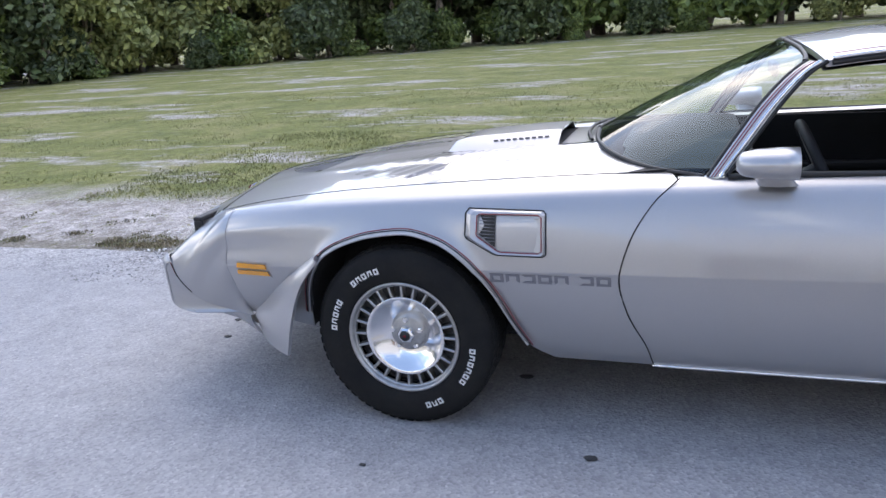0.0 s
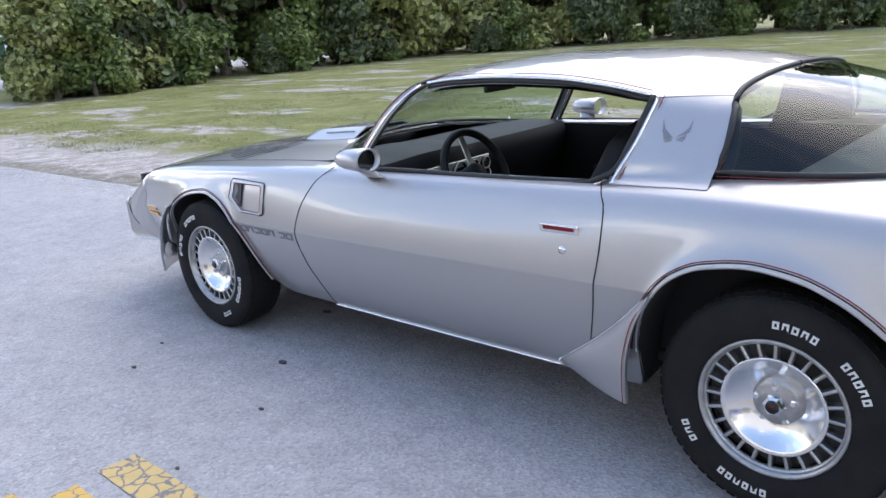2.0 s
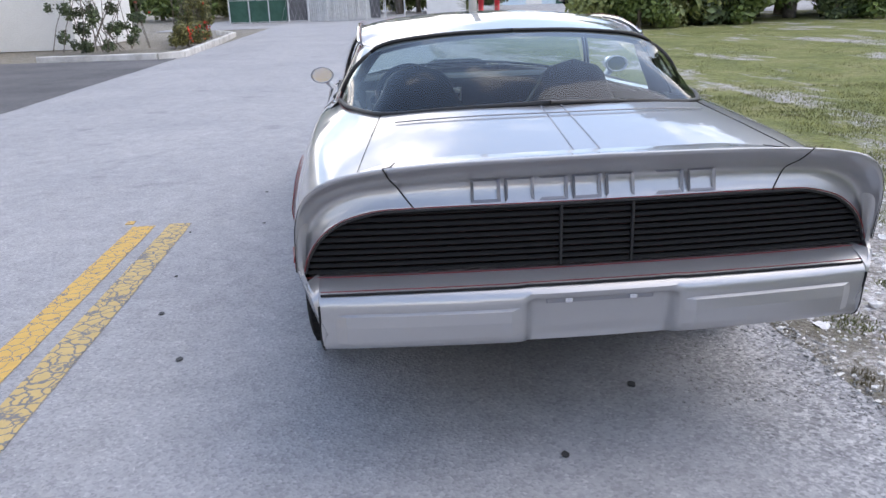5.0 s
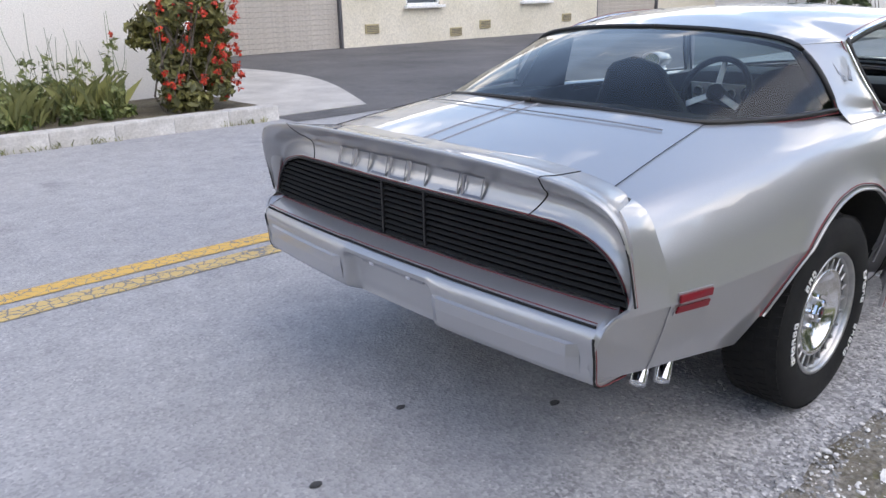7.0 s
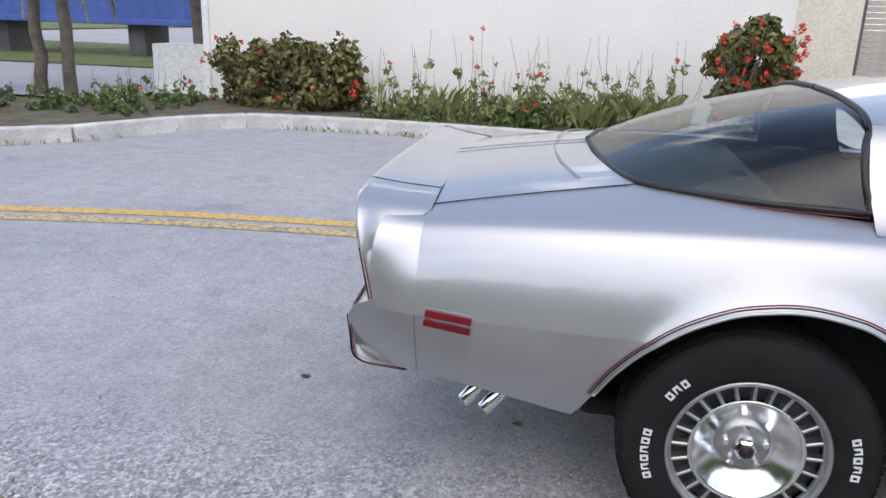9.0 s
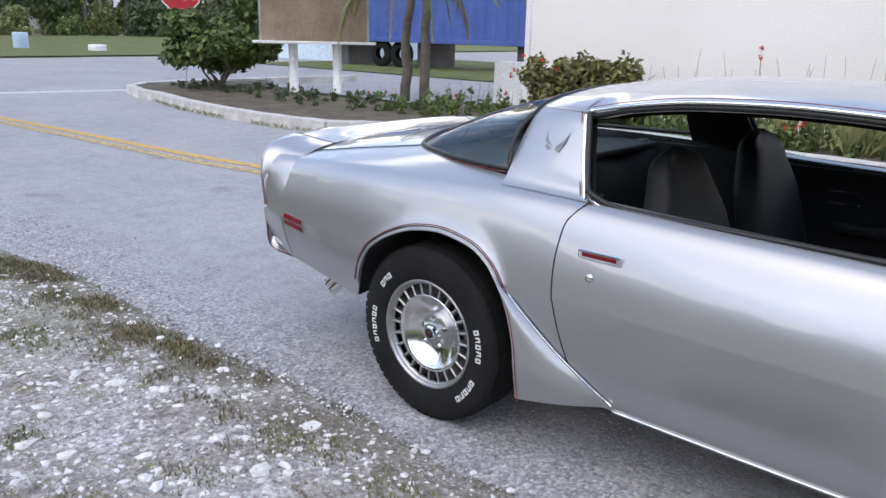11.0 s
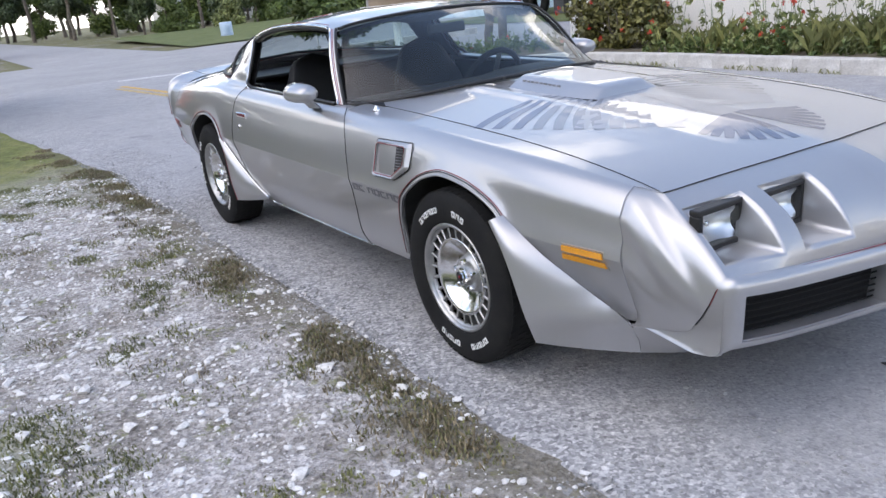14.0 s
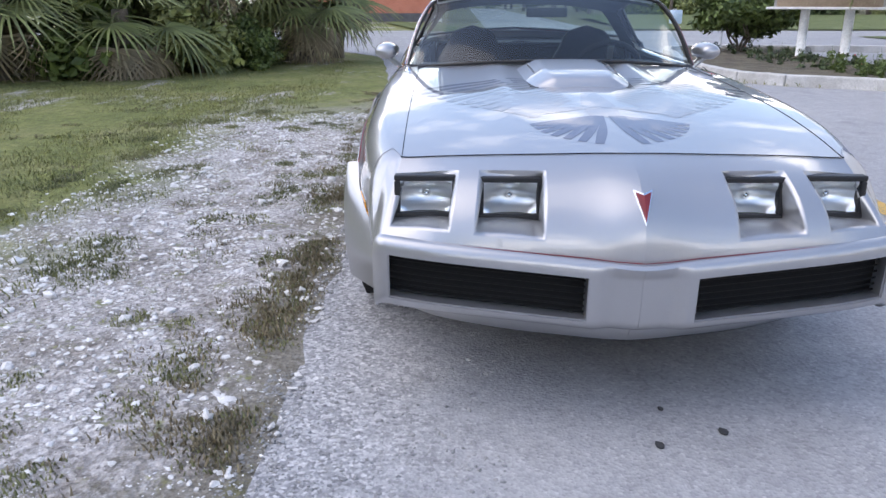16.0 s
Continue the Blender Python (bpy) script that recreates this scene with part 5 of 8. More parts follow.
v, f = grid(ws_pt, np.linspace(-1, 1, 41), LIN(14))
ws = mk("windshield", v, f, M_GLASS, car, "clear raked windshield")
ws.visible_shadow = False
RW_BOT = [(-1.84, 0, 0.987), (-1.80, 0.30, 0.975), (-1.70, 0.55, 0.953), (-1.55, 0.63, 0.948), (-1.35, 0.692, 0.945), (-1.145, 0.72, 0.945)]
RW_TOP = [(-1.135, 0, 1.196), (-1.135, 0.2, 1.192), (-1.135, 0.4, 1.178), (-1.135, 0.5, 1.164), (-1.137, 0.56, 1.145), (-1.14, 0.585, 1.125)]


def rw_pt(u, t):
    a, b = curve_at(RW_BOT, abs(u)), curve_at(RW_TOP, abs(u))
    p = a + (b - a) * t + np.array((-0.02, 0.012 * abs(u), 0.02)) * 4 * t * (1 - t)
    return (p[0], p[1] if u >= 0 else -p[1], p[2])


v, f = grid(rw_pt, np.linspace(-1, 1, 61), LIN(14))
rw = mk("rear_window", v, [q[::-1] for q in f], M_GLASS, car, "wraparound tinted rear window")
rw.visible_shadow = False
SAIL_F = [(-0.905, 0.622, 1.148), (-0.89, 0.645, 1.10), (-0.86, 0.69, 1.01), (-0.825, 0.735, 0.93), (-0.81, 0.752, 0.895)]
SAIL_R = [(-1.135, 0.573, 1.143), (-1.14, 0.612, 1.10), (-1.145, 0.662, 1.03), (-1.145, 0.705, 0.97), (-1.14, 0.728, 0.928)]
for s in (1, -1):
    def pillar_pt(u, t):
        a_ = 0.835 + 0.165 * u
        rows = [roof_pt(a_, 0.80), roof_pt(a_, 0.90), roof_pt(a_, 0.965)]
        for k in (0.12, 0.35, 0.58, 0.76):
            p, q = curve_at(SAIL_F, k), curve_at(SAIL_R, k)
            m_ = p + (q - p) * u
            rows.append((m_[0], m_[1] + 0.05 * u * (1 - u), m_[2]))
        x = -0.815 - 0.325 * u
        ys_, zs_ = tab(Y_S, x), tab(Z_S, x)
        rows += [(x, ys_ - 0.030, z_top(x, ys_ - 0.030) + 0.010), (x, ys_ - 0.012, z_top(x, ys_ - 0.012) + 0.002), (x, ys_ - 0.001, z_top(x, ys_ - 0.001) + 0.0004)]
        p = curve_at(rows, t)
        return (p[0], p[1] + 0.0015, p[2] + 0.0015)
    v, f = grid(pillar_pt, LIN(18), LIN(36), s)
    mk("roof_pillar", v, [q[::-1] for q in f], M_SILVER, car)
    # windshield pillar
    A = [(0.385, 0.735, 0.870), (0.305, 0.703, 0.99), (0.235, 0.668, 1.085), (0.145, 0.615, 1.172), (0.112, 0.592, 1.19)]
    B = [(0.328, 0.742, 0.873), (0.245, 0.71, 0.99), (0.175, 0.674, 1.085), (0.092, 0.621, 1.168), (0.055, 0.603, 1.187)]
    v, f = patch(A, B, (0.006, 0.012, 0), LIN(16), LIN(6), s)
    mk("windshield_pillar", v, f, M_SILVER, car, solid=0.004, off=0)
    for k, m, r in ((0.05, M_BLACK, 0.007), (0.30, M_RED, 0.0022), (0.46, M_RED, 0.0022), (0.72, M_CHROME, 0.007), (0.98, M_BLACK, 0.007)):
        pts = []
        for u in LIN(14):
            a, b = curve_at(A, u), curve_at(B, u)
            p = a + (b - a) * k + np.array((0.006, 0.013, 0)) * 4 * k * (1 - k)
            pts.append((p[0], p[1] * s, p[2]))
        tube("pillar_trim", pts, r, m, car)
    # frames of the glass
    tube("glass_seal", [(p[0], p[1], p[2] + 0.002) for p in (ws_pt(s * u, 0.0) for u in LIN(20))], 0.008, M_BLACK, car, "black rubber seal")
    tube("glass_seal", [(p[0], p[1], p[2] + 0.001) for p in (ws_pt(s * u, 1.0) for u in LIN(20))], 0.008, M_BLACK, car, "black rubber seal")
    ring = [rw_pt(s * u, 0.0) for u in LIN(24)] + [rw_pt(s, t) for t in LIN(8)[1:]] + [rw_pt(s * u, 1.0) for u in LIN(20)[::-1]]
    tube("glass_seal", [(p[0], p[1] + 0.001 * s, p[2] + 0.002) for p in ring], 0.009, M_BLACK, car, "black rubber seal")
    tube("pinstripe", [(p[0] * 1.0 - 0.004, p[1] * 1.012, p[2] - 0.008) for p in ring[:31]], 0.0015, M_RED, car, "thin red pinstripe")
    # trim round the open side window
    opening = [(0.325, 0.748, 0.872), (0.10, 0.745, 0.878), (-0.30, 0.742, 0.882), (-0.62, 0.742, 0.886), (-0.74, 0.745, 0.895), (-0.805, 0.75, 0.92)] + SAIL_F[3::-1]
    top = [(-0.90, 0.626, 1.142), (-0.76, 0.63, 1.17), (-0.54, 0.627, 1.196), (-0.30, 0.622, 1.203), (-0.10, 0.613, 1.197), (0.045, 0.602, 1.183)]
    loop = [(p[0], p[1] + 0.006, p[2]) for p in opening] + top
    pts = curve_pts(loop, 110)
    tube("window_trim", [(a, b * s, c) for a, b, c in pts], 0.010, M_BLACK, car, "black window surround")
    tube("window_trim", [(a, (b + 0.008) * s, c + (0.012 if c > 1.05 else -0.014)) for a, b, c in curve_pts(loop[:6], 40)], 0.004, M_CHROME, car, "bright window moulding")
    tube("window_trim", [(a - 0.016, (b + 0.004) * s, c) for a, b, c in curve_pts(SAIL_F[::-1], 24)], 0.008, M_CHROME, car, "bright window moulding")
    tube("window_trim", [(a, (b + 0.006) * s, c + 0.014) for a, b, c in curve_pts(top, 50)], 0.007, M_CHROME, car, "bright drip moulding")
    tube("pinstripe", [(a, (b + 0.016) * s, c - 0.022) for a, b, c in curve_pts(loop[:6], 40)], 0.0015, M_RED, car, "thin red pinstripe")
    tube("pinstripe", [(a - 0.034, (b + 0.0005) * s, c + 0.004) for a, b, c in curve_pts(SAIL_F[::-1], 24)], 0.0015, M_RED, car, "thin red pinstripe")
    tube("pinstripe", [(a, (b - 0.004) * s, c + 0.026) for a, b, c in curve_pts(top, 50)], 0.0015, M_RED, car, "thin red pinstripe")

# ---- hood scoop ----
def scoop_pt(a, b):
    # a from the blunt front to the open rear
    x = 1.40 - 0.47 * a
    w = hermite([0, 0.06, 0.3, 1.0], [0.135, 0.155, 0.175, 0.185], a)
    h = hermite([0, 0.04, 0.12, 0.3, 0.75, 1.0], [0.0, 0.028, 0.038, 0.043, 0.043, 0.040], a)
    k = abs(b)
    y = w * (1 + 0.18 * max(0, k - 0.8) * 5) * b
    hh = h * (1 - max(0, (k - 0.72) / 0.28) ** 1.5)
    return (x, y, z_top(x, y) - 0.004 + hh)


v, f = grid(scoop_pt, [0, 0.02, 0.04, 0.07, 0.1, 0.15, 0.2, 0.3, 0.4, 0.55, 0.7, 0.85, 1.0], np.linspace(-1, 1, 33))
scoop = mk("hood_scoop", v, [q[::-1] for q in f], M_SILVER, car, "raised silver shaker scoop", solid=0.006, off=1.0)
mk("scoop_gap", *grid(lambda a, b: (1.415 - 0.50 * a, 0.205 * b * (1 + 0.05 * a), z_top(1.415 - 0.5 * a, 0.2 * b) + 0.0015 + 0.012 * math.exp(-((abs(0.205 * b) - 0.30) / 0.05) ** 2)), LIN(8), np.linspace(-1, 1, 13)), M_GAP, scoop)
for s in (1, -1):
    for k in range(9):
        x = 1.19 - k * 0.026
        p = scoop_pt((1.40 - x) / 0.47, 0.88 * s)
        box("scoop_badge", (0.018, 0.004, 0.018), (x, p[1] + 0.004 * s, p[2] + 0.002), M_GREYDECAL, scoop, "", 0.0)

# ---- wipers in the cowl ----
for s in (1, -1):
    pts = [(0.80 - 0.3 * (abs(y) / 0.72) ** 2.2 + 0.03, y, z_top(0.7, y) + 0.012) for y in np.linspace(0.08 * s + 0.2, 0.08 * s - 0.25, 8)]
    tube("wiper", pts, 0.007, M_BLACK, car, "black wiper arm")
v, f = grid(lambda b, t: (cowl_x(b) + 0.005 - 0.02 * t, b, z_top(cowl_x(b), min(abs(b), 0.7)) - 0.006 * t), np.linspace(-0.7, 0.7, 30), [0, 1])
mk("cowl_gap", v, f, M_GAP, car)

# ---- vents, lamps, handles, mirrors on each flank ----
for s in (1, -1):
    out = [(1.127, 0.775), (1.115, 0.79), (0.87, 0.785), (0.862, 0.775), (0.86, 0.65), (0.87, 0.643), (1.02, 0.645), (1.035, 0.65), (1.12, 0.695), (1.127, 0.705)]
    inn = [(1.085, 0.770), (1.075, 0.775), (0.885, 0.773), (0.875, 0.765), (0.873, 0.662), (0.883, 0.656), (1.005, 0.658), (1.015, 0.661), (1.082, 0.705), (1.086, 0.712)]
    n = len(out)
    vs = [(x, (y_side(x, z) + 0.002) * s, z) for x, z in out] + [(x * 0.5 + a * 0.5, (y_side(x, z) + 0.016) * s, z * 0.5 + c * 0.5) for (x, z), (a, c) in zip(out, inn)] + [(x, (y_side(x, z) + 0.012) * s, z) for x, z in inn] + [(x, (y_side(x, z) + 0.004 - (0.03 if x > 1.0 else 0.0)) * s, z) for x, z in inn]
    fs = []
    for r in range(3):
        for k in range(n):
            q = (r * n + k, r * n + (k + 1) % n, (r + 1) * n + (k + 1) % n, (r + 1) * n + k)
            fs.append(q if s < 0 else q[::-1])
    fs.append(tuple(3 * n + k for k in range(n)))
    vent = mk("fender_vent", vs, fs, M_SILVER, car, "silver air extractor with black mesh", smooth=False)
    tube("vent_edge", [(x, (y_side(x, z) + 0.004) * s, z) for x, z in out], 0.0022, M_BLACK, vent, closed=True)
    tube("vent_edge", [(x, (y_side(x, z) + 0.013) * s, z) for x, z in inn], 0.0019, M_RED, vent, closed=True)
    mesh_v = [(1.08, (y_side(1.08, 0.765) - 0.004) * s, 0.768), (1.025, (y_side(1.02, 0.765) + 0.006) * s, 0.77), (1.025, (y_side(1.02, 0.67) + 0.006) * s, 0.672), (1.08, (y_side(1.08, 0.70) - 0.004) * s, 0.708)]
    vm = mk("vent_mesh", mesh_v, [(0, 1, 2, 3)], M_BLACK, vent, solid=0.004, off=0)
    for k in range(8):
        z = 0.69 + k * 0.0105
        tube("mesh_wire", [(1.08, (y_side(1.08, z) + 0.0) * s, z), (1.025, (y_side(1.02, z) + 0.010) * s, z)], 0.0013, M_GREYPAINT, vm, n=4)
    # side lamps
    for nm, pts, m, lab in (("front_marker", [(2.05, 0.565), (1.915, 0.570), (1.905, 0.514), (2.06, 0.509)], M_AMBER, "amber side lamp"), ("rear_marker", [(-2.10, 0.625), (-2.225, 0.632), (-2.235, 0.577), (-2.105, 0.565)], M_REDLENS, "red side lamp")):
        c = np.mean(pts, axis=0)
        big = [tuple(c + (np.array(p) - c) * 1.06) for p in pts]
        fr = mk(nm, [(x, (y_side(x, z) + 0.001) * s, z) for x, z in big] + [(x, (y_side(x, z) + 0.004) * s, z) for x, z in big], [(4, 5, 6, 7), (0, 1, 5, 4), (1, 2, 6, 5), (2, 3, 7, 6), (3, 0, 4, 7)], M_SILVER, car, lab + " in a silver bezel", smooth=False)
        for t0, t1 in ((0.08, 0.40), (0.60, 0.92)):
            p = [np.array(q) for q in pts]
            quad = [p[0] + (p[3] - p[0]) * t0, p[1] + (p[2] - p[1]) * t0, p[1] + (p[2] - p[1]) * t1, p[0] + (p[3] - p[0]) * t1]
            mk("lens", [(x, (y_side(x, z) + 0.003) * s, z) for x, z in quad] + [(x, (y_side(x, z) + 0.008) * s, z) for x, z in quad], [(4, 5, 6, 7), (0, 1, 5, 4), (1, 2, 6, 5), (2, 3, 7, 6), (3, 0, 4, 7)], m, fr, lab, smooth=False)
    # handle and lock
    hx, hz = -0.70, 0.762
    y = y_side(hx, hz)
    han = box("door_handle", (0.145, 0.012, 0.032), (hx, (y + 0.004) * s, hz), M_CHROME, car, "chrome door handle with red insert", 0.005, rot=(-12 * s, 0, 0))
    box("insert", (0.115, 0.004, 0.013), (hx, (y + 0.010) * s, hz + 0.002), M_REDLENS, han, "dark red insert", 0.001, rot=(-12 * s, 0, 0))
    v, f = lathe([(0.0, 0.006), (0.012, 0.006), (0.014, 0.0)], 16)
    mk("door_lock", [(a - 0.72, (b + y_side(-0.72, 0.698)) * s, c + 0.698) for a, b, c in v], f, M_CHROME, car, "round chrome lock")
    # mirror: bullet shell on a foot, open to the rear
    v, f = lathe([(0.0, 0.165), (0.022, 0.162), (0.038, 0.148), (0.048, 0.11), (0.053, 0.04), (0.054, 0.0), (0.048, 0.0), (0.045, 0.02), (0.0, 0.022)], 28)
    mir = mk("mirror", [(0.145 + b, (0.862 + a * 1.2) * s, 0.932 + c * 0.86) for a, b, c in v], f, M_SILVER, car, "bullet-shaped silver door mirror")
    v, f = lathe([(0.0, 0.014), (0.046, 0.014)], 20)
    mk("mirror_glass", [(0.145 + b, (0.862 + a * 1.2) * s, 0.932 + c * 0.86) for a, b, c in v], f, M_CHROME, mir, "mirror glass")
    A = [(0.29, 0.755, 0.865), (0.21, 0.76, 0.845), (0.13, 0.765, 0.85)]
    foot = [(0.17, 0.80, 0.868, 0.05), (0.19, 0.835, 0.90, 0.042), (0.20, 0.85, 0.925, 0.05)]
    vs, fs = [], []
    for i, (x, yy, z, r) in enumerate(foot):
        for k in range(12):
            a = 2 * math.pi * k / 12
            vs.append((x + 0.02 + r * 1.1 * math.cos(a), (yy + 0.022 * math.sin(a)) * s, z - 0.012))
    for i in range(2):
        for k in range(12):
            fs.append((i * 12 + k, i * 12 + (k + 1) % 12, (i + 1) * 12 + (k + 1) % 12, (i + 1) * 12 + k))
    mk("mirror_foot", vs, fs, M_SILVER, mir)
    # exhaust tips: two slanted chrome pipes a side
    for x0, y0 in ((-2.10, 0.665), (-2.035, 0.70)):
        d = Vector((-0.10, 0.04 * s, -0.11)).normalized()
        e = Vector((x0, y0 * s, 0.33))
        ring = []
        pts = [e - d * 0.12, e - d * 0.02, e + d * 0.055, e + d * 0.06, e + d * 0.05, e]
        rad = [0.021, 0.023, 0.024, 0.0225, 0.021, 0.018]
        e1 = d.cross(Vector((0, 0, 1))).normalized()
        e2 = d.cross(e1)
        vs, fs = [], []
        for p, r in zip(pts, rad):
            for k in range(16):
                a = 2 * math.pi * k / 16
                vs.append(p + (e1 * math.cos(a) + e2 * math.sin(a)) * r)
        for i in range(5):
            for k in range(16):
                fs.append((i * 16 + k, i * 16 + (k + 1) % 16, (i + 1) * 16 + (k + 1) % 16, (i + 1) * 16 + k))
        mk("exhaust_tip", vs, fs, M_CHROME, car, "slanted chrome exhaust tip")

# chrome aerial base on the fender
v, f = lathe([(0.0, 0.022), (0.007, 0.02), (0.008, 0.012), (0.015, 0.008), (0.016, 0.0)], 16, "z")
mk("aerial_base", [(a + 0.66, b - 0.725, c + z_top(0.66, 0.725)) for a, b, c in v], f, M_CHROME, car, "small chrome aerial base")

# ---- wheels ----
def wheel(x, s, turn):
    w = new("wheel")
    w.parent = car
    w.matrix_basis = pose(x, 0.775 * s, 0.329, 0, 0, (0 if s > 0 else 180)) @ Matrix.Scale(0.955, 4)
    w["label"] = "slotted polished wheel with a white-lettered tyre"
    R = 0.335
    prof = [(0.205, -0.095), (0.225, -0.107), (0.28, -0.112), (0.315, -0.106), (0.338, -0.09), (0.342, -0.06), (0.343, 0), (0.342, 0.06), (0.338, 0.09), (0.318, 0.105), (0.29, 0.112), (0.255, 0.113), (0.228, 0.107), (0.214, 0.098), (0.206, 0.085)]
    v, f = lathe(prof, 72)
    tyre = mk("tyre", v, f, M_RUBBER, w, "black tyre with white raised lettering")
    # tread blocks
    bm_v, bm_f = [], []
    for k in range(60):
        for row, yy in enumerate((-0.078, -0.042, 0.0, 0.042, 0.078)):
            a = 2 * math.pi * (k + 0.5 * (row % 2)) / 60
            o = len(bm_v)
            wy = 0.016
            for da, dy, dr in ((-0.042, -wy, 0), (0.042, -wy, 0), (0.042, wy, 0), (-0.042, wy, 0), (-0.036, -wy, 0.006), (0.036, -wy, 0.006), (0.036, wy, 0.006), (-0.036, wy, 0.006)):
                rr = 0.341 - (0.004 if abs(yy) > 0.07 else 0) + dr * 0.6
                sk = 0.5 * dy if row != 2 else 0
                bm_v.append((rr * math.cos(a + da + sk), yy + dy, rr * math.sin(a + da + sk)))
            for q in ((4, 5, 6, 7), (0, 1, 5, 4), (1, 2, 6, 5), (2, 3, 7, 6), (3, 0, 4, 7)):
                bm_f.append(tuple(o + i for i in q))
    tagged(mk("tread", bm_v, bm_f, M_RUBBER, tyre, smooth=False), kind="stuff")
    # raised lettering as plain blocks along the sidewall
    def block(ang, ra, rb, wid, hole):
        pts = []
        for rr, da in ((ra, -wid), (ra, wid), (rb, wid), (rb, -wid)):
            pts.append((ang + da / rr, rr))
        rim_ = []
        c = (ang, (ra + rb) / 2)
        vs, fs = [], []
        for h in (0.109, 0.1155):
            for a, r_ in pts:
                vs.append((r_ * math.cos(a), h, r_ * math.sin(a)))
        if hole:
            k = 0.38
            for h in (0.109, 0.1155):
                for a, r_ in pts:
                    a2, r2 = c[0] + (a - c[0]) * k, c[1] + (r_ - c[1]) * (k + 0.08)
                    vs.append((r2 * math.cos(a2), h, r2 * math.sin(a2)))
            for k_ in range(4):
                l = (k_ + 1) % 4
                if hole == 2 and k_ == 0:
                    continue
                fs.append((4 + k_, 4 + l, 12 + l, 12 + k_))
                fs.append((k_, l, 4 + l, 4 + k_))
        else:
            fs = [(4, 5, 6, 7), (0, 1, 5, 4), (1, 2, 6, 5), (2, 3, 7, 6), (3, 0, 4, 7)]
        mk("lettering", vs, fs, M_WHITE_LETTER, tyre, "white raised lettering", smooth=False)
    words = [(5, 18), (5, 62), (6, 200), (3, 246)]
    for n, mid in words:
        for k in range(n):
            a = radians(mid + turn) + (k - (n - 1) / 2) * 0.098
            block(a, 0.257, 0.279, 0.009, (1, 2, 1, 2, 1, 1)[k % 6])
    # rim
    rimp = [(0.214, 0.085), (0.216, 0.098), (0.211, 0.104), (0.204, 0.100), (0.200, 0.09), (0.198, 0.078)]
    v, f = lathe(rimp, 72)
    rim = mk("rim", v, f, M_ALU, w, "satin cast outer rim")
    # backing and barrel are coloured darker to stand for shade behind the spokes
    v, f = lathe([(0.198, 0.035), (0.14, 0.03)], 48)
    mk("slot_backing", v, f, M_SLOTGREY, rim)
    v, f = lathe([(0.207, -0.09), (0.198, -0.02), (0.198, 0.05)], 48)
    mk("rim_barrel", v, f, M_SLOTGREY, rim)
    for k in range(24):
        a = 2 * math.pi * k / 24
        bm = box_bm(0.050, 0.036, 0.0105, 0.003, 1)
        bmesh.ops.transform(bm, matrix=Matrix.Rotation(-a, 4, "Y") @ Matrix.Translation((0.1745, 0.064, 0)), verts=bm.verts)
        part("spoke", bm, M_ALU, rim)
    v, f = lathe([(0.204, 0.088), (0.196, 0.086), (0.194, 0.07)], 48)
    mk("rim_ring", v, f, M_ALU, rim)
    v, f = lathe([(0.151, 0.05), (0.153, 0.082), (0.149, 0.085), (0.138, 0.074), (0.115, 0.056), (0.09, 0.040), (0.07, 0.032), (0.055, 0.03), (0.0, 0.03)], 72)
    dish = mk("dish", v, f, M_POLISH, w, "polished concave dish")
    v, f = lathe([(0.072, 0.03), (0.07, 0.042), (0.06, 0.047), (0.0, 0.047)], 40)
    mk("hub_face", v, f, M_ALU, dish)
    for k in range(5):
        a = 2 * math.pi * k / 5 + 0.3
        v, f = lathe([(0.0, 0.07), (0.008, 0.07), (0.0105, 0.064), (0.0105, 0.04)], 6)
        mk("lug_nut", [(p + 0.055 * math.cos(a), q, r_ + 0.055 * math.sin(a)) for p, q, r_ in v], f, M_CHROME, dish, smooth=False)
    v, f = lathe([(0.0, 0.082), (0.02, 0.082), (0.023, 0.078), (0.031, 0.074), (0.034, 0.066), (0.034, 0.04)], 6)
    cap = mk("centre_cap", v, f, M_CHROME, w, "hexagonal chrome centre cap", smooth=False)
    v, f = lathe([(0.0, 0.0835), (0.019, 0.0835), (0.02, 0.08)], 24)
    mk("cap_emblem", v, f, M_BLACK, cap, "black and red round emblem")
    v, f = lathe([(0.0, 0.0845), (0.008, 0.0845), (0.009, 0.083)], 3)
    mk("emblem_mark", v, f, M_REDLENS, cap)
    return w


for x, s, turn in ((1.374, 1, 0), (-1.374, 1, 85), (1.374, -1, -140), (-1.374, -1, 155)):
    wheel(x, s, turn)

# ---- underside and wheel housings ----
box("floor_pan", (3.7, 1.24, 0.06), (0.05, 0, 0.285), M_UNDER, car, "black underbody", 0.02)
box("engine_bay", (1.4, 1.0, 0.36), (1.45, 0, 0.5), M_UNDER, car, "dark engine bay", 0.03)
box("rear_axle", (0.12, 1.3, 0.12), (-1.374, 0, 0.335), M_UNDER, car, "rear axle tube", 0.04)
for xc, arch in ((1.374, F_ARCH), (-1.374, R_ARCH)):
    for s in (1, -1):
        pts = curve_pts(arch, 40)
        vs = [(x, (y_side(x, z) - 0.004) * s, z + 0.002) for x, z in pts] + [(x, 0.52 * s, z + 0.03) for x, z in pts]
        fs = [(k, k + 1, 40 + k + 1, 40 + k) for k in range(39)]
        mk("wheel_housing", vs, fs, M_UNDER, car, solid=0.004, off=0)
        vs2 = [(x, 0.52 * s, z + 0.03) for x, z in pts] + [(x, 0.52 * s, 0.24) for x, z in pts]
        mk("wheel_housing", vs2, fs, M_UNDER, car, solid=0.004, off=0)

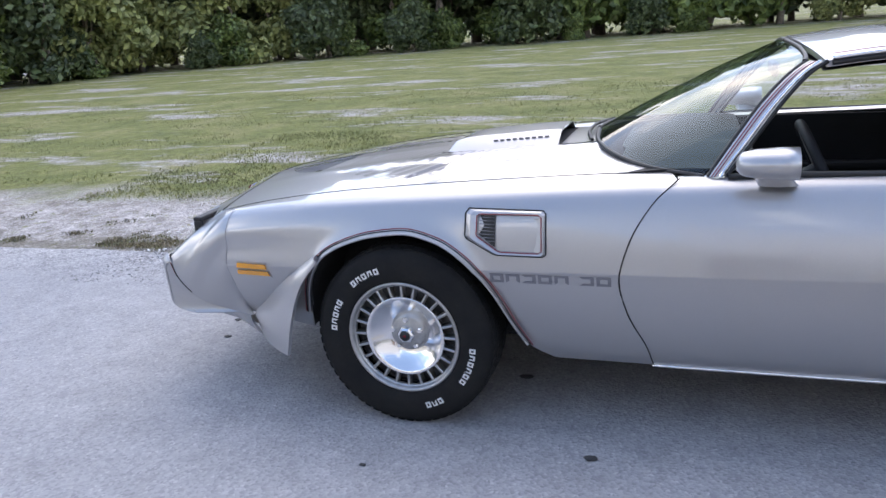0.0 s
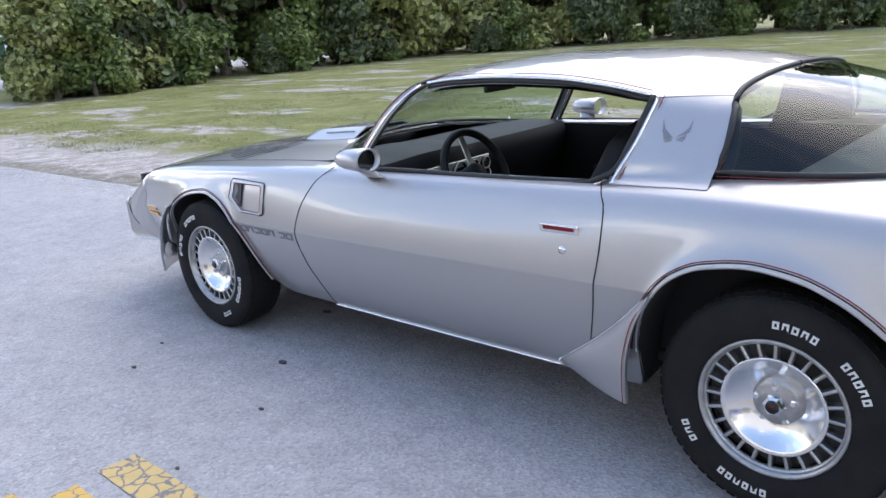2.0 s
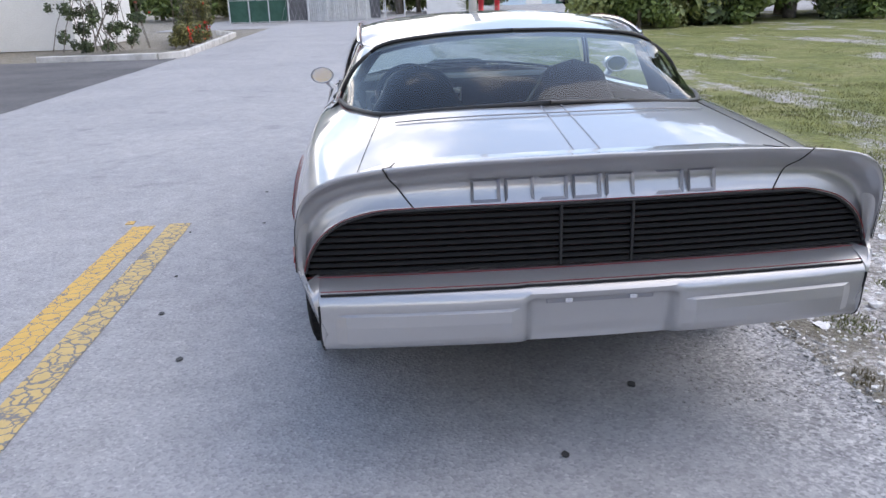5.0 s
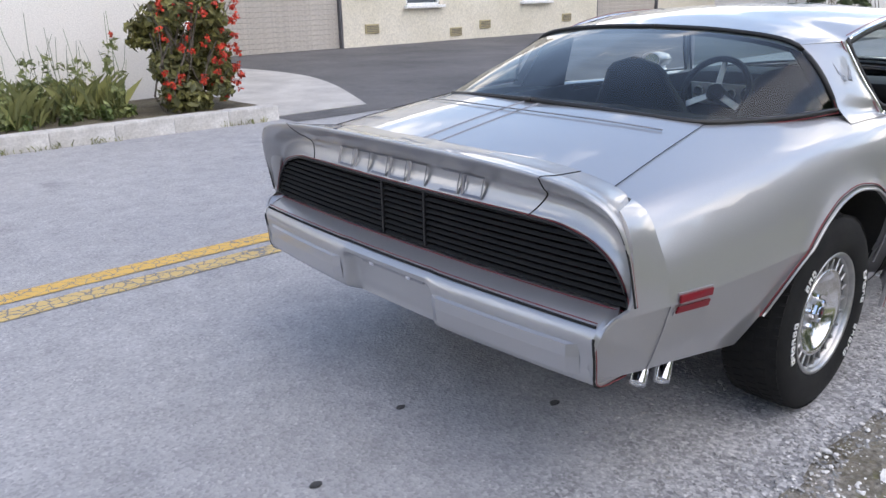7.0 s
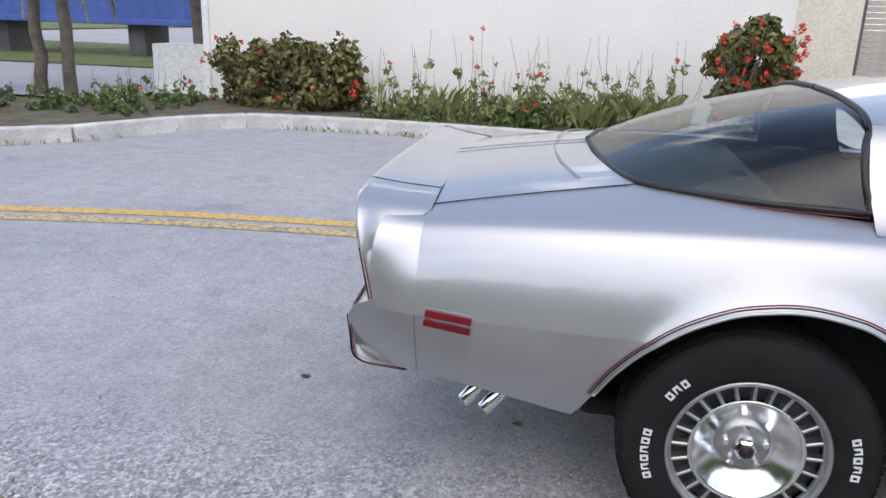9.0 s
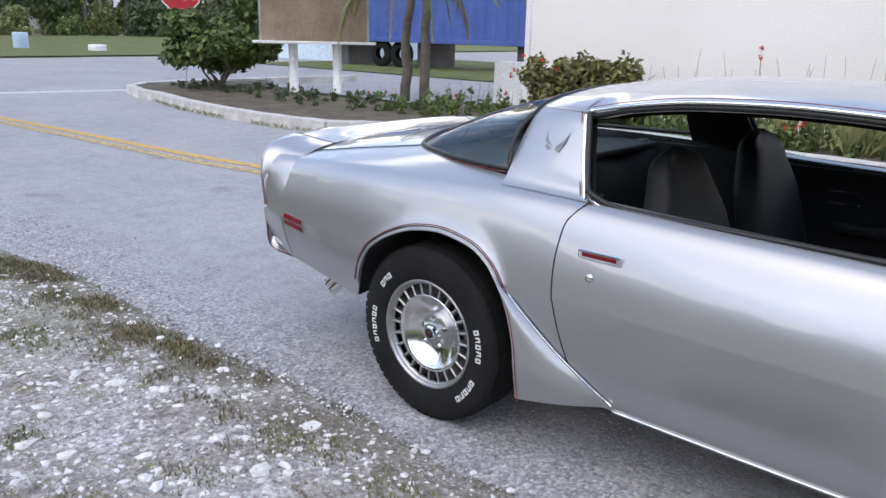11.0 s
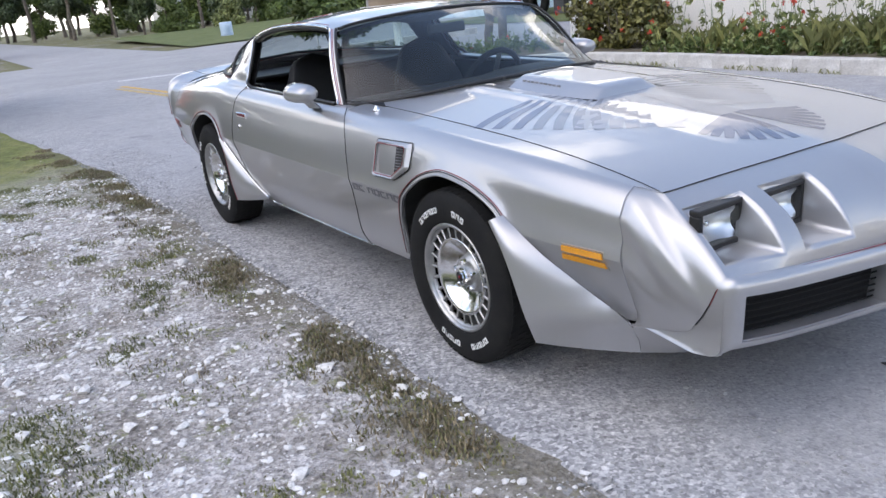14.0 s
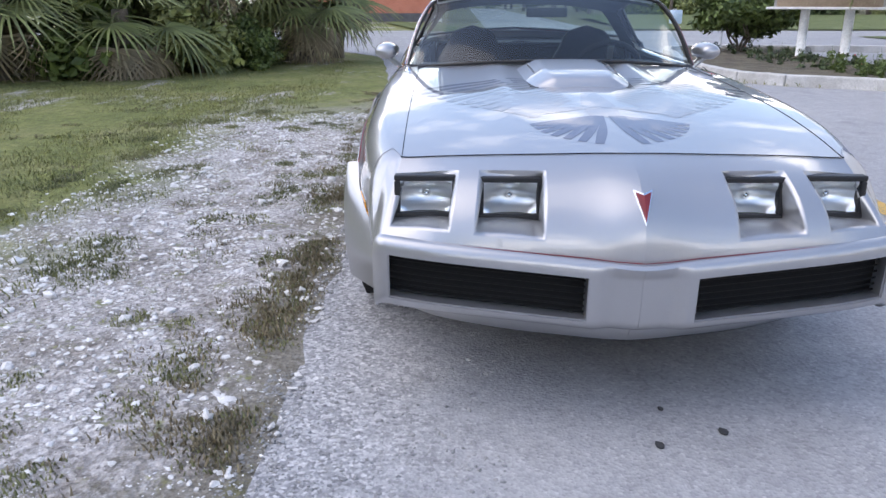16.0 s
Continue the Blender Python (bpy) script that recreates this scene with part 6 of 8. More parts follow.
# ---- cabin ----
box("cabin_floor", (1.9, 1.36, 0.04), (-0.45, 0, 0.32), M_CARPET, car, "dark carpet", 0.01)
box("firewall", (0.04, 1.36, 0.55), (0.62, 0, 0.57), M_INTERIOR, car, "", 0.01)
box("rear_bulkhead", (0.05, 1.30, 0.55), (-1.42, 0, 0.6), M_INTERIOR, car, "", 0.02)
box("parcel_shelf", (0.55, 1.22, 0.03), (-1.55, 0, 0.89), M_INTERIOR, car, "black parcel shelf", 0.01)
v, f = grid(lambda a, b: tuple(np.array(roof_pt(a, b * 0.97)) - np.array((0, 0, 0.035))), LIN(12), np.linspace(-1, 1, 15))
mk("headliner", v, f, M_INTERIOR, car, "dark headliner")
for s in (1, -1):
    v, f = grid(lambda a, t: (0.5 - 1.32 * a, 0.70 + 0.02 * math.sin(t * 3.1), 0.30 + 0.565 * t), LIN(12), LIN(8), -s)
    mk("door_card", v, f, M_INTERIOR, car, "black vinyl door card", solid=0.02, off=0)
    box("armrest", (0.55, 0.06, 0.05), (-0.2, 0.67 * s, 0.63), M_INTERIOR, car, "black armrest", 0.018, 3)
    for k in range(2):
        box("card_trim", (0.12, 0.008, 0.008), (-0.45, 0.676 * s, 0.73 + 0.05 * k), M_CHROME, car, "", 0.002)
    v, f = grid(lambda a, t: (-0.82 - 0.6 * a, 0.66 - 0.03 * a, 0.30 + 0.60 * t), LIN(6), LIN(5), -s)
    mk("rear_side_trim", v, f, M_INTERIOR, car, "black vinyl trim", solid=0.02, off=0)
    v, f = patch([(p[0] + 0.005, p[1] - 0.03, p[2] - 0.01) for p in SAIL_F], [(p[0], p[1] - 0.035, p[2] - 0.01) for p in SAIL_R], (0, 0.01, 0), LIN(8), LIN(5), s)
    mk("pillar_lining", v, f, M_INTERIOR, car, solid=0.006)


def dash_pt(y, t):
    rows = [(0.70, 0.865), (0.45, 0.885), (0.30, 0.88), (0.255, 0.865), (0.25, 0.83), (0.28, 0.72), (0.34, 0.62), (0.42, 0.56)]
    p = curve_at(rows, t)
    hump = 0.03 * math.exp(-((y - 0.36) / 0.2) ** 4)
    return (p[0] - hump, y, p[1] + (hump * 0.5 if t < 0.6 else 0))


v, f = grid(dash_pt, np.linspace(-0.68, 0.68, 40), LIN(20))
dash = mk("dashboard", v, f, M_INTERIOR, car, "black padded dashboard", solid=0.01)
plate_v, plate_f = grid(lambda a, t: (0.200 + 0.035 * t, 0.62 - 0.56 * a, 0.825 - 0.12 * t), LIN(8), LIN(4))
mk("instrument_panel", plate_v, plate_f, M_DASHPLATE, dash, "engine-turned silver instrument panel", solid=0.006, off=0)
for y, z, r in ((0.57, 0.775, 0.03), (0.47, 0.775, 0.048), (0.37, 0.775, 0.026), (0.27, 0.775, 0.048), (0.17, 0.79, 0.026), (0.17, 0.74, 0.026), (0.09, 0.79, 0.026), (0.09, 0.74, 0.026)):
    v, f = lathe([(0.0, 0.0), (r * 0.85, 0.0), (r * 0.9, 0.012), (r, 0.014), (r, 0.0)], 20)
    mk("gauge", [(0.206 - b, y + a, z + c) for a, b, c in v], f, M_BLACK, dash, "round black gauge")
    tube("gauge_ring", [(0.190, y + r * math.cos(a), z + r * math.sin(a)) for a in np.linspace(0, 2 * math.pi, 21)[:-1]], 0.003, M_DASHPLATE, dash, n=5, closed=True)
# steering wheel
sw = new("steering_wheel")
sw.parent = car
sw["label"] = "black three-spoke steering wheel"
sw.matrix_basis = pose(0.02, 0.37, 0.80, 0, -66, 0)
v, f = tube_geo([(0.185 * math.cos(a), 0.185 * math.sin(a), 0) for a in np.linspace(0, 2 * math.pi, 41)[:-1]], 0.017, 10, True)
mk("rim", v, f, M_INTERIOR, sw)
for a in (0, 115, 245):
    a = radians(a)
    bm = box_bm(0.15, 0.035, 0.006, 0.002, 1)
    bmesh.ops.transform(bm, matrix=Matrix.Rotation(a, 4, "Z") @ Matrix.Translation((0.1, 0, -0.012)), verts=bm.verts)
    part("spoke", bm, M_ALU, sw)
v, f = lathe([(0.0, 0.02), (0.04, 0.018), (0.05, 0.0), (0.045, -0.03), (0.03, -0.2)], 24, "z")
mk("horn_button", v, f, M_INTERIOR, sw)


def bucket_seat(y):
    seat = new("front_seat")
    seat.parent = car
    seat["label"] = "black vinyl bucket seat with high rounded backrest"
    seat.matrix_basis = pose(-0.40, y, 0.34)
    def cushion(u, t):
        a = u * 2 * math.pi
        hx, hy = 0.26, 0.24
        k = (abs(math.cos(a)) ** 4 + abs(math.sin(a)) ** 4) ** -0.25
        rr = [(1, 0), (1.03, 0.06), (1.0, 0.13), (0.88, 0.165), (0.55, 0.15), (0.0, 0.145)]
        p = curve_at(rr, t)
        return (hx * k * p[0] * math.cos(a) + 0.1, hy * k * p[0] * math.sin(a), p[1] + 0.03 * math.cos(a))
    v_, f_ = grid(cushion, np.linspace(0, 1, 29), LIN(10))
    mk("cushion", v_, f_, M_INTERIOR, seat)
    def back(u, t):
        a = u * 2 * math.pi
        h = 0.08 + 0.62 * t
        hy = hermite([0, 0.2, 0.6, 0.8, 0.93, 1.0], [0.23, 0.25, 0.235, 0.17, 0.13, 0.0], t)
        hx = hermite([0, 0.5, 0.9, 1.0], [0.085, 0.075, 0.05, 0.0], t)
        k = (abs(math.cos(a)) ** 3 + abs(math.sin(a)) ** 3) ** (-1 / 3)
        bol = 0.025 * (abs(math.sin(a)) ** 3) * (1 if math.cos(a) > 0 else 0)
        return (-0.17 - 0.27 * (h - 0.08) + hx * k * math.cos(a) + bol, hy * k * math.sin(a), h)
    v_, f_ = grid(back, np.linspace(0, 1, 33), LIN(20))
    mk("backrest", v_, f_, M_INTERIOR, seat)
    return seat


bucket_seat(0.37)
bucket_seat(-0.37)
box("console", (0.75, 0.2, 0.2), (-0.15, 0, 0.45), M_INTERIOR, car, "black centre console", 0.03, 3)
v, f = grid(lambda b, t: (curve_at([(-0.80, 0.45), (-0.82, 0.56), (-1.05, 0.57), (-1.16, 0.60), (-1.28, 0.86), (-1.33, 0.90), (-1.40, 0.87)], t)[0], 0.60 * b, curve_at([(-0.80, 0.45), (-0.82, 0.56), (-1.05, 0.57), (-1.16, 0.60), (-1.28, 0.86), (-1.33, 0.90), (-1.40, 0.87)], t)[1] + 0.03 * math.cos(b * 2 * math.pi) - 0.01), np.linspace(-1, 1, 31), LIN(20))
mk("rear_seat", v, f, M_INTERIOR, car, "black vinyl rear bench", solid=0.02)
box("inside_mirror", (0.025, 0.22, 0.05), (0.16, 0, 1.13), M_BLACK, car, "inside rear-view mirror", 0.008)

# ---- emblems as plain shapes ----
def on_top(x, y, lift=0.0008):
    a = (x - cowl_x(y)) / (hood_front(y) - cowl_x(y))
    p = hood_pt(min(max(a, 0), 1), y)
    return (p[0], p[1], p[2] + lift)


def feather(x0, y0, ang, length, width, bend, mat, nm="hood_decal"):
    n = 9
    L, Rr = [], []
    for i in range(n):
        t = i / (n - 1)
        a = ang + bend * t
        x = x0 + length * t * math.cos(ang + bend * t * 0.5)
        y = y0 + length * t * math.sin(ang + bend * t * 0.5)
        w = width * (0.25 + 1.1 * t - 1.2 * max(0, t - 0.6) ** 1.2 * 1.4) * 0.5
        w = max(w, 0.001)
        L.append(on_top(x - w * math.sin(a), y + w * math.cos(a)))
        Rr.append(on_top(x + w * math.sin(a), y - w * math.cos(a)))
    vs = L + Rr
    mk(nm, vs, [(k, n + k, n + k + 1, k + 1) for k in range(n - 1)], mat, hood, "charcoal feather shape on the hood")


for s in (1, -1):
    # wing: dark outer plumes behind, pale inner ones ahead
    for k in range(7):
        feather(1.20 + 0.035 * k, (0.22 - 0.012 * k) * s, radians(88 - 5.0 * k) * s, 0.47 - 0.010 * k, 0.044, -0.42 * s, M_BLUEDECAL if k < 3 else M_GREYDECAL)
    for k in range(7):
        feather(1.44 + 0.035 * k, (0.12 - 0.006 * k) * s, radians(70 - 4.0 * k) * s, 0.40 - 0.02 * k, 0.056, -0.30 * s, M_PALEDECAL)
    # fanned tail at the hood's front
    for k in range(7):
        feather(1.88, (0.012 + 0.006 * k) * s, radians(7 + 9.5 * k) * s, 0.30 - 0.012 * k, 0.036, 0.16 * s, M_BLUEDECAL)
    for k in range(4):
        feather(1.76, 0.01 * s, radians(70 + 5 * k) * s, 0.24, 0.035, 0.1 * s, M_PALEDECAL)
feather(1.45, 0.0, 0.0, 0.45, 0.13, 0.0, M_PALEDECAL)


def flat_shape(name, pts, fn, mat, parent, label="", depth=0.003):
    """A flat outline laid on a surface point by point."""
    n = len(pts)
    a = [fn(*p, 0.0) for p in pts]
    b = [fn(*p, depth) for p in pts]
    fs = [tuple(range(n, 2 * n))] + [(k, (k + 1) % n, n + (k + 1) % n, n + k) for k in range(n)]
    return mk(name, a + b, fs, mat, parent, label, smooth=False)


def nose_front(y, z, d):
    t = 0
    b, a = nose_low(min(abs(y) / 0.69, 1)), nose_top(min(abs(y) / HOOD_Y, 1))
    t = (z - a[2]) / (b[2] - a[2])
    p = nose_pt(min(abs(y) / 0.68, 1), min(max(t, 0), 1))
    return (p[0] + 0.003 + d, y, p[2] + 0.003 + d)


for sc, m, d in ((1.0, M_CHROME, 0.004), (0.78, M_RED, 0.0065)):
    zc = 0.618
    flat_shape("nose_emblem", [(0.027 * sc, zc + 0.036 * sc), (0.0, zc + 0.026 * sc), (-0.027 * sc, zc + 0.036 * sc), (0.0, zc - 0.045 * sc)], nose_front, m, car, "red arrowhead emblem in a chrome edge", d)


def letters(fn, x0, x1, z0, z1, n, gap_after, mat, parent, th=0.2):
    """A word as plain outlined blocks, one a letter."""
    span = (x1 - x0)
    cell = span / (n + 0.5)
    x = x0
    for k in range(n):
        w = cell * 0.86
        o = [(x, z0), (x + w, z0), (x + w, z1), (x, z1)]
        dx, dz = w * th, (z1 - z0) * th
        i_ = [(x + dx, z0 + dz), (x + w - dx, z0 + dz), (x + w - dx, z1 - dz), (x + dx, z1 - dz)]
        vs = [fn(a, b, 0.0025) for a, b in o] + [fn(a, b, 0.0025) for a, b in i_]
        fs = [(q, (q + 1) % 4, 4 + (q + 1) % 4, 4 + q) for q in range(4)]
        if k % 3 == 1:
            fs = fs[1:]
        elif k % 3 == 2:
            fs = [fs[0], fs[1], fs[2]]
        mk("lettering", vs, fs, mat, parent, "outlined block lettering", smooth=False, solid=0.001, off=0)
        x += cell
        if k == gap_after:
            x += cell * 0.5


for s in (1, -1):
    letters(lambda x, z, d: (x, (y_side(x, z) + d) * s, z), 1.045, 0.65, 0.553, 0.584, 7, 4, M_LETTERING, car, 0.24)
    # bird-like mark on the roof pillar
    def sail(x, z, d):
        for t in np.linspace(0, 1, 40):
            a, b = curve_at(SAIL_F, t), curve_at(SAIL_R, t)
            if a[2] * 0.5 + b[2] * 0.5 <= z:
                break
        k = (x - a[0]) / (b[0] - a[0])
        p = a + (b - a) * k + np.array((0, 0.012, 0)) * 4 * k * (1 - k)
        return (x, (p[1] + 0.002 + d) * s, z)
    for q in (1, -1):
        for k in range(4):
            b0 = (-1.0 + q * 0.004, 1.035 - 0.003 * k)
            tip = (-1.0 + q * (0.045 - 0.007 * k), 1.085 - 0.016 * k)
            mid = ((b0[0] + tip[0]) / 2 + q * 0.012, (b0[1] + tip[1]) / 2 - 0.006)
            flat_shape("pillar_decal", [b0, (mid[0] + q * 0.004, mid[1] - 0.004), tip, (mid[0] - q * 0.002, mid[1] + 0.006)], sail, M_GREYDECAL, car, "small charcoal wing decal", 0.0008)


SPO_A = list(np.linspace(0, 0.62, 63))
SPO_Y = [spoiler_pt(a_, 0.78)[1] for a_ in SPO_A]


def spo_face(y, z, d):
    """The spoiler's rear face, z 0 to 1 up the lettered band."""
    p = spoiler_pt(float(np.interp(abs(y), SPO_Y, SPO_A)), 0.865 - 0.19 * z)
    return (p[0] - 0.0015 - d * 0.5, y, p[2])


letters(spo_face, 0.345, -0.345, 0.0, 1.0, 7, 4, M_LETTERING, car, 0.1)

# ---- plants ----
rng = np.random.default_rng(5)


def leaf_cloud(centres, radii, n, size, flat=0.75, stretch=1.7, seed=1, droop=0.0):
    """Small pointed leaves scattered through and over a set of clumps."""
    r = np.random.default_rng(seed)
    C, Rr = np.array(centres, float), np.array(radii, float)
    w = (Rr.prod(axis=1) ** 0.67)
    pick = r.choice(len(C), n, p=w / w.sum())
    d = r.normal(size=(n, 3))
    d /= np.linalg.norm(d, axis=1, keepdims=True)
    rad = r.random(n) ** 0.38
    lump = 1 + 0.16 * np.sin(d[:, 0] * 5 + pick) * np.cos(d[:, 1] * 4 + pick * 2) + 0.12 * np.sin(d[:, 2] * 7 + pick * 3)
    P = C[pick] + d * Rr[pick] * (rad * lump)[:, None]
    nrm = d + r.normal(size=(n, 3)) * flat
    nrm[:, 2] += 0.3
    nrm /= np.linalg.norm(nrm, axis=1, keepdims=True)
    t = np.cross(nrm, r.normal(size=(n, 3)))
    t[:, 2] -= droop
    t /= np.linalg.norm(t, axis=1, keepdims=True)
    b = np.cross(nrm, t)
    s = size * (0.6 + 0.8 * r.random(n))[:, None]
    V = np.empty((n, 4, 3))
    V[:, 0] = P - t * s * stretch * 0.5
    V[:, 1] = P + b * s * 0.5 + nrm * s * 0.12
    V[:, 2] = P + t * s * stretch * 0.5
    V[:, 3] = P - b * s * 0.5 + nrm * s * 0.12
    keep_ = V[:, :, 2].min(axis=1) > 0.0
    V = V[keep_]
    idx = np.arange(len(V) * 4).reshape(-1, 4)
    return V.reshape(-1, 3), [tuple(q) for q in idx.tolist()]


def mesh_only(name, v_, f_, mat, smooth=False):
    me = bpy.data.meshes.new(name)
    me.from_pydata([tuple(p) for p in v_], [], f_)
    me.materials.append(mat)
    if smooth:
        me.shade_smooth()
    return me


def add_part(name, me, parent, label=""):
    ob = new(name, me)
    ob.parent = parent
    if label:
        ob["label"] = label
    return ob


def limb(p0, p1, r0, r1, n=6, wob=0.1, seed=0):
    r = np.random.default_rng(seed)
    p0, p1 = np.array(p0, float), np.array(p1, float)
    vs, fs = [], []
    for i in range(n):
        t = i / (n - 1)
        c = p0 + (p1 - p0) * t + r.normal(size=3) * wob * (t * (1 - t)) * 2
        rr = r0 + (r1 - r0) * t
        for k in range(7):
            a = 2 * math.pi * k / 7
            vs.append((c[0] + rr * math.cos(a), c[1] + rr * math.sin(a), c[2]))
    for i in range(n - 1):
        for k in range(7):
            fs.append((i * 7 + k, i * 7 + (k + 1) % 7, (i + 1) * 7 + (k + 1) % 7, (i + 1) * 7 + k))
    return vs, fs


def join(*geos):
    vs, fs = [], []
    for v_, f_ in geos:
        o = len(vs)
        vs.extend([tuple(p) for p in v_])
        fs.extend([tuple(i + o for i in q) for q in f_])
    return vs, fs


def broadleaf(seed, h, w, n, size, mat, skirt=True):
    """A forest-edge tree: leaning trunk, limbs, and lumpy clumps of leaves down to the ground."""
    r = np.random.default_rng(seed)
    cs, rs = [], []
    for k in range(16):
        a = r.random() * 6.28
        q = r.random() ** 0.6
        z = h * (0.10 + 0.82 * r.random()) if skirt else h * (0.4 + 0.52 * r.random())
        rr = w * (0.95 - 0.55 * (z / h)) * q
        cs.append((rr * math.cos(a), rr * math.sin(a), z))
        s_ = w * (0.28 + 0.24 * r.random())
        rs.append((s_, s_, s_ * (0.75 + 0.3 * r.random())))
    crown = mesh_only("crown", *leaf_cloud(cs, rs, n, size, seed=seed), mat)
    top = (r.normal() * 0.3, r.normal() * 0.3, h * 0.85)
    geos = [limb((0, 0, -0.1), top, 0.045 * h * 0.5 + 0.05, 0.03, 8, 0.4, seed)]
    for k in range(6):
        c = cs[k]
        geos.append(limb((top[0] * 0.4, top[1] * 0.4, h * (0.2 + 0.08 * k)), c, 0.07, 0.02, 5, 0.2, seed + k))
    trunk = mesh_only("trunk", *join(*geos), M_BARK, True)
    return crown, trunk


def plant(name, label, cat, group, crown, trunk, m):
    ob = empty(name, label, cat, group, m)
    add_part("crown", crown, ob)
    add_part("trunk", trunk, ob)
    return ob


kinds = [broadleaf(11, 9.0, 3.2, 7500, 0.27, M_LEAF_DARK, False), broadleaf(12, 7.5, 3.0, 7500, 0.25, M_LEAF), broadleaf(13, 10.5, 3.4, 8000, 0.28, M_LEAF_DARK, False), broadleaf(14, 6.5, 2.8, 6500, 0.24, M_LEAF_LIGHT), broadleaf(15, 9.5, 3.6, 8000, 0.28, M_LEAF_DARK)]
shrubs = [broadleaf(21, 2.8, 1.7, 4200, 0.15, M_LEAF), broadleaf(22, 2.2, 1.5, 3800, 0.13, M_LEAF_LIGHT), broadleaf(23, 3.4, 1.9, 4500, 0.17, M_LEAF_DARK)]
line = curve_pts([(35, -13.5), (30.5, -14.5), (29.5, -20), (29, -27), (23, -35), (13, -41), (0, -46), (-14, -48), (-30, -46), (-48, -40)], 34)
r_ = random.Random(4)
for row, (off, sc) in enumerate(((0.0, 1.0), (4.5, 1.2), (8.5, 1.25))):
    for k, (x, y) in enumerate(line):
        nx, ny = (0.75, -0.66)
        c, t = kinds[(1, 3, 0, 1, 2, 3, 1)[(k * 3 + k // 4) % 7] if row == 0 else 4]
        s_ = sc * r_.uniform(0.62, 1.28)
        m = pose(x + nx * off + r_.uniform(-1, 1), y + ny * off + r_.uniform(-1, 1), -0.05, 0, 0, r_.uniform(0, 360)) @ Matrix.Diagonal((s_, s_, s_ * r_.uniform(0.9, 1.15), 1))
        plant("tree", "dense leafy tree of the wood's edge behind the grass", "tree", "trees at the wood's edge", c, t, m)
for k, (x, y) in enumerate(curve_pts([(31.5, -11.2), (27.5, -13.0), (27.8, -20), (27, -26.5), (21.5, -33.5), (12, -39), (0, -43.5)], 26)):
    c, t = shrubs[k % 3]
    s_ = r_.uniform(0.45, 1.2)
    if k % 3 == 1:
        continue
    plant("shrub", "leafy green shrub at the foot of the wood", "shrub", "shrubs at the wood's edge", c, t, pose(x + r_.uniform(-0.8, 0.8), y + r_.uniform(-0.8, 0.8), -0.05, 0, 0, r_.uniform(0, 360)) @ Matrix.Diagonal((s_, s_, s_, 1)))
# lighter thicket that comes nearest to the road's bend
for k, (x, y) in enumerate(((25.6, -8.6), (27.2, -9.6), (26.6, -11.4), (28.7, -10.4), (24.9, -9.6), (27.5, -12.8))):
    c, t = (kinds[3], kinds[1], kinds[3])[k % 3]
    s_ = (0.62, 0.75, 0.7, 0.8, 0.45, 0.6)[k]
    plant("tree", "bright green bushy tree near the road's bend", "tree", "thicket by the bend", c, t, pose(x, y, -0.05, 0, 0, 70 * k) @ Matrix.Diagonal((s_, s_, s_, 1)))


# ---- fan palms ----
def fan_frond(length, n, spread_deg, dry=False, seed=0):
    r = np.random.default_rng(seed)
    vs, fs = tube_geo([(length * 0.5 * t, 0, 0.10 * math.sin(t * 2.2)) for t in np.linspace(0, 1, 6)], 0.011, 5)
    base = np.array((length * 0.5, 0, 0.08))
    for k in range(n):
        a = radians(spread_deg) * (k / (n - 1) - 0.5) * 2
        L_ = length * 0.62 * (0.8 + 0.2 * math.cos(a)) * r.uniform(0.85, 1.05)
        d = np.array((math.cos(a), math.sin(a), 0.12))
        side = np.array((-math.sin(a), math.cos(a), 0))
        o = len(vs)
        for i in range(5):
            t = i / 4
            sag = -(0.55 if dry else 0.34) * L_ * t ** 2.4
            c = base + d * L_ * t + np.array((0, 0, sag))
            w = 0.020 * (1 - t) ** 0.7 + 0.0015
            vs.append(tuple(c - side * w))
            vs.append(tuple(c + side * w + np.array((0, 0, 0.008))))
        for i in range(4):
            fs.append((o + 2 * i, o + 2 * i + 1, o + 2 * i + 3, o + 2 * i + 2))
    return vs, fs


FRONDS = [mesh_only("frond", *fan_frond(1.5, 26, 118, seed=k), M_PALM) for k in range(3)]
DRYF = [mesh_only("dry_frond", *fan_frond(1.25, 22, 95, True, seed=k + 9), M_PALMDRY) for k in range(2)]


def fan_palm(x, y, h, n, seed, sc=1.0, dry=5, label="fan palm with drooping fronds and dry skirt on the grass"):
    r = random.Random(seed)
    p = empty("fan_palm", label, "palm", "fan palms", pose(x, y, -0.03))
    add_part("trunk", mesh_only("trunk", *limb((0, 0, 0), (0.15, 0.1, h), 0.17, 0.13, 9, 0.05, seed), M_BARK, True), p)
    for k in range(n):
        f_ = add_part("frond", FRONDS[k % 3], p)
        f_.matrix_basis = pose(0.15, 0.1, h + r.uniform(-0.15, 0.1), r.uniform(-12, 12), -r.uniform(-32, 62), 360 * k / n + r.uniform(-14, 14)) @ Matrix.Scale(sc * r.uniform(0.85, 1.15), 4)
    for k in range(dry):
        f_ = add_part("dry_frond", DRYF[k % 2], p, "grey-brown hanging dry frond")
        f_.matrix_basis = pose(0.15, 0.1, h - 0.1, r.uniform(-15, 15), r.uniform(48, 74), r.uniform(0, 360)) @ Matrix.Scale(sc, 4)
    return p


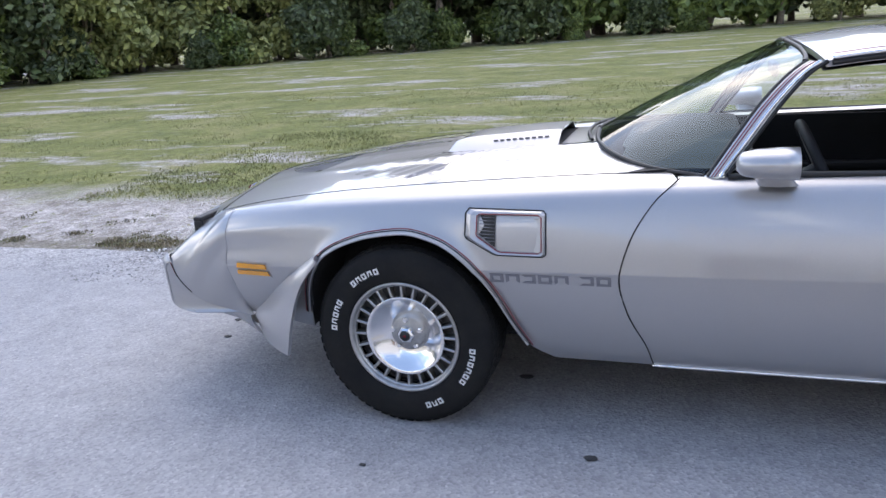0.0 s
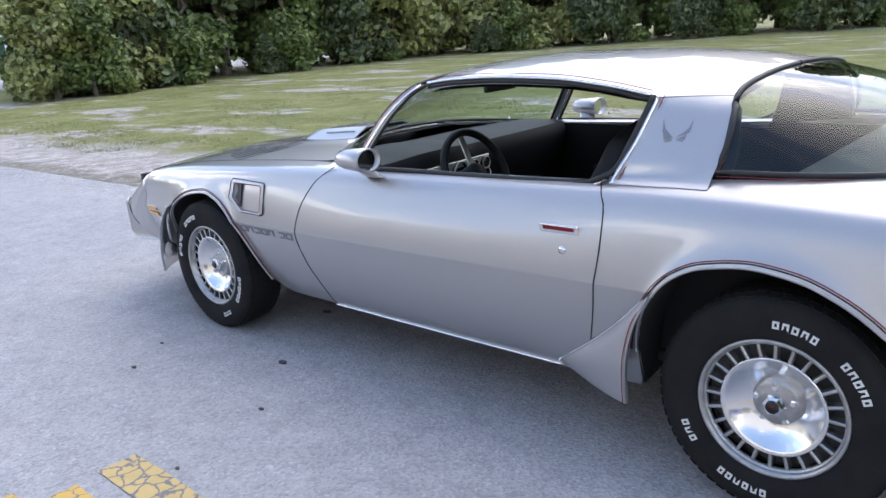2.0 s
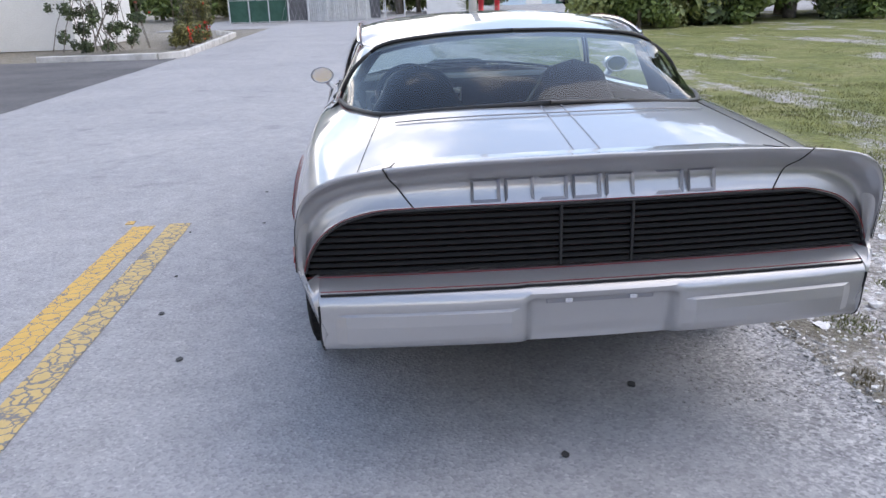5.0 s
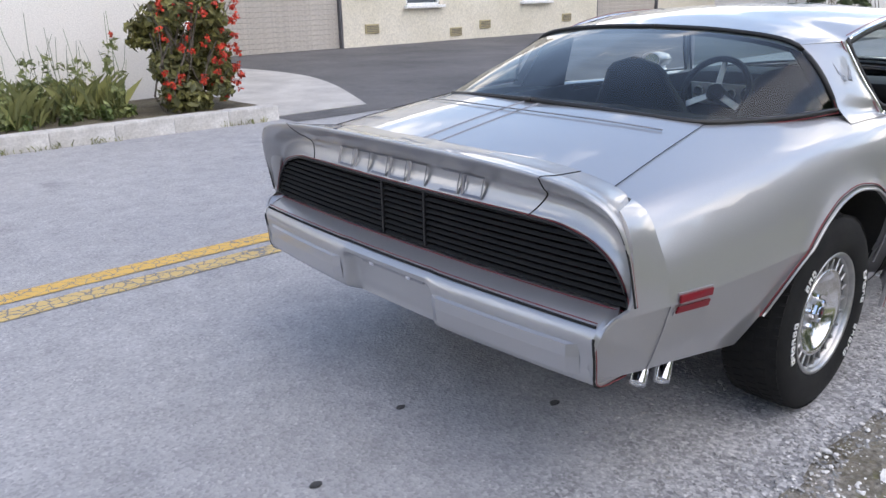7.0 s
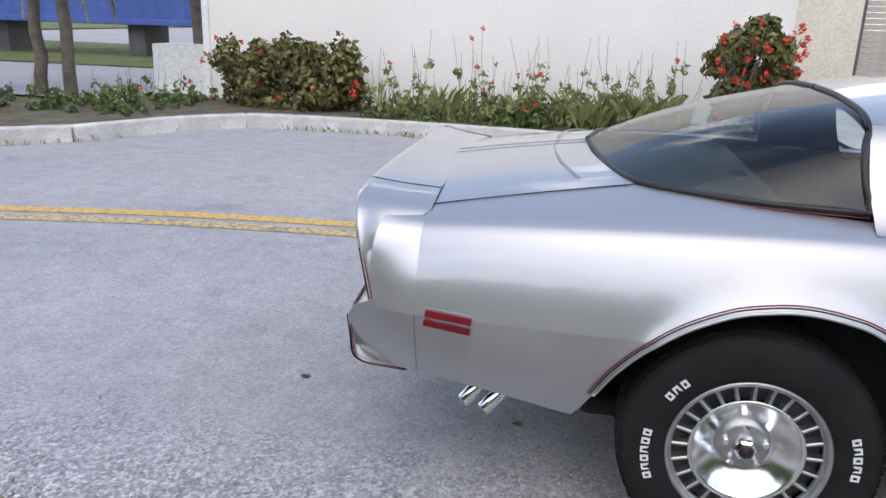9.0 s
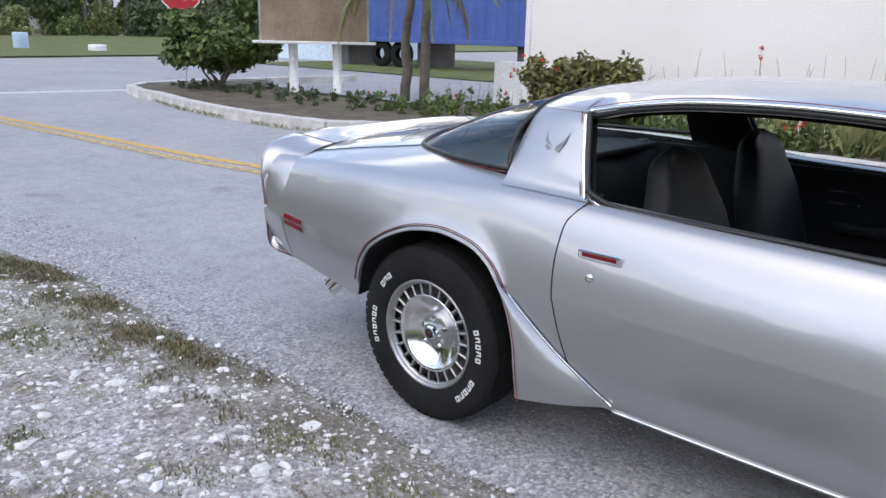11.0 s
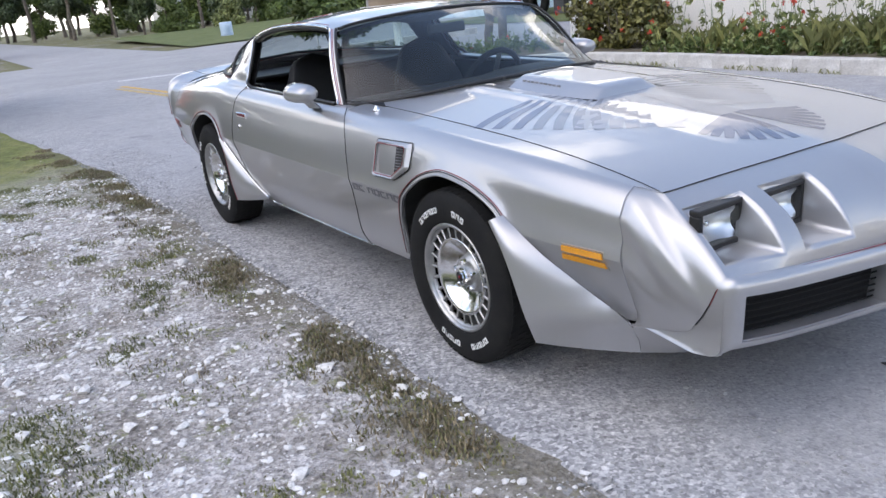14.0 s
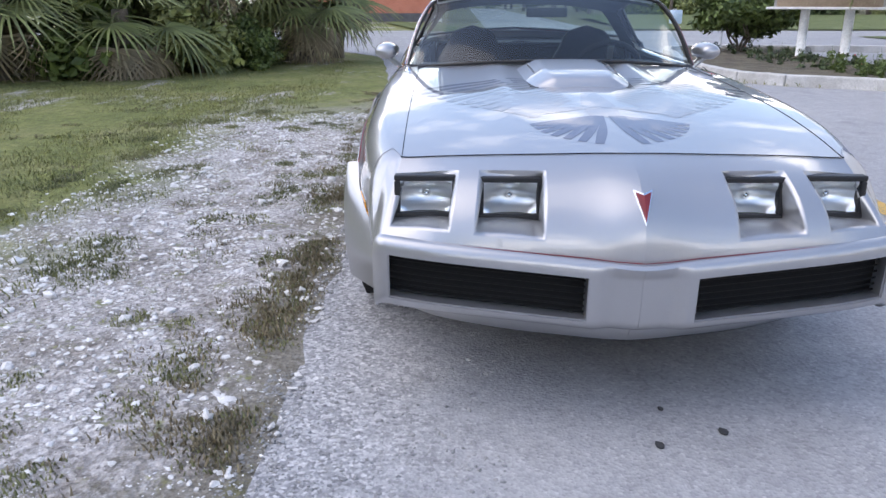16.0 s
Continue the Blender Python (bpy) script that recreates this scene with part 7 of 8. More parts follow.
for k, (x, y, h, n, sc) in enumerate(((-7.9, -7.6, 1.5, 18, 1.25), (-8.6, -5.9, 1.1, 16, 1.15), (-10.4, -5.0, 2.3, 22, 1.3), (-12.3, -3.9, 1.9, 24, 1.35), (-13.6, -4.6, 2.8, 22, 1.35), (-9.8, -8.2, 2.9, 20, 1.3), (-12.0, -6.8, 3.3, 20, 1.3), (-13.3, -3.0, 1.8, 22, 1.15), (-11.7, -3.4, 1.3, 18, 1.05))):
    fan_palm(x, y, h, n, 40 + k, sc, 7)
for k, (x, y, s_) in enumerate(((-9.2, -4.9, 0.62), (-8.9, -6.7, 0.75), (-10.8, -6.3, 1.0), (-7.4, -8.8, 0.9), (-11.2, -4.4, 0.5), (-10.1, -4.15, 0.34), (-7.2, -10.6, 1.1), (-9.5, -10.0, 1.3))):
    c, t = shrubs[(1, 0, 1, 2)[k % 4]]
    plant("shrub", "bright vine-covered shrub among the fan palms", "shrub", "shrubs among the palms", c, t, pose(x, y, -0.05, 0, 0, 55 * k) @ Matrix.Diagonal((s_, s_, s_, 1)))
fan_palm(23.6, -3.6, 0.35, 12, 71, 0.75, 0, "small young palm at the foot of a pole")
fan_palm(30.2, -14.0, 4.0, 20, 72, 1.5, 9, "tall fan palm with a dry skirt in the wood's edge")


# ---- planting strip against the white wall ----
def clipped_hedge(x0, x1, y0, y1, z0, z1, n, seed, mat, flowers, label):
    r = np.random.default_rng(seed)
    cs, rs = [], []
    for k in range(int(18 * (x1 - x0)) + 10):
        cs.append((r.uniform(x0 + 0.12, x1 - 0.12), r.uniform(y0 + 0.1, y1 - 0.1), r.uniform(z0 + 0.05, z1 - 0.12)))
        q = r.uniform(0.14, 0.24)
        rs.append((q, q, q))
    ob = empty("hedge", label, "hedge")
    add_part("foliage", mesh_only("foliage", *leaf_cloud(cs, rs, n, 0.055, seed=seed, stretch=1.8), mat), ob)
    geos = [limb((r.uniform(x0 + 0.1, x1 - 0.1), r.uniform(y0 + 0.1, y1 - 0.1), z0 - 0.05), (r.uniform(x0, x1), r.uniform(y0, y1), z1 - 0.2), 0.014, 0.005, 5, 0.1, k) for k in range(24)]
    add_part("stem", mesh_only("stem", *join(*geos), M_BARK, True), ob)
    if not flowers:
        return ob
    fc = [(r.choice([x0 + 0.05, x1 - 0.05]) + r.normal() * 0.025 if r.random() < 0.4 else r.uniform(x0, x1), y0 + 0.03 + abs(r.normal()) * 0.05, r.uniform(z0 + 0.1, z1)) for k in range(flowers)]
    add_part("blossom", mesh_only("blossom", *leaf_cloud(fc, [(0.04, 0.04, 0.04)] * flowers, flowers * 14, 0.032, seed=seed + 1, stretch=1.1), M_FLOWER), ob, "clusters of red blossom")
    return ob


clipped_hedge(-6.95, -4.8, 6.95, 7.7, 0.12, 1.02, 8000, 31, M_LEAF_RUST, 14, "clipped green and rust hedge with red flowers before the wall")
clipped_hedge(-0.52, 0.38, 6.25, 7.25, 0.12, 1.46, 9500, 32, M_LEAF_RUST, 70, "upright hedge full of red blossom before the wall")
clipped_hedge(20.8, 23.5, 7.4, 10.6, 0.1, 3.2, 9000, 33, M_LEAF_DARK, 3, "large dark green clipped hedge by the road")
clipped_hedge(22.2, 25.0, 6.2, 7.0, 0.1, 0.75, 4000, 34, M_LEAF_RUST, 30, "low red-leaved hedge by the road")
clipped_hedge(25.5, 27.6, 6.3, 7.4, 0.1, 1.9, 5500, 35, M_LEAF_RUST, 6, "rust coloured clipped hedge by the road")
clipped_hedge(28.0, 30.5, 7.0, 8.4, 0.1, 2.8, 5000, 36, M_LEAF, 0, "tall green hedge before the fence")


def weed_bed(name, x0, x1, y0, y1, n, hmax, seed, mat, label, bloom):
    """Thin upright weeds with leaves up the stem and heads of flower."""
    r = np.random.default_rng(seed)
    st, lf, fl = [], [], []
    for k in range(n):
        x, y = r.uniform(x0, x1), r.uniform(y0, y1)
        h = hmax * r.uniform(0.25, 1.0) ** 1.3
        lean = r.normal(size=2) * 0.14 * h
        st.append(limb((x, y, 0.1), (x + lean[0], y + lean[1], 0.1 + h), 0.0045, 0.002, 4, 0.06, int(r.integers(1e6))))
        for q in range(5):
            t = r.uniform(0.0, 0.8) ** 1.5
            lf.append((x + lean[0] * t, y + lean[1] * t, 0.12 + h * t))
        if r.random() < bloom:
            fl.append((x + lean[0], y + lean[1], 0.1 + h))
    ob = empty(name, label, "weeds", kind="stuff")
    tagged(add_part("stem", mesh_only("stem", *join(*st), M_LEAF, True), ob), kind="stuff")
    tagged(add_part("leaf", mesh_only("leaf", *leaf_cloud(lf, [(0.06, 0.06, 0.05)] * len(lf), len(lf) * 8, 0.032, seed=seed, stretch=2.4), mat), ob), kind="stuff")
    if fl:
        tagged(add_part("blossom", mesh_only("blossom", *leaf_cloud(fl, [(0.03, 0.03, 0.035)] * len(fl), len(fl) * 16, 0.026, seed=seed, stretch=1.1), M_FLOWER), ob), kind="stuff")
    return ob


weed_bed("weeds", -4.6, -0.6, 6.5, 7.7, 110, 1.15, 51, M_LEAF_LIGHT, "tall wild weeds with small red flowers along the wall", 0.12)
weed_bed("weeds", -4.6, -0.7, 6.4, 7.7, 75, 0.30, 52, M_LEAF, "low green weeds filling the bed", 0.0)
weed_bed("weeds", -3.1, -2.3, 6.5, 7.2, 40, 0.75, 53, M_LEAF, "leafy red-tipped flower stand in the bed", 0.35)
weed_bed("weeds", -14.6, -8.0, 5.3, 7.0, 70, 0.3, 54, M_LEAF_DARK, "low dark ground plants on the island bed", 0.03)
weed_bed("weeds", -8.6, -7.0, 5.6, 7.6, 70, 0.5, 55, M_LEAF, "mixed weeds by the wall's corner", 0.06)

# tuft line where the kerb meets the road
def tufts(name, spots, n_each, h, mat, seed, label, spreadr=0.07):
    r = np.random.default_rng(seed)
    vs, fs = [], []
    for x, y, z, k in spots:
        for q in range(int(n_each * k)):
            a = r.random() * 6.28
            rr = spreadr * k * r.random() ** 0.6
            bx, by = x + rr * math.cos(a), y + rr * math.sin(a)
            hh = h * r.uniform(0.4, 1.1)
            la = r.random() * 6.28
            ln = hh * r.uniform(0.2, 0.9)
            w = 0.0025 + 0.002 * r.random()
            o = len(vs)
            dx, dy = math.cos(la), math.sin(la)
            vs += [(bx - dy * w, by + dx * w, z), (bx + dy * w, by - dx * w, z), (bx + dx * ln * 0.4 + dy * w * 0.7, by + dy * ln * 0.4 - dx * w * 0.7, z + hh * 0.7), (bx + dx * ln, by + dy * ln, z + hh)]
            fs += [(o, o + 1, o + 2), (o, o + 2, o + 3)]
    return tagged(mk(name, vs, fs, mat, smooth=False), label, "grass", kind="stuff")


r2 = random.Random(8)
spots = [(x, kerb_pt(x) - 0.1 + r2.uniform(-0.02, 0.03), 0.0, r2.uniform(0.3, 1.0)) for x in np.arange(-13.2, 0.4, 0.11) if noise.noise((x * 0.8, 0, 0)) > -0.15]
tufts("kerb_grass", spots, 16, 0.07, M_GRASSBLADE, 61, "grass tufts growing in the gutter")
spots = []
for x0, wd, n_ in ((-4.3, 0.3, 10), (-3.6, 0.35, 22), (-2.7, 0.25, 8), (-2.0, 0.4, 26), (-1.4, 0.45, 40), (-0.95, 0.25, 14)):
    spots += [(x0 + r2.gauss(0, wd * 0.6), r2.uniform(6.6, 7.6), 0.11, r2.uniform(0.5, 1.2)) for k in range(n_)]
tufts("tall_grass", spots, 5, 0.42, M_GRASSBLADE, 66, "tall thin wild grass clumps before the wall", 0.09)
# weeds on the shell shoulder, densest beside the asphalt
spots, dry = [], []
for k in range(2400):
    x = r2.uniform(-6.5, 5.5)
    d = abs(r2.gauss(0, 1)) * 0.14
    y = edge_y(x) - 0.05 - d
    if noise.noise((x * 2.2, y * 3, 5)) > 0.02:
        (spots if r2.random() < 0.35 else dry).append((x, y, ground_z(x, y), r2.uniform(0.3, 1.0)))
for k in range(3400):
    x, y = r2.uniform(-6, 6), r2.uniform(-4.6, -1.25)
    if noise.noise((x * 2.6, y * 2.6, 9)) > 0.29:
        (spots if r2.random() < 0.7 else dry).append((x, y, ground_z(x, y), r2.uniform(0.3, 1.1)))
for k in range(75):
    cx, cy = r2.uniform(-4.6, 4.4), r2.uniform(-3.3, -1.25)
    rad = r2.uniform(0.04, 0.17)
    for q in range(int(620 * rad * rad) + 4):
        a, rr = r2.uniform(0, 6.283), rad * math.sqrt(r2.random()) * (0.75 + 0.5 * noise.noise((cx * 9, k, q * 0.3)))
        x, y = cx + 1.3 * rr * math.cos(a), cy + 0.8 * rr * math.sin(a)
        spots.append((x, y, ground_z(x, y) + 0.001, r2.uniform(0.4, 1.0)))
tufts("shoulder_grass", spots, 30, 0.017, M_TUFT, 62, "small green tufts on the shell shoulder", 0.095)
tufts("shoulder_weeds", dry, 26, 0.024, M_TUFTDRY, 63, "dry brownish weeds on the shell shoulder", 0.09)
field = []
for k in range(9000):
    x, y = r2.uniform(-12, 22), -2.2 - 11 * r2.random() ** 1.5
    if noise.noise((x * 0.35, y * 0.8, 3)) > -0.12 and not (-3.4 < x < 9 and y > -3.2):
        field.append((x, y, ground_z(x, y), r2.uniform(0.6, 1.5)))
for k in range(9000):
    x, y = r2.uniform(-7, 6), -2.3 - 4.5 * r2.random() ** 1.2
    if noise.noise((x * 0.35, y * 0.8, 3)) + noise.noise((x * 1.7, y * 1.7, 8)) * 0.7 > max(-0.2, 0.5 * (y + 3.0)):
        field.append((x, y, ground_z(x, y), r2.uniform(0.5, 1.2)))
tufts("field_grass", field, 7, 0.035, M_GRASSBLADE, 64, "short field grass", 0.16)

# gravel of the shoulder: loose shell rock
M_SHELL = varied("white_shell_rock", (0.70, 0.68, 0.65), (0.88, 0.86, 0.84), 8, 0.95, 0.4, 0.004, 60)
ico = bmesh.new()
bmesh.ops.create_icosphere(ico, subdivisions=1, radius=1.0)
IV = np.array([v_.co[:] for v_ in ico.verts])
IF = [tuple(v_.index for v_ in f_.verts) for f_ in ico.faces]
ico.free()


def pebbles(n, rmin, rmax, seed, x0, x1, dens):
    r = np.random.default_rng(seed)
    vs, fs = [], []
    made = 0
    while made < n:
        x = r.uniform(x0, x1)
        y = edge_y(x) + 0.04 - dens(r)
        if noise.noise((x * 0.8, y * 0.9, 1)) < -0.32:
            continue
        # few chips lie open among the weeds beside the asphalt
        if -0.5 < y - edge_y(x) < -0.03 and noise.noise((x * 2.2, y * 3, 5)) > 0.0 and r.random() < 0.8:
            continue
        s_ = rmin + (rmax - rmin) * r.random() ** 5.0
        q = IV * (s_ * r.uniform(0.6, 1.3, 3)) * (1 + 0.25 * r.normal(size=(len(IV), 1)))
        a = r.random() * 6.28
        q = np.stack([q[:, 0] * math.cos(a) - q[:, 1] * math.sin(a), q[:, 0] * math.sin(a) + q[:, 1] * math.cos(a), q[:, 2] * 0.55], 1)
        o = len(vs)
        z = ground_z(x, y) if y < -1.07 else 0.0
        vs.extend((q + (x, y, z + s_ * 0.08)).tolist())
        fs.extend([tuple(i + o for i in t) for t in IF])
        made += 1
    return vs, fs


v, f = pebbles(15000, 0.003, 0.016, 71, -4.2, 4.2, lambda r: 1.9 * r.random())
tagged(mk("shell_gravel", v, f, M_SHELL, smooth=False), "loose white shell gravel on the shoulder", "gravel", kind="stuff")
v, f = pebbles(800, 0.011, 0.034, 77, -4.2, 4.2, lambda r: 0.1 + 2.0 * r.random())
tagged(mk("shell_rubble", v, f, M_SHELL, smooth=False), "larger white shell chips on the shoulder", "gravel", kind="stuff")
v, f = pebbles(14000, 0.002, 0.007, 73, -4.2, 4.2, lambda r: 0.1 + 1.8 * r.random())
M_DARKGRIT = varied("brown_grit", (0.14, 0.12, 0.10), (0.42, 0.39, 0.35), 10, 0.95)
tagged(mk("fine_grit", v, f, M_DARKGRIT, smooth=False), "fine brown and grey grit among the shell", "gravel", kind="stuff")
v, f = pebbles(14000, 0.003, 0.010, 72, -5.5, 4.2, lambda r: 0.1 - 0.75 * r.random() ** 1.6)
M_GREYGRAVEL = varied("grey_road_grit", (0.24, 0.24, 0.24), (0.44, 0.43, 0.42), 12, 0.95)
tagged(mk("road_grit", v, f, M_GREYGRAVEL, smooth=False), "loose grey grit along the asphalt edge", "gravel", kind="stuff")
STONE = []
for k in range(4):
    q = IV * (1 + 0.22 * np.random.default_rng(k).normal(size=(len(IV), 1))) * (1.2, 0.9, 0.7)
    STONE.append(mesh_only("stone", q * 0.035, IF, M_SHELL))
for k in range(46):
    x = r2.uniform(-2.5, 3.0)
    y = -1.3 - 1.3 * r2.random()
    if k < 3:
        x, y = ((1.446, -1.204), (-0.341, -1.823), (0.558, -2.077))[k]
    s_ = r2.uniform(0.35, 0.85)
    ob = new("stone", STONE[k % 4])
    ob.matrix_world = pose(x, y, ground_z(x, y) + 0.012 * s_, 0, 0, r2.uniform(0, 360)) @ Matrix.Scale(s_, 4)
    tagged(ob, "loose white shell stone on the shoulder", "stone", "loose stones")

# ---- island: round bush, stop sign, billboard, palms ----
r3 = np.random.default_rng(77)
cs = [(0.75 * math.cos(a) * q, 0.75 * math.sin(a) * q, 0.92 + 0.40 * zz) for a, q, zz in zip(r3.random(22) * 6.28, r3.random(22) ** 0.5, r3.normal(size=22) * 0.6)]
crown = mesh_only("crown", *leaf_cloud(cs, [(0.40, 0.40, 0.32)] * 22, 15000, 0.07, seed=78, stretch=2.2), M_LEAF)
geos = [limb((0, 0, 0), (0.5 * math.cos(k), 0.5 * math.sin(k), 0.85), 0.03, 0.012, 5, 0.1, k) for k in range(7)]
plant("bush", "rounded clipped green bush with bare stems on the island", "bush", "", crown, mesh_only("stems", *join(*geos), M_BARK, True), pose(-13.5, 6.05, 0.1) @ Matrix.Diagonal((1.1, 1.1, 0.95, 1)))


def stop_sign(x, y, z0, yaw, zc, size=0.38):
    s_ = empty("stop_sign", "red octagonal stop sign with white border on a steel post", "traffic sign", "", pose(x, y, z0, 0, 0, yaw))
    tube("post", [(0, 0, 0), (0, 0, zc + 0.3)], 0.025, M_GALV, s_, n=6)
    def octo(name, rad, dx, mat):
        pts = [(0, rad * math.cos(radians(22.5 + 45 * k)), zc + rad * math.sin(radians(22.5 + 45 * k))) for k in range(8)]
        vs = [(0.03 + dx, p[1], p[2]) for p in pts] + [(0.034 + dx, p[1], p[2]) for p in pts]
        return mk(name, vs, [tuple(range(8, 16)), tuple(range(8))[::-1]] + [(k, (k + 1) % 8, 8 + (k + 1) % 8, 8 + k) for k in range(8)], mat, s_, smooth=False)
    octo("border", size, 0.0, M_SIGNWHITE)
    octo("face", size * 0.93, 0.003, M_STOPRED)
    cu = bpy.data.curves.new("stop_text", "FONT")
    cu.body = "STOP"
    cu.align_x, cu.align_y = "CENTER", "CENTER"
    cu.size = size * 0.78
    cu.offset = 0.006
    cu.extrude = 0.002
    cu.materials.append(M_SIGNWHITE)
    t = new("stop_text", cu)
    t.parent = s_
    t.matrix_basis = pose(0.041, 0, zc - 0.01, 90, 0, 90)
    return s_


stop_sign(-14.75, 6.05, 0.1, -28, 1.83, 0.40)
stop_sign(47.0, -0.6, 0.0, 180, 2.0)
bb = empty("billboard", "weathered bare plywood board on two white posts", "signboard", "", pose(-11.75, 7.1, 0.1, 0, 0, -40))
for q in (0.42, -0.42):
    tube("post", [(0, q, 0), (0, q, 0.95)], 0.09, M_TRIMWHITE, bb, "round white post", n=14)
box("shelf", (0.3, 2.35, 0.05), (0, 0, 0.96), M_TRIMWHITE, bb, "white ledge", 0.01)
box("board", (0.1, 2.05, 1.3), (0, 0, 1.62), M_PLYWOOD, bb, "weathered plywood panel", 0.01)
for q in (1.02, -1.02):
    box("edge_strip", (0.12, 0.05, 1.32), (0, q, 1.62), M_WOODPOLE, bb, "grey edge board", 0.008)


def feather_frond(length, seed):
    r = np.random.default_rng(seed)
    rib = [(length * t, 0, 0.5 * length * t * (1 - t) * 1.3 - 0.35 * length * t ** 3) for t in np.linspace(0, 1, 10)]
    vs, fs = tube_geo(rib, 0.012, 5)
    for k in range(46):
        t = 0.12 + 0.86 * k / 46
        c = np.array((length * t, 0, 0.5 * length * t * (1 - t) * 1.3 - 0.35 * length * t ** 3))
        for sd in (1, -1):
            L_ = 0.42 * math.sin(math.pi * min(1, t * 0.9 + 0.12)) + 0.08
            d = np.array((0.45, sd * 0.7, -0.75 * r.uniform(0.7, 1.2)))
            d /= np.linalg.norm(d)
            o = len(vs)
            w = np.array((0.012, 0, 0.004))
            vs += [tuple(c - w), tuple(c + w), tuple(c + d * L_)]
            fs.append((o, o + 1, o + 2))
    return vs, fs


FF = [mesh_only("frond", *feather_frond(1.9, k), M_PALM) for k in range(2)] + [mesh_only("frond", *feather_frond(1.6, 5), M_PALMDRY)]
for k, (x, y, h) in enumerate(((-9.95, 7.75, 2.3), (-9.45, 7.75, 2.6), (-8.3, 9.6, 2.9))):
    p = empty("palm_tree", "slim feather palm with drooping golden fronds on the island", "palm", "island palms", pose(x, y, 0.05))
    add_part("trunk", mesh_only("trunk", *limb((0, 0, 0), (0.1 - 0.1 * k, 0.05, h), 0.10, 0.07, 9, 0.05, k), M_BARK, True), p)
    for q in range(13):
        o = add_part("frond", FF[q % 3], p)
        o.matrix_basis = pose(0.1 - 0.1 * k, 0.05, h, 0, -r2.uniform(-35, 55), q * 27.7 + r2.uniform(-9, 9))
box("planter_box", (0.9, 0.5, 0.8), (-8.4, 9.3, 0.4), M_TRIMWHITE)
tagged(bpy.data.objects["planter_box"], "low white masonry planter block by the driveway", "planter")

# ---- white building with the long wall ----
box("wall_north", (7.9, 9.0, 4.6), (-3.35, 12.5, 2.3), M_WALLWHITE)
tagged(bpy.data.objects["wall_north"], "long white stucco wall beside the planting bed", "wall", kind="structure")
box("corner_trim", (0.10, 0.5, 4.7), (-7.352, 8.22, 2.35), M_TRIMWHITE, bevel=0.01)
tagged(bpy.data.objects["corner_trim"], "bright white corner pilaster of the wall", "trim", kind="structure")


def wall_with_holes(name, x0, x1, y, thick, z1, holes, mat):
    xs_ = sorted({x0, x1, *[h for q in holes for h in q[:2]]})
    zs_ = sorted({-0.05, z1, *[h for q in holes for h in q[2:]]})
    bm = bmesh.new()
    for a, b in zip(xs_[:-1], xs_[1:]):
        for c, d in zip(zs_[:-1], zs_[1:]):
            cx, cz = (a + b) / 2, (c + d) / 2
            if any(h[0] < cx < h[1] and h[2] < cz < h[3] for h in holes):
                continue
            box_bm(b - a, thick, d - c, 0, 1, (cx, y + thick / 2, cz), bm)
    bmesh.ops.remove_doubles(bm, verts=bm.verts, dist=0.0001)
    me = bpy.data.meshes.new(name)
    bm.to_mesh(me)
    bm.free()
    me.materials.append(mat)
    return new(name, me)


holes = [(3.2, 7.15, -0.05, 3.4), (9.1, 10.25, 0.95, 2.1), (13.4, 14.55, 0.95, 2.1), (16.9, 20.3, -0.05, 3.4)]
tagged(wall_with_holes("wall_yard", 0.6, 24.0, 14.1, 0.25, 4.8, holes, M_BEIGE), "cream block wall with roller doors and windows", "wall", kind="structure")
box("wall_side", (0.12, 6.0, 4.6), (0.66, 11.6, 2.3), M_BEIGE)
tagged(bpy.data.objects["wall_side"], "cream side wall of the yard", "wall", kind="structure")
for k, (x0, x1) in enumerate(((3.2, 7.15), (16.9, 20.3))):
    d = empty("roller_door", "pale grey horizontal slatted roller door", "door", "roller doors", pose((x0 + x1) / 2, 14.22, 0))
    me = None
    for q in range(30):
        if me is None:
            bm = box_bm(x1 - x0 - 0.04, 0.035, 0.108, 0.012, 2)
            me = bpy.data.meshes.new("slat")
            bm.to_mesh(me)
            bm.free()
            me.materials.append(M_SHUTTER)
        o = add_part("slat", me, d)
        o.location = (0, 0, 0.09 + q * 0.112)
    for q in (x0 - (x0 + x1) / 2 + 0.02, x1 - (x0 + x1) / 2 - 0.02):
        box("guide_rail", (0.09, 0.1, 3.42), (q, -0.06, 1.68), M_DARKBASE, d, "dark guide rail", 0.01)
for k, x in enumerate((9.675, 13.975)):
    w = empty("window_%d" % (k + 1), "small window with a white frame in the cream wall", "window", "", pose(x, 14.16, 1.525), "structure")
    for sx, sz, ax, az in ((1.15, 0.07, 0, 0.54), (1.15, 0.07, 0, -0.54), (0.07, 1.15, 0.54, 0), (0.07, 1.15, -0.54, 0), (1.08, 0.04, 0, 0)):
        box("window_frame", (sx, 0.08, sz), (ax, 0, az), M_TRIMWHITE, w, "", 0.006)
    box("window_sill", (1.3, 0.18, 0.07), (0, -0.12, -0.6), M_TRIMWHITE, w, "white sill", 0.01)
    box("pane", (1.08, 0.012, 1.08), (0, 0.05, 0), mat_base("dim_window_pane", (0.10, 0.12, 0.14), 0.1), w, "dark reflective pane")
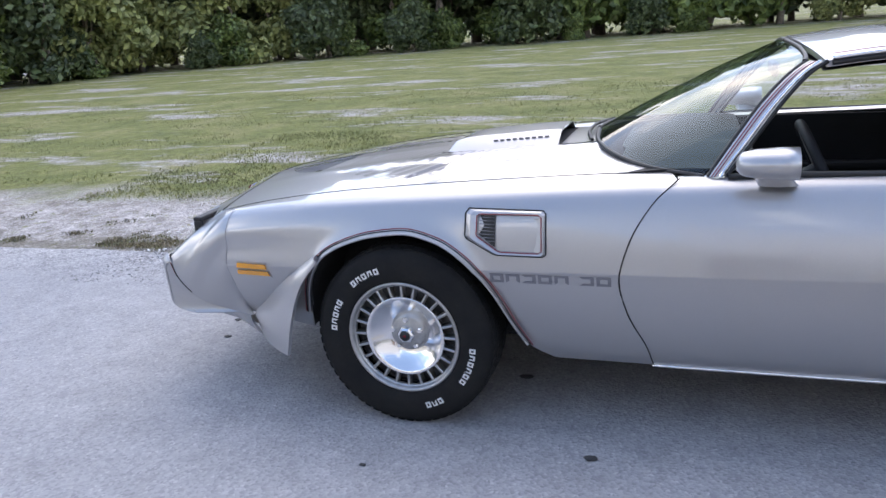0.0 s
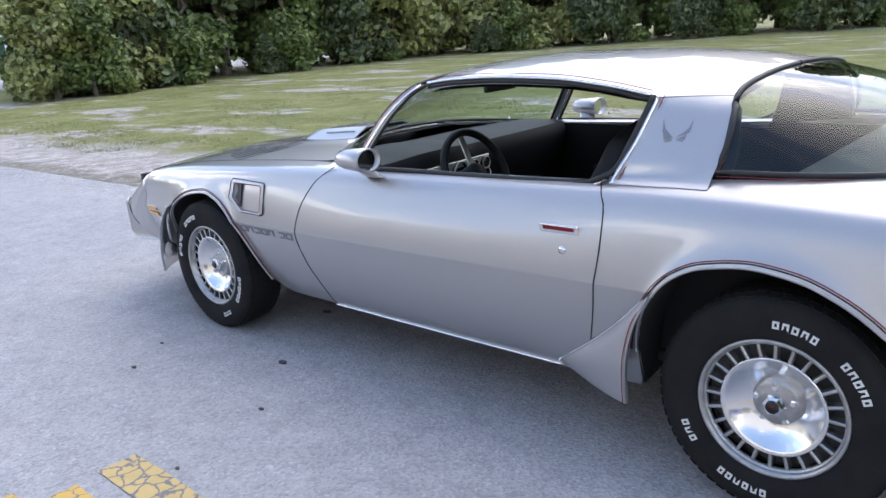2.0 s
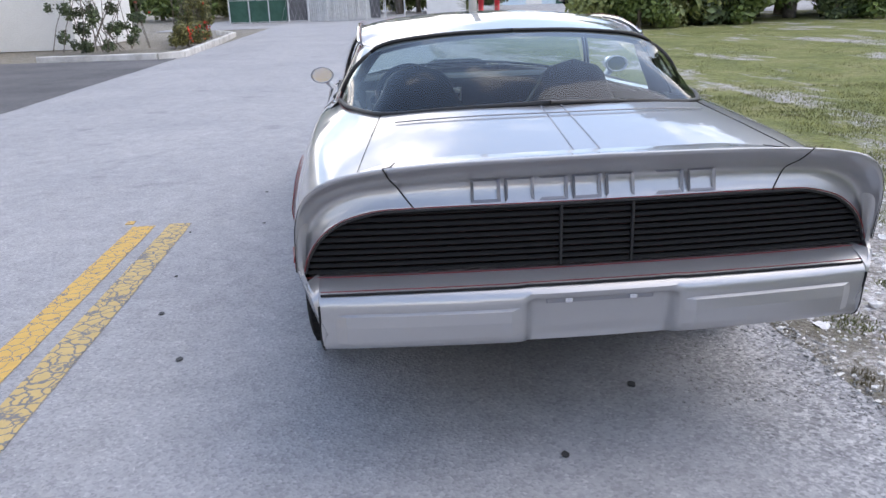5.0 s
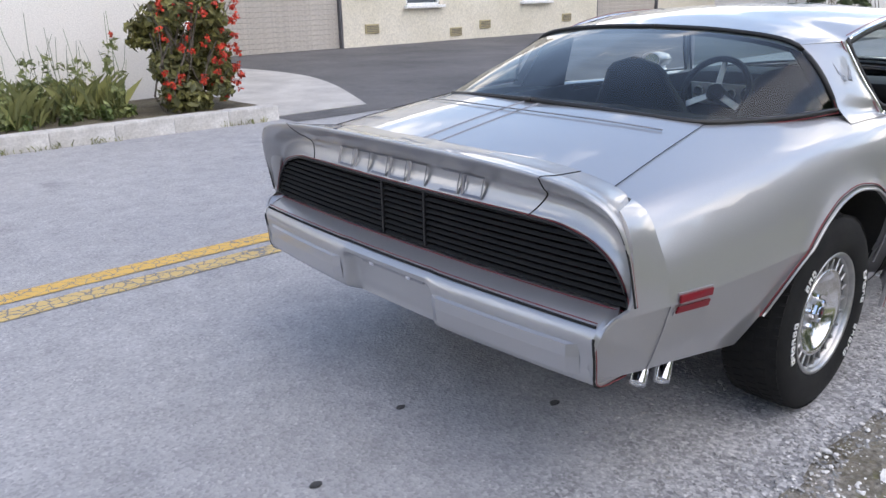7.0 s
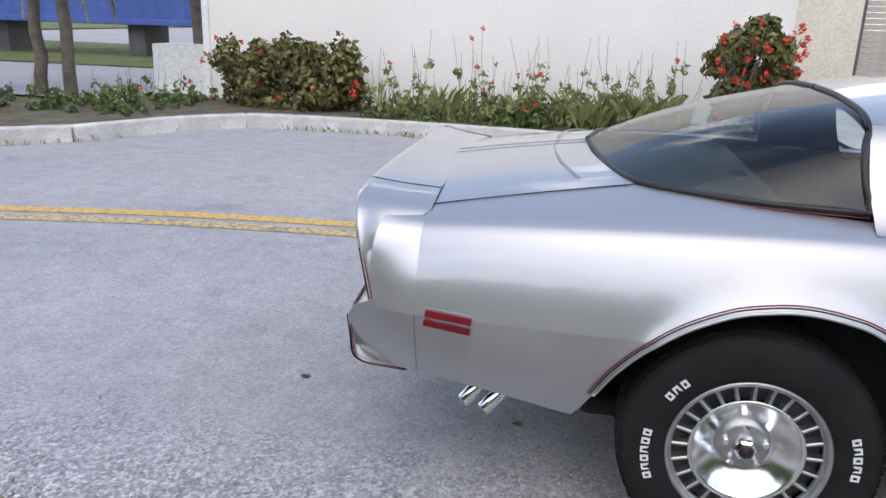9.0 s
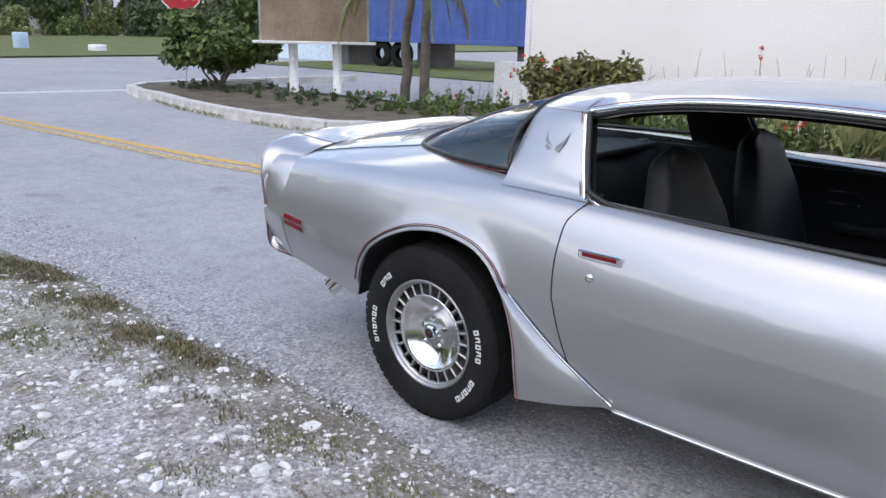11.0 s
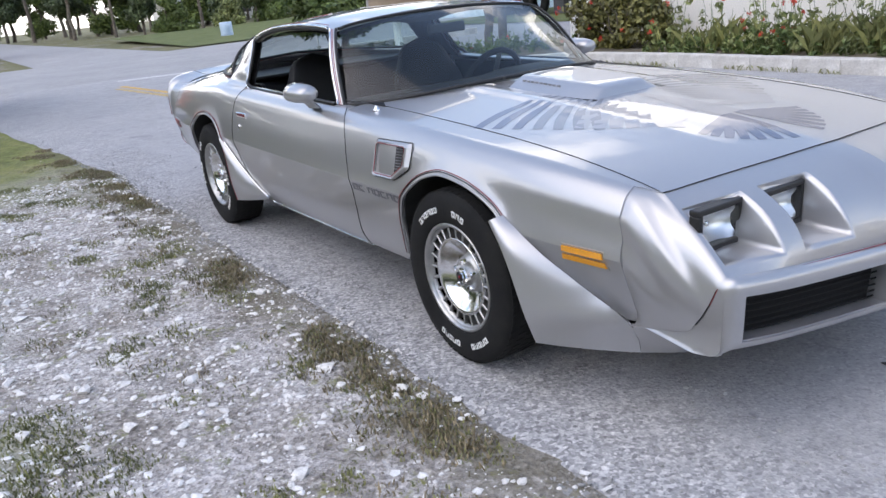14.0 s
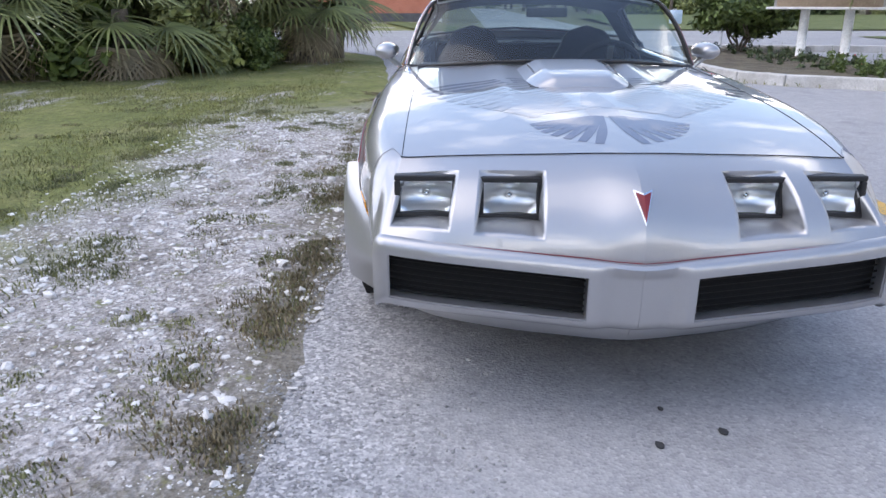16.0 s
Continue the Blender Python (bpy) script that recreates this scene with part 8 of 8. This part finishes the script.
for k, (x, z) in enumerate(((8.0, 0.45), (11.9, 0.4), (10.8, 0.25), (15.4, 0.45), (7.75, 1.25))):
    v_ = empty("wall_vent", "small ochre stained vent grille in the wall", "vent", "wall vents", pose(x, 14.085, z))
    box("grille_frame", (0.42, 0.04, 0.22), (0, 0, 0), varied("ochre_stain", (0.45, 0.38, 0.22), (0.55, 0.47, 0.3), 8, 0.9) if k == 0 else bpy.data.materials["ochre_stain"], v_, "", 0.01)
    for q in range(4):
        box("slat", (0.36, 0.02, 0.012), (0, -0.022, -0.06 + 0.04 * q), M_DARKBASE, v_)

# ---- blue container behind the driveway ----
bc = empty("container", "corrugated blue steel container standing on blocks in the grass", "container", "", pose(-17.0, 18.2, 0.0, 0, 0, 6))
vs, fs = [], []
n = 120
for i in range(n + 1):
    x = -6.1 + 12.2 * i / n
    d = (0.0, 0.035, 0.035, 0.0)[i % 4]
    vs += [(x, -1.2 + d, 0.95), (x, -1.2 + d, 3.5)]
fs = [(2 * i, 2 * i + 2, 2 * i + 3, 2 * i + 1) for i in range(n)]
mk("side_sheet", vs, fs, M_BLUE, bc, "corrugated blue side", smooth=False, solid=0.01)
box("body", (12.2, 2.3, 2.5), (0, 0.05, 2.2), M_BLUE, bc, "", 0.02)
for z in (0.95, 3.52):
    box("rail", (12.3, 0.14, 0.16), (0, -1.2, z), M_BLUE, bc, "", 0.02)
for x in (-5.2, -1.5, 2.5, 5.4):
    box("support", (0.5, 1.6, 0.88), (x, 0, 0.44), M_DARKBASE, bc, "dark support block", 0.03)
for x in (-3.2, -2.3):
    v_, f_ = lathe([(0.2, -0.12), (0.42, -0.12), (0.47, -0.06), (0.47, 0.06), (0.42, 0.12), (0.2, 0.12)], 28)
    mk("wheel", [(a + x, b - 0.95, c + 0.47) for a, b, c in v_], f_, M_RUBBER, bc, "black trailer wheel")
# pale corrugated shed beyond it
box("shed", (4.2, 5.0, 4.6), (-25.5, 20.5, 2.3), M_PALEBLUE)
tagged(bpy.data.objects["shed"], "pale blue metal shed beyond the container", "shed")

# ---- far side of the crossing ----
for k, (x, y, h, r0) in enumerate(((-38, 11.5, 0.8, 0.32), (-35, 13.6, 0.35, 0.38))):
    v_, f_ = lathe([(0.0, h), (r0 * 0.9, h), (r0, h - 0.04), (r0 * 1.03, h * 0.66), (r0, h * 0.5), (r0 * 1.03, h * 0.33), (r0, 0.0)], 24, "z")
    o = mk("barrel", v_, f_, M_BARREL if k == 0 else M_SIGNWHITE)
    o.matrix_world = pose(x, y, -0.03)
    tagged(o, "faded pale blue barrel standing on the verge" if k == 0 else "low white tub standing on the verge", "barrel")
# open pines and scrub beyond the crossing
def pine(seed, h):
    r = np.random.default_rng(seed)
    cs, rs = [], []
    for k in range(20):
        z = h * r.uniform(0.45, 1.0)
        a = r.random() * 6.28
        q = r.uniform(0.3, 1.0) * h * 0.2
        cs.append((q * math.cos(a), q * math.sin(a), z))
        s_ = r.uniform(0.5, 1.0) * h * 0.075
        rs.append((s_ * 1.3, s_ * 1.3, s_ * 0.7))
    crown = mesh_only("crown", *leaf_cloud(cs, rs, 4200, 0.26, seed=seed, stretch=3.0), M_LEAF_DARK)
    geos = [limb((0, 0, 0), (0.2, 0, h), 0.2, 0.05, 10, 0.3, seed)] + [limb((0.1, 0, c[2] - 0.5), c, 0.05, 0.015, 4, 0.1, seed + i) for i, c in enumerate(cs)]
    return crown, mesh_only("trunk", *join(*geos), M_BARK, True)


pines = [pine(91, 11), pine(92, 14), pine(93, 9)]
for k in range(46):
    x, y = -62 - 45 * r2.random(), -30 + 95 * (k + r2.random()) / 46
    if -4 < y - 1.5 + 0.02 * (-30 - x) < 9:
        continue
    c, t = pines[k % 3]
    s_ = r2.uniform(0.8, 1.2)
    plant("pine_tree", "tall open pine beyond the crossing street", "tree", "pines beyond the crossing", c, t, pose(x, y, -0.05, 0, 0, r2.uniform(0, 360)) @ Matrix.Diagonal((s_, s_, s_, 1)))
for k in range(52):
    x, y = -56 - 14 * r2.random(), -26 + 86 * (k + r2.random()) / 52
    if -5 < y - 2 < 9:
        continue
    c, t = (shrubs + kinds[:2])[k % 5]
    s_ = r2.uniform(0.7, 1.1) * (1.0 if k % 5 < 3 else 0.55)
    plant("shrub", "dark scrub beyond the crossing street", "shrub", "scrub beyond the crossing", c, t, pose(x, y, -0.05, 0, 0, r2.uniform(0, 360)) @ Matrix.Diagonal((s_, s_, s_, 1)))
for k, (x, y, w_, d_, h_) in enumerate(((-112, 34, 14, 8, 4.2), (-118, 52, 12, 8, 4.6))):
    hs = empty("house", "low pale house half hidden by trees", "house", "houses beyond the crossing", pose(x, y, 0))
    box("wall", (d_, w_, h_ * 0.65), (0, 0, h_ * 0.325), M_TRIMWHITE, hs)
    q = h_ * 0.65
    mk("roof", [(-d_ / 2 - 0.4, -w_ / 2 - 0.4, q), (d_ / 2 + 0.4, -w_ / 2 - 0.4, q), (d_ / 2 + 0.4, w_ / 2 + 0.4, q), (-d_ / 2 - 0.4, w_ / 2 + 0.4, q), (0, -w_ / 2 - 0.4, h_), (0, w_ / 2 + 0.4, h_)], [(0, 1, 2, 3), (0, 4, 1), (2, 5, 3), (1, 4, 5, 2), (3, 5, 4, 0)], M_CONCRETE, hs, "grey pitched roof", smooth=False)
    for j in range(3):
        box("window", (0.06, 1.2, 1.0), (d_ / 2 + 0.01, (j - 1) * w_ * 0.3, 1.4), M_DARKBASE, hs, "dark window")
for k in range(40):
    x, y = -82 - 22 * r2.random(), -40 + 115 * (k + r2.random()) / 40
    if -4 < y - 3 < 8:
        continue
    c, t = kinds[k % 3]
    s_ = r2.uniform(0.8, 1.15)
    plant("tree", "dense dark tree far beyond the crossing", "tree", "far trees beyond the crossing", c, t, pose(x, y, -0.05, 0, 0, r2.uniform(0, 360)) @ Matrix.Diagonal((s_, s_, s_ * 0.9, 1)))
for k in range(14):
    x, y = -118 - 18 * r2.random(), -16 + 36 * (k + r2.random()) / 14
    c, t = kinds[(0, 2, 1)[k % 3]]
    s_ = r2.uniform(0.9, 1.25)
    plant("tree", "dense dark tree at the far end of the road", "tree", "trees closing the far road", c, t, pose(x, y, -0.05, 0, 0, r2.uniform(0, 360)) @ Matrix.Diagonal((s_, s_, s_, 1)))
# salmon building at the crossing's corner
ob_ = empty("orange_building", "salmon horizontal-sided building with a white corner board", "building", "", pose(-49.0, -6.2, 0))
box("wall", (7.0, 10.4, 6.0), (0, 0, 3.0), M_ORANGE, ob_, "salmon wall")
for q in range(26):
    box("siding_board", (0.03, 10.3, 0.19), (3.51, 0, 0.65 + q * 0.2), M_ORANGE, ob_, "", 0.006, rot=(0, 4, 0))
box("corner_board", (0.5, 0.45, 6.0), (3.4, 5.1, 3.0), M_TRIMWHITE, ob_, "white corner board", 0.01)
box("plinth", (0.1, 10.45, 0.5), (3.56, 0, 0.25), M_DARKBASE, ob_, "dark base course")
v, f = grid(lambda a, b: (-27.5 - 15 * a, -1.2 - 3.0 * a + (2.6 - 0.2 * a) * b * math.sin(0.5 + 2.4 * (1 - a)), 0.03 + 0.05 * math.sin(b * 3.1)), list(np.linspace(0, 1, 14)), list(np.linspace(0, 1, 8)))
tagged(mk("grass_island", v, f, M_GRASS := varied("short_green_grass", (0.09, 0.12, 0.03), (0.15, 0.17, 0.055), 1.2, 0.95, 0.6, 0.03, 30)), "small grass island at the crossing", "grass", kind="structure")
v, f = grid(lambda a, b: (-31 - 25 * a, 7.5 + 70 * b + 1.5 * a, 0.02 + 0.25 * a), list(np.linspace(0, 1, 12)), list(np.linspace(0, 1, 20)))
tagged(mk("grass_verge", v, f, M_GRASS), "mown green verge beyond the crossing", "grass", kind="structure")
v, f = grid(lambda a, b: (-24 + 16.0 * a, 14.0 + 10 * b, 0.02), list(np.linspace(0, 1, 12)), list(np.linspace(0, 1, 8)))
tagged(mk("container_lawn", v, f, M_GRASS), "green lawn under the container", "grass", kind="structure")

# ---- ahead: pole, fence, gate, notice board, far buildings ----
pl = empty("utility_pole", "grey round utility pole on the grass corner", "pole", "", pose(23.2, -3.1, -0.05))
tube("shaft", [(0, 0, 0), (0, 0, 9.0)], 0.14, M_WOODPOLE, pl, n=14)
fence = empty("fence", "tall chain-link fence with green screen cloth and a gate", "fence", "", pose(48.5, 0, 0))
for k in range(10):
    y = -2.0 + k * 1.25
    tube("post", [(0, y, 0), (0, y, 3.0)], 0.045, M_GALV, fence, n=8)
for z in (0.15, 1.5, 2.95):
    tube("rail", [(0, -2.0, z), (0, 9.25, z)], 0.03, M_GALV, fence, n=6)
for y0, y1 in ((5.6, 9.3),):
    v_, f_ = grid(lambda a, b: (0.02 + 0.04 * math.sin(a * 9), a, 0.1 + 2.8 * b), list(np.linspace(y0, y1, 24)), [0, 0.5, 1])
    mk("screen_cloth", v_, f_, M_GREENSCREEN, fence, "green screen cloth", solid=0.01)
for k in range(26):
    y = -1.9 + k * 0.28
    tube("wire", [(0.0, y, 0.15), (0.0, y + 0.9, 2.95)], 0.006, M_GALV, fence, n=3)
    tube("wire", [(0.0, y + 0.9, 0.15), (0.0, y, 2.95)], 0.006, M_GALV, fence, n=3)
for k in range(7):
    y = 0.2 + k * 0.55
    vs = []
    for i in range(13):
        d = 0.03 * (i % 2)
        vs += [(50.0 + d + 0.1 * k, y + i * 0.07, 0.0), (50.5 + d + 0.1 * k, y + i * 0.07 + 0.1, 2.3 - 0.12 * (k % 3))]
    o = mk("metal_sheet", vs, [(2 * i, 2 * i + 2, 2 * i + 3, 2 * i + 1) for i in range(12)], M_GALV, smooth=False, solid=0.006)
    tagged(o, "corrugated metal sheet leaning behind the fence", "metal sheet", "leaning metal sheets")
box("store_shed", (5, 9, 3.2), (56, 4.0, 1.6), M_DARKBASE)
tagged(bpy.data.objects["store_shed"], "dark open storage shed behind the fence", "shed")
sg = empty("notice_board", "white notice board with two lines of faded print", "sign", "", pose(55.0, -5.4, 0, 0, 0, 176))
box("board", (0.06, 2.9, 2.1), (0, 0, 1.15), M_SIGNWHITE, sg, "white board", 0.01)
for q in (1.2, -1.2):
    tube("leg", [(-0.06, q, 0), (-0.06, q, 1.5)], 0.05, M_GALV, sg, n=6)
for z, w_ in ((1.95, 2.3), (1.62, 2.0), (1.25, 2.4)):
    box("print_line", (0.012, w_, 0.16), (0.034, 0, z), M_SIGNTEXT, sg, "faded grey line of print")
for k, (x, y) in enumerate(((56.5, -8.2), (57.5, -9.6))):
    v_, f_ = lathe([(0.0, 1.7), (0.16, 1.66), (0.2, 1.5), (0.2, 1.25), (0.3, 1.22), (0.3, 1.05), (0.2, 1.0), (0.2, 0.15), (0.32, 0.12), (0.32, 0.0)], 18, "z")
    o = mk("standpipe", [(a + x, b + y, c) for a, b, c in v_], f_, M_STOPRED)
    tagged(o, "red fire standpipe beside the paved yard", "hydrant", "red standpipes")
fb = empty("blue_building", "pale blue and white metal building with dark doors", "building", "", pose(112, -36, 0, 0, 0, 0))
box("wall", (14, 34, 9), (0, 0, 4.5), M_PALEBLUE, fb, "pale blue wall")
box("roof", (15, 35, 0.6), (0, 0, 9.2), M_GREENSCREEN, fb, "green roof edge", 0.05)
for k in range(4):
    box("door", (0.2, 2.2, 4.2), (-7.05, 13.5 - k * 4.2, 2.1), M_GREENSCREEN if k % 2 else M_SIGNWHITE, fb, "tall narrow door")
van = empty("parked_van", "dark blue boxy sport utility parked by the far building", "car", "", pose(92, -25.3, 0, 0, 0, 95))
bm = box_bm(4.6, 1.85, 0.75, 0.12, 3, (0, 0, 0.75))
part("body", bm, M_DARKCAR, van)
bm = box_bm(3.2, 1.6, 0.7, 0.18, 3, (-0.5, 0, 1.4))
part("cabin", bm, M_DARKCAR, van)
for x in (1.45, -1.45):
    for y in (0.85, -0.85):
        v_, f_ = lathe([(0.0, 0.1), (0.2, 0.1), (0.33, 0.09), (0.35, 0.0), (0.33, -0.1), (0.0, -0.1)], 18)
        mk("wheel", [(a + x, b + y, c + 0.36) for a, b, c in v_], f_, M_RUBBER, van)
# trees ahead, behind fence and notice board
for k in range(22):
    x, y = 62 + 24 * r2.random(), -5 + 27 * (k + r2.random()) / 22
    c, t = kinds[k % 4]
    s_ = r2.uniform(0.9, 1.3)
    plant("tree", "dark leafy tree behind the fenced yard", "tree", "trees behind the yard", c, t, pose(x, y, -0.05, 0, 0, r2.uniform(0, 360)) @ Matrix.Diagonal((s_, s_, s_, 1)))
for x, y, k in ((66, -8.0, 4), (72, -9.6, 1), (80, -11.0, 4)):
    c, t = kinds[k]
    plant("tree", "dark leafy tree behind the fenced yard", "tree", "trees behind the yard", c, t, pose(x, y, -0.05, 0, 0, 40 * k))
box("hedge_house", (7, 6, 4.5), (27.5, 13.5, 2.25), M_TRIMWHITE)
tagged(bpy.data.objects["hedge_house"], "white building end behind the hedges", "building")
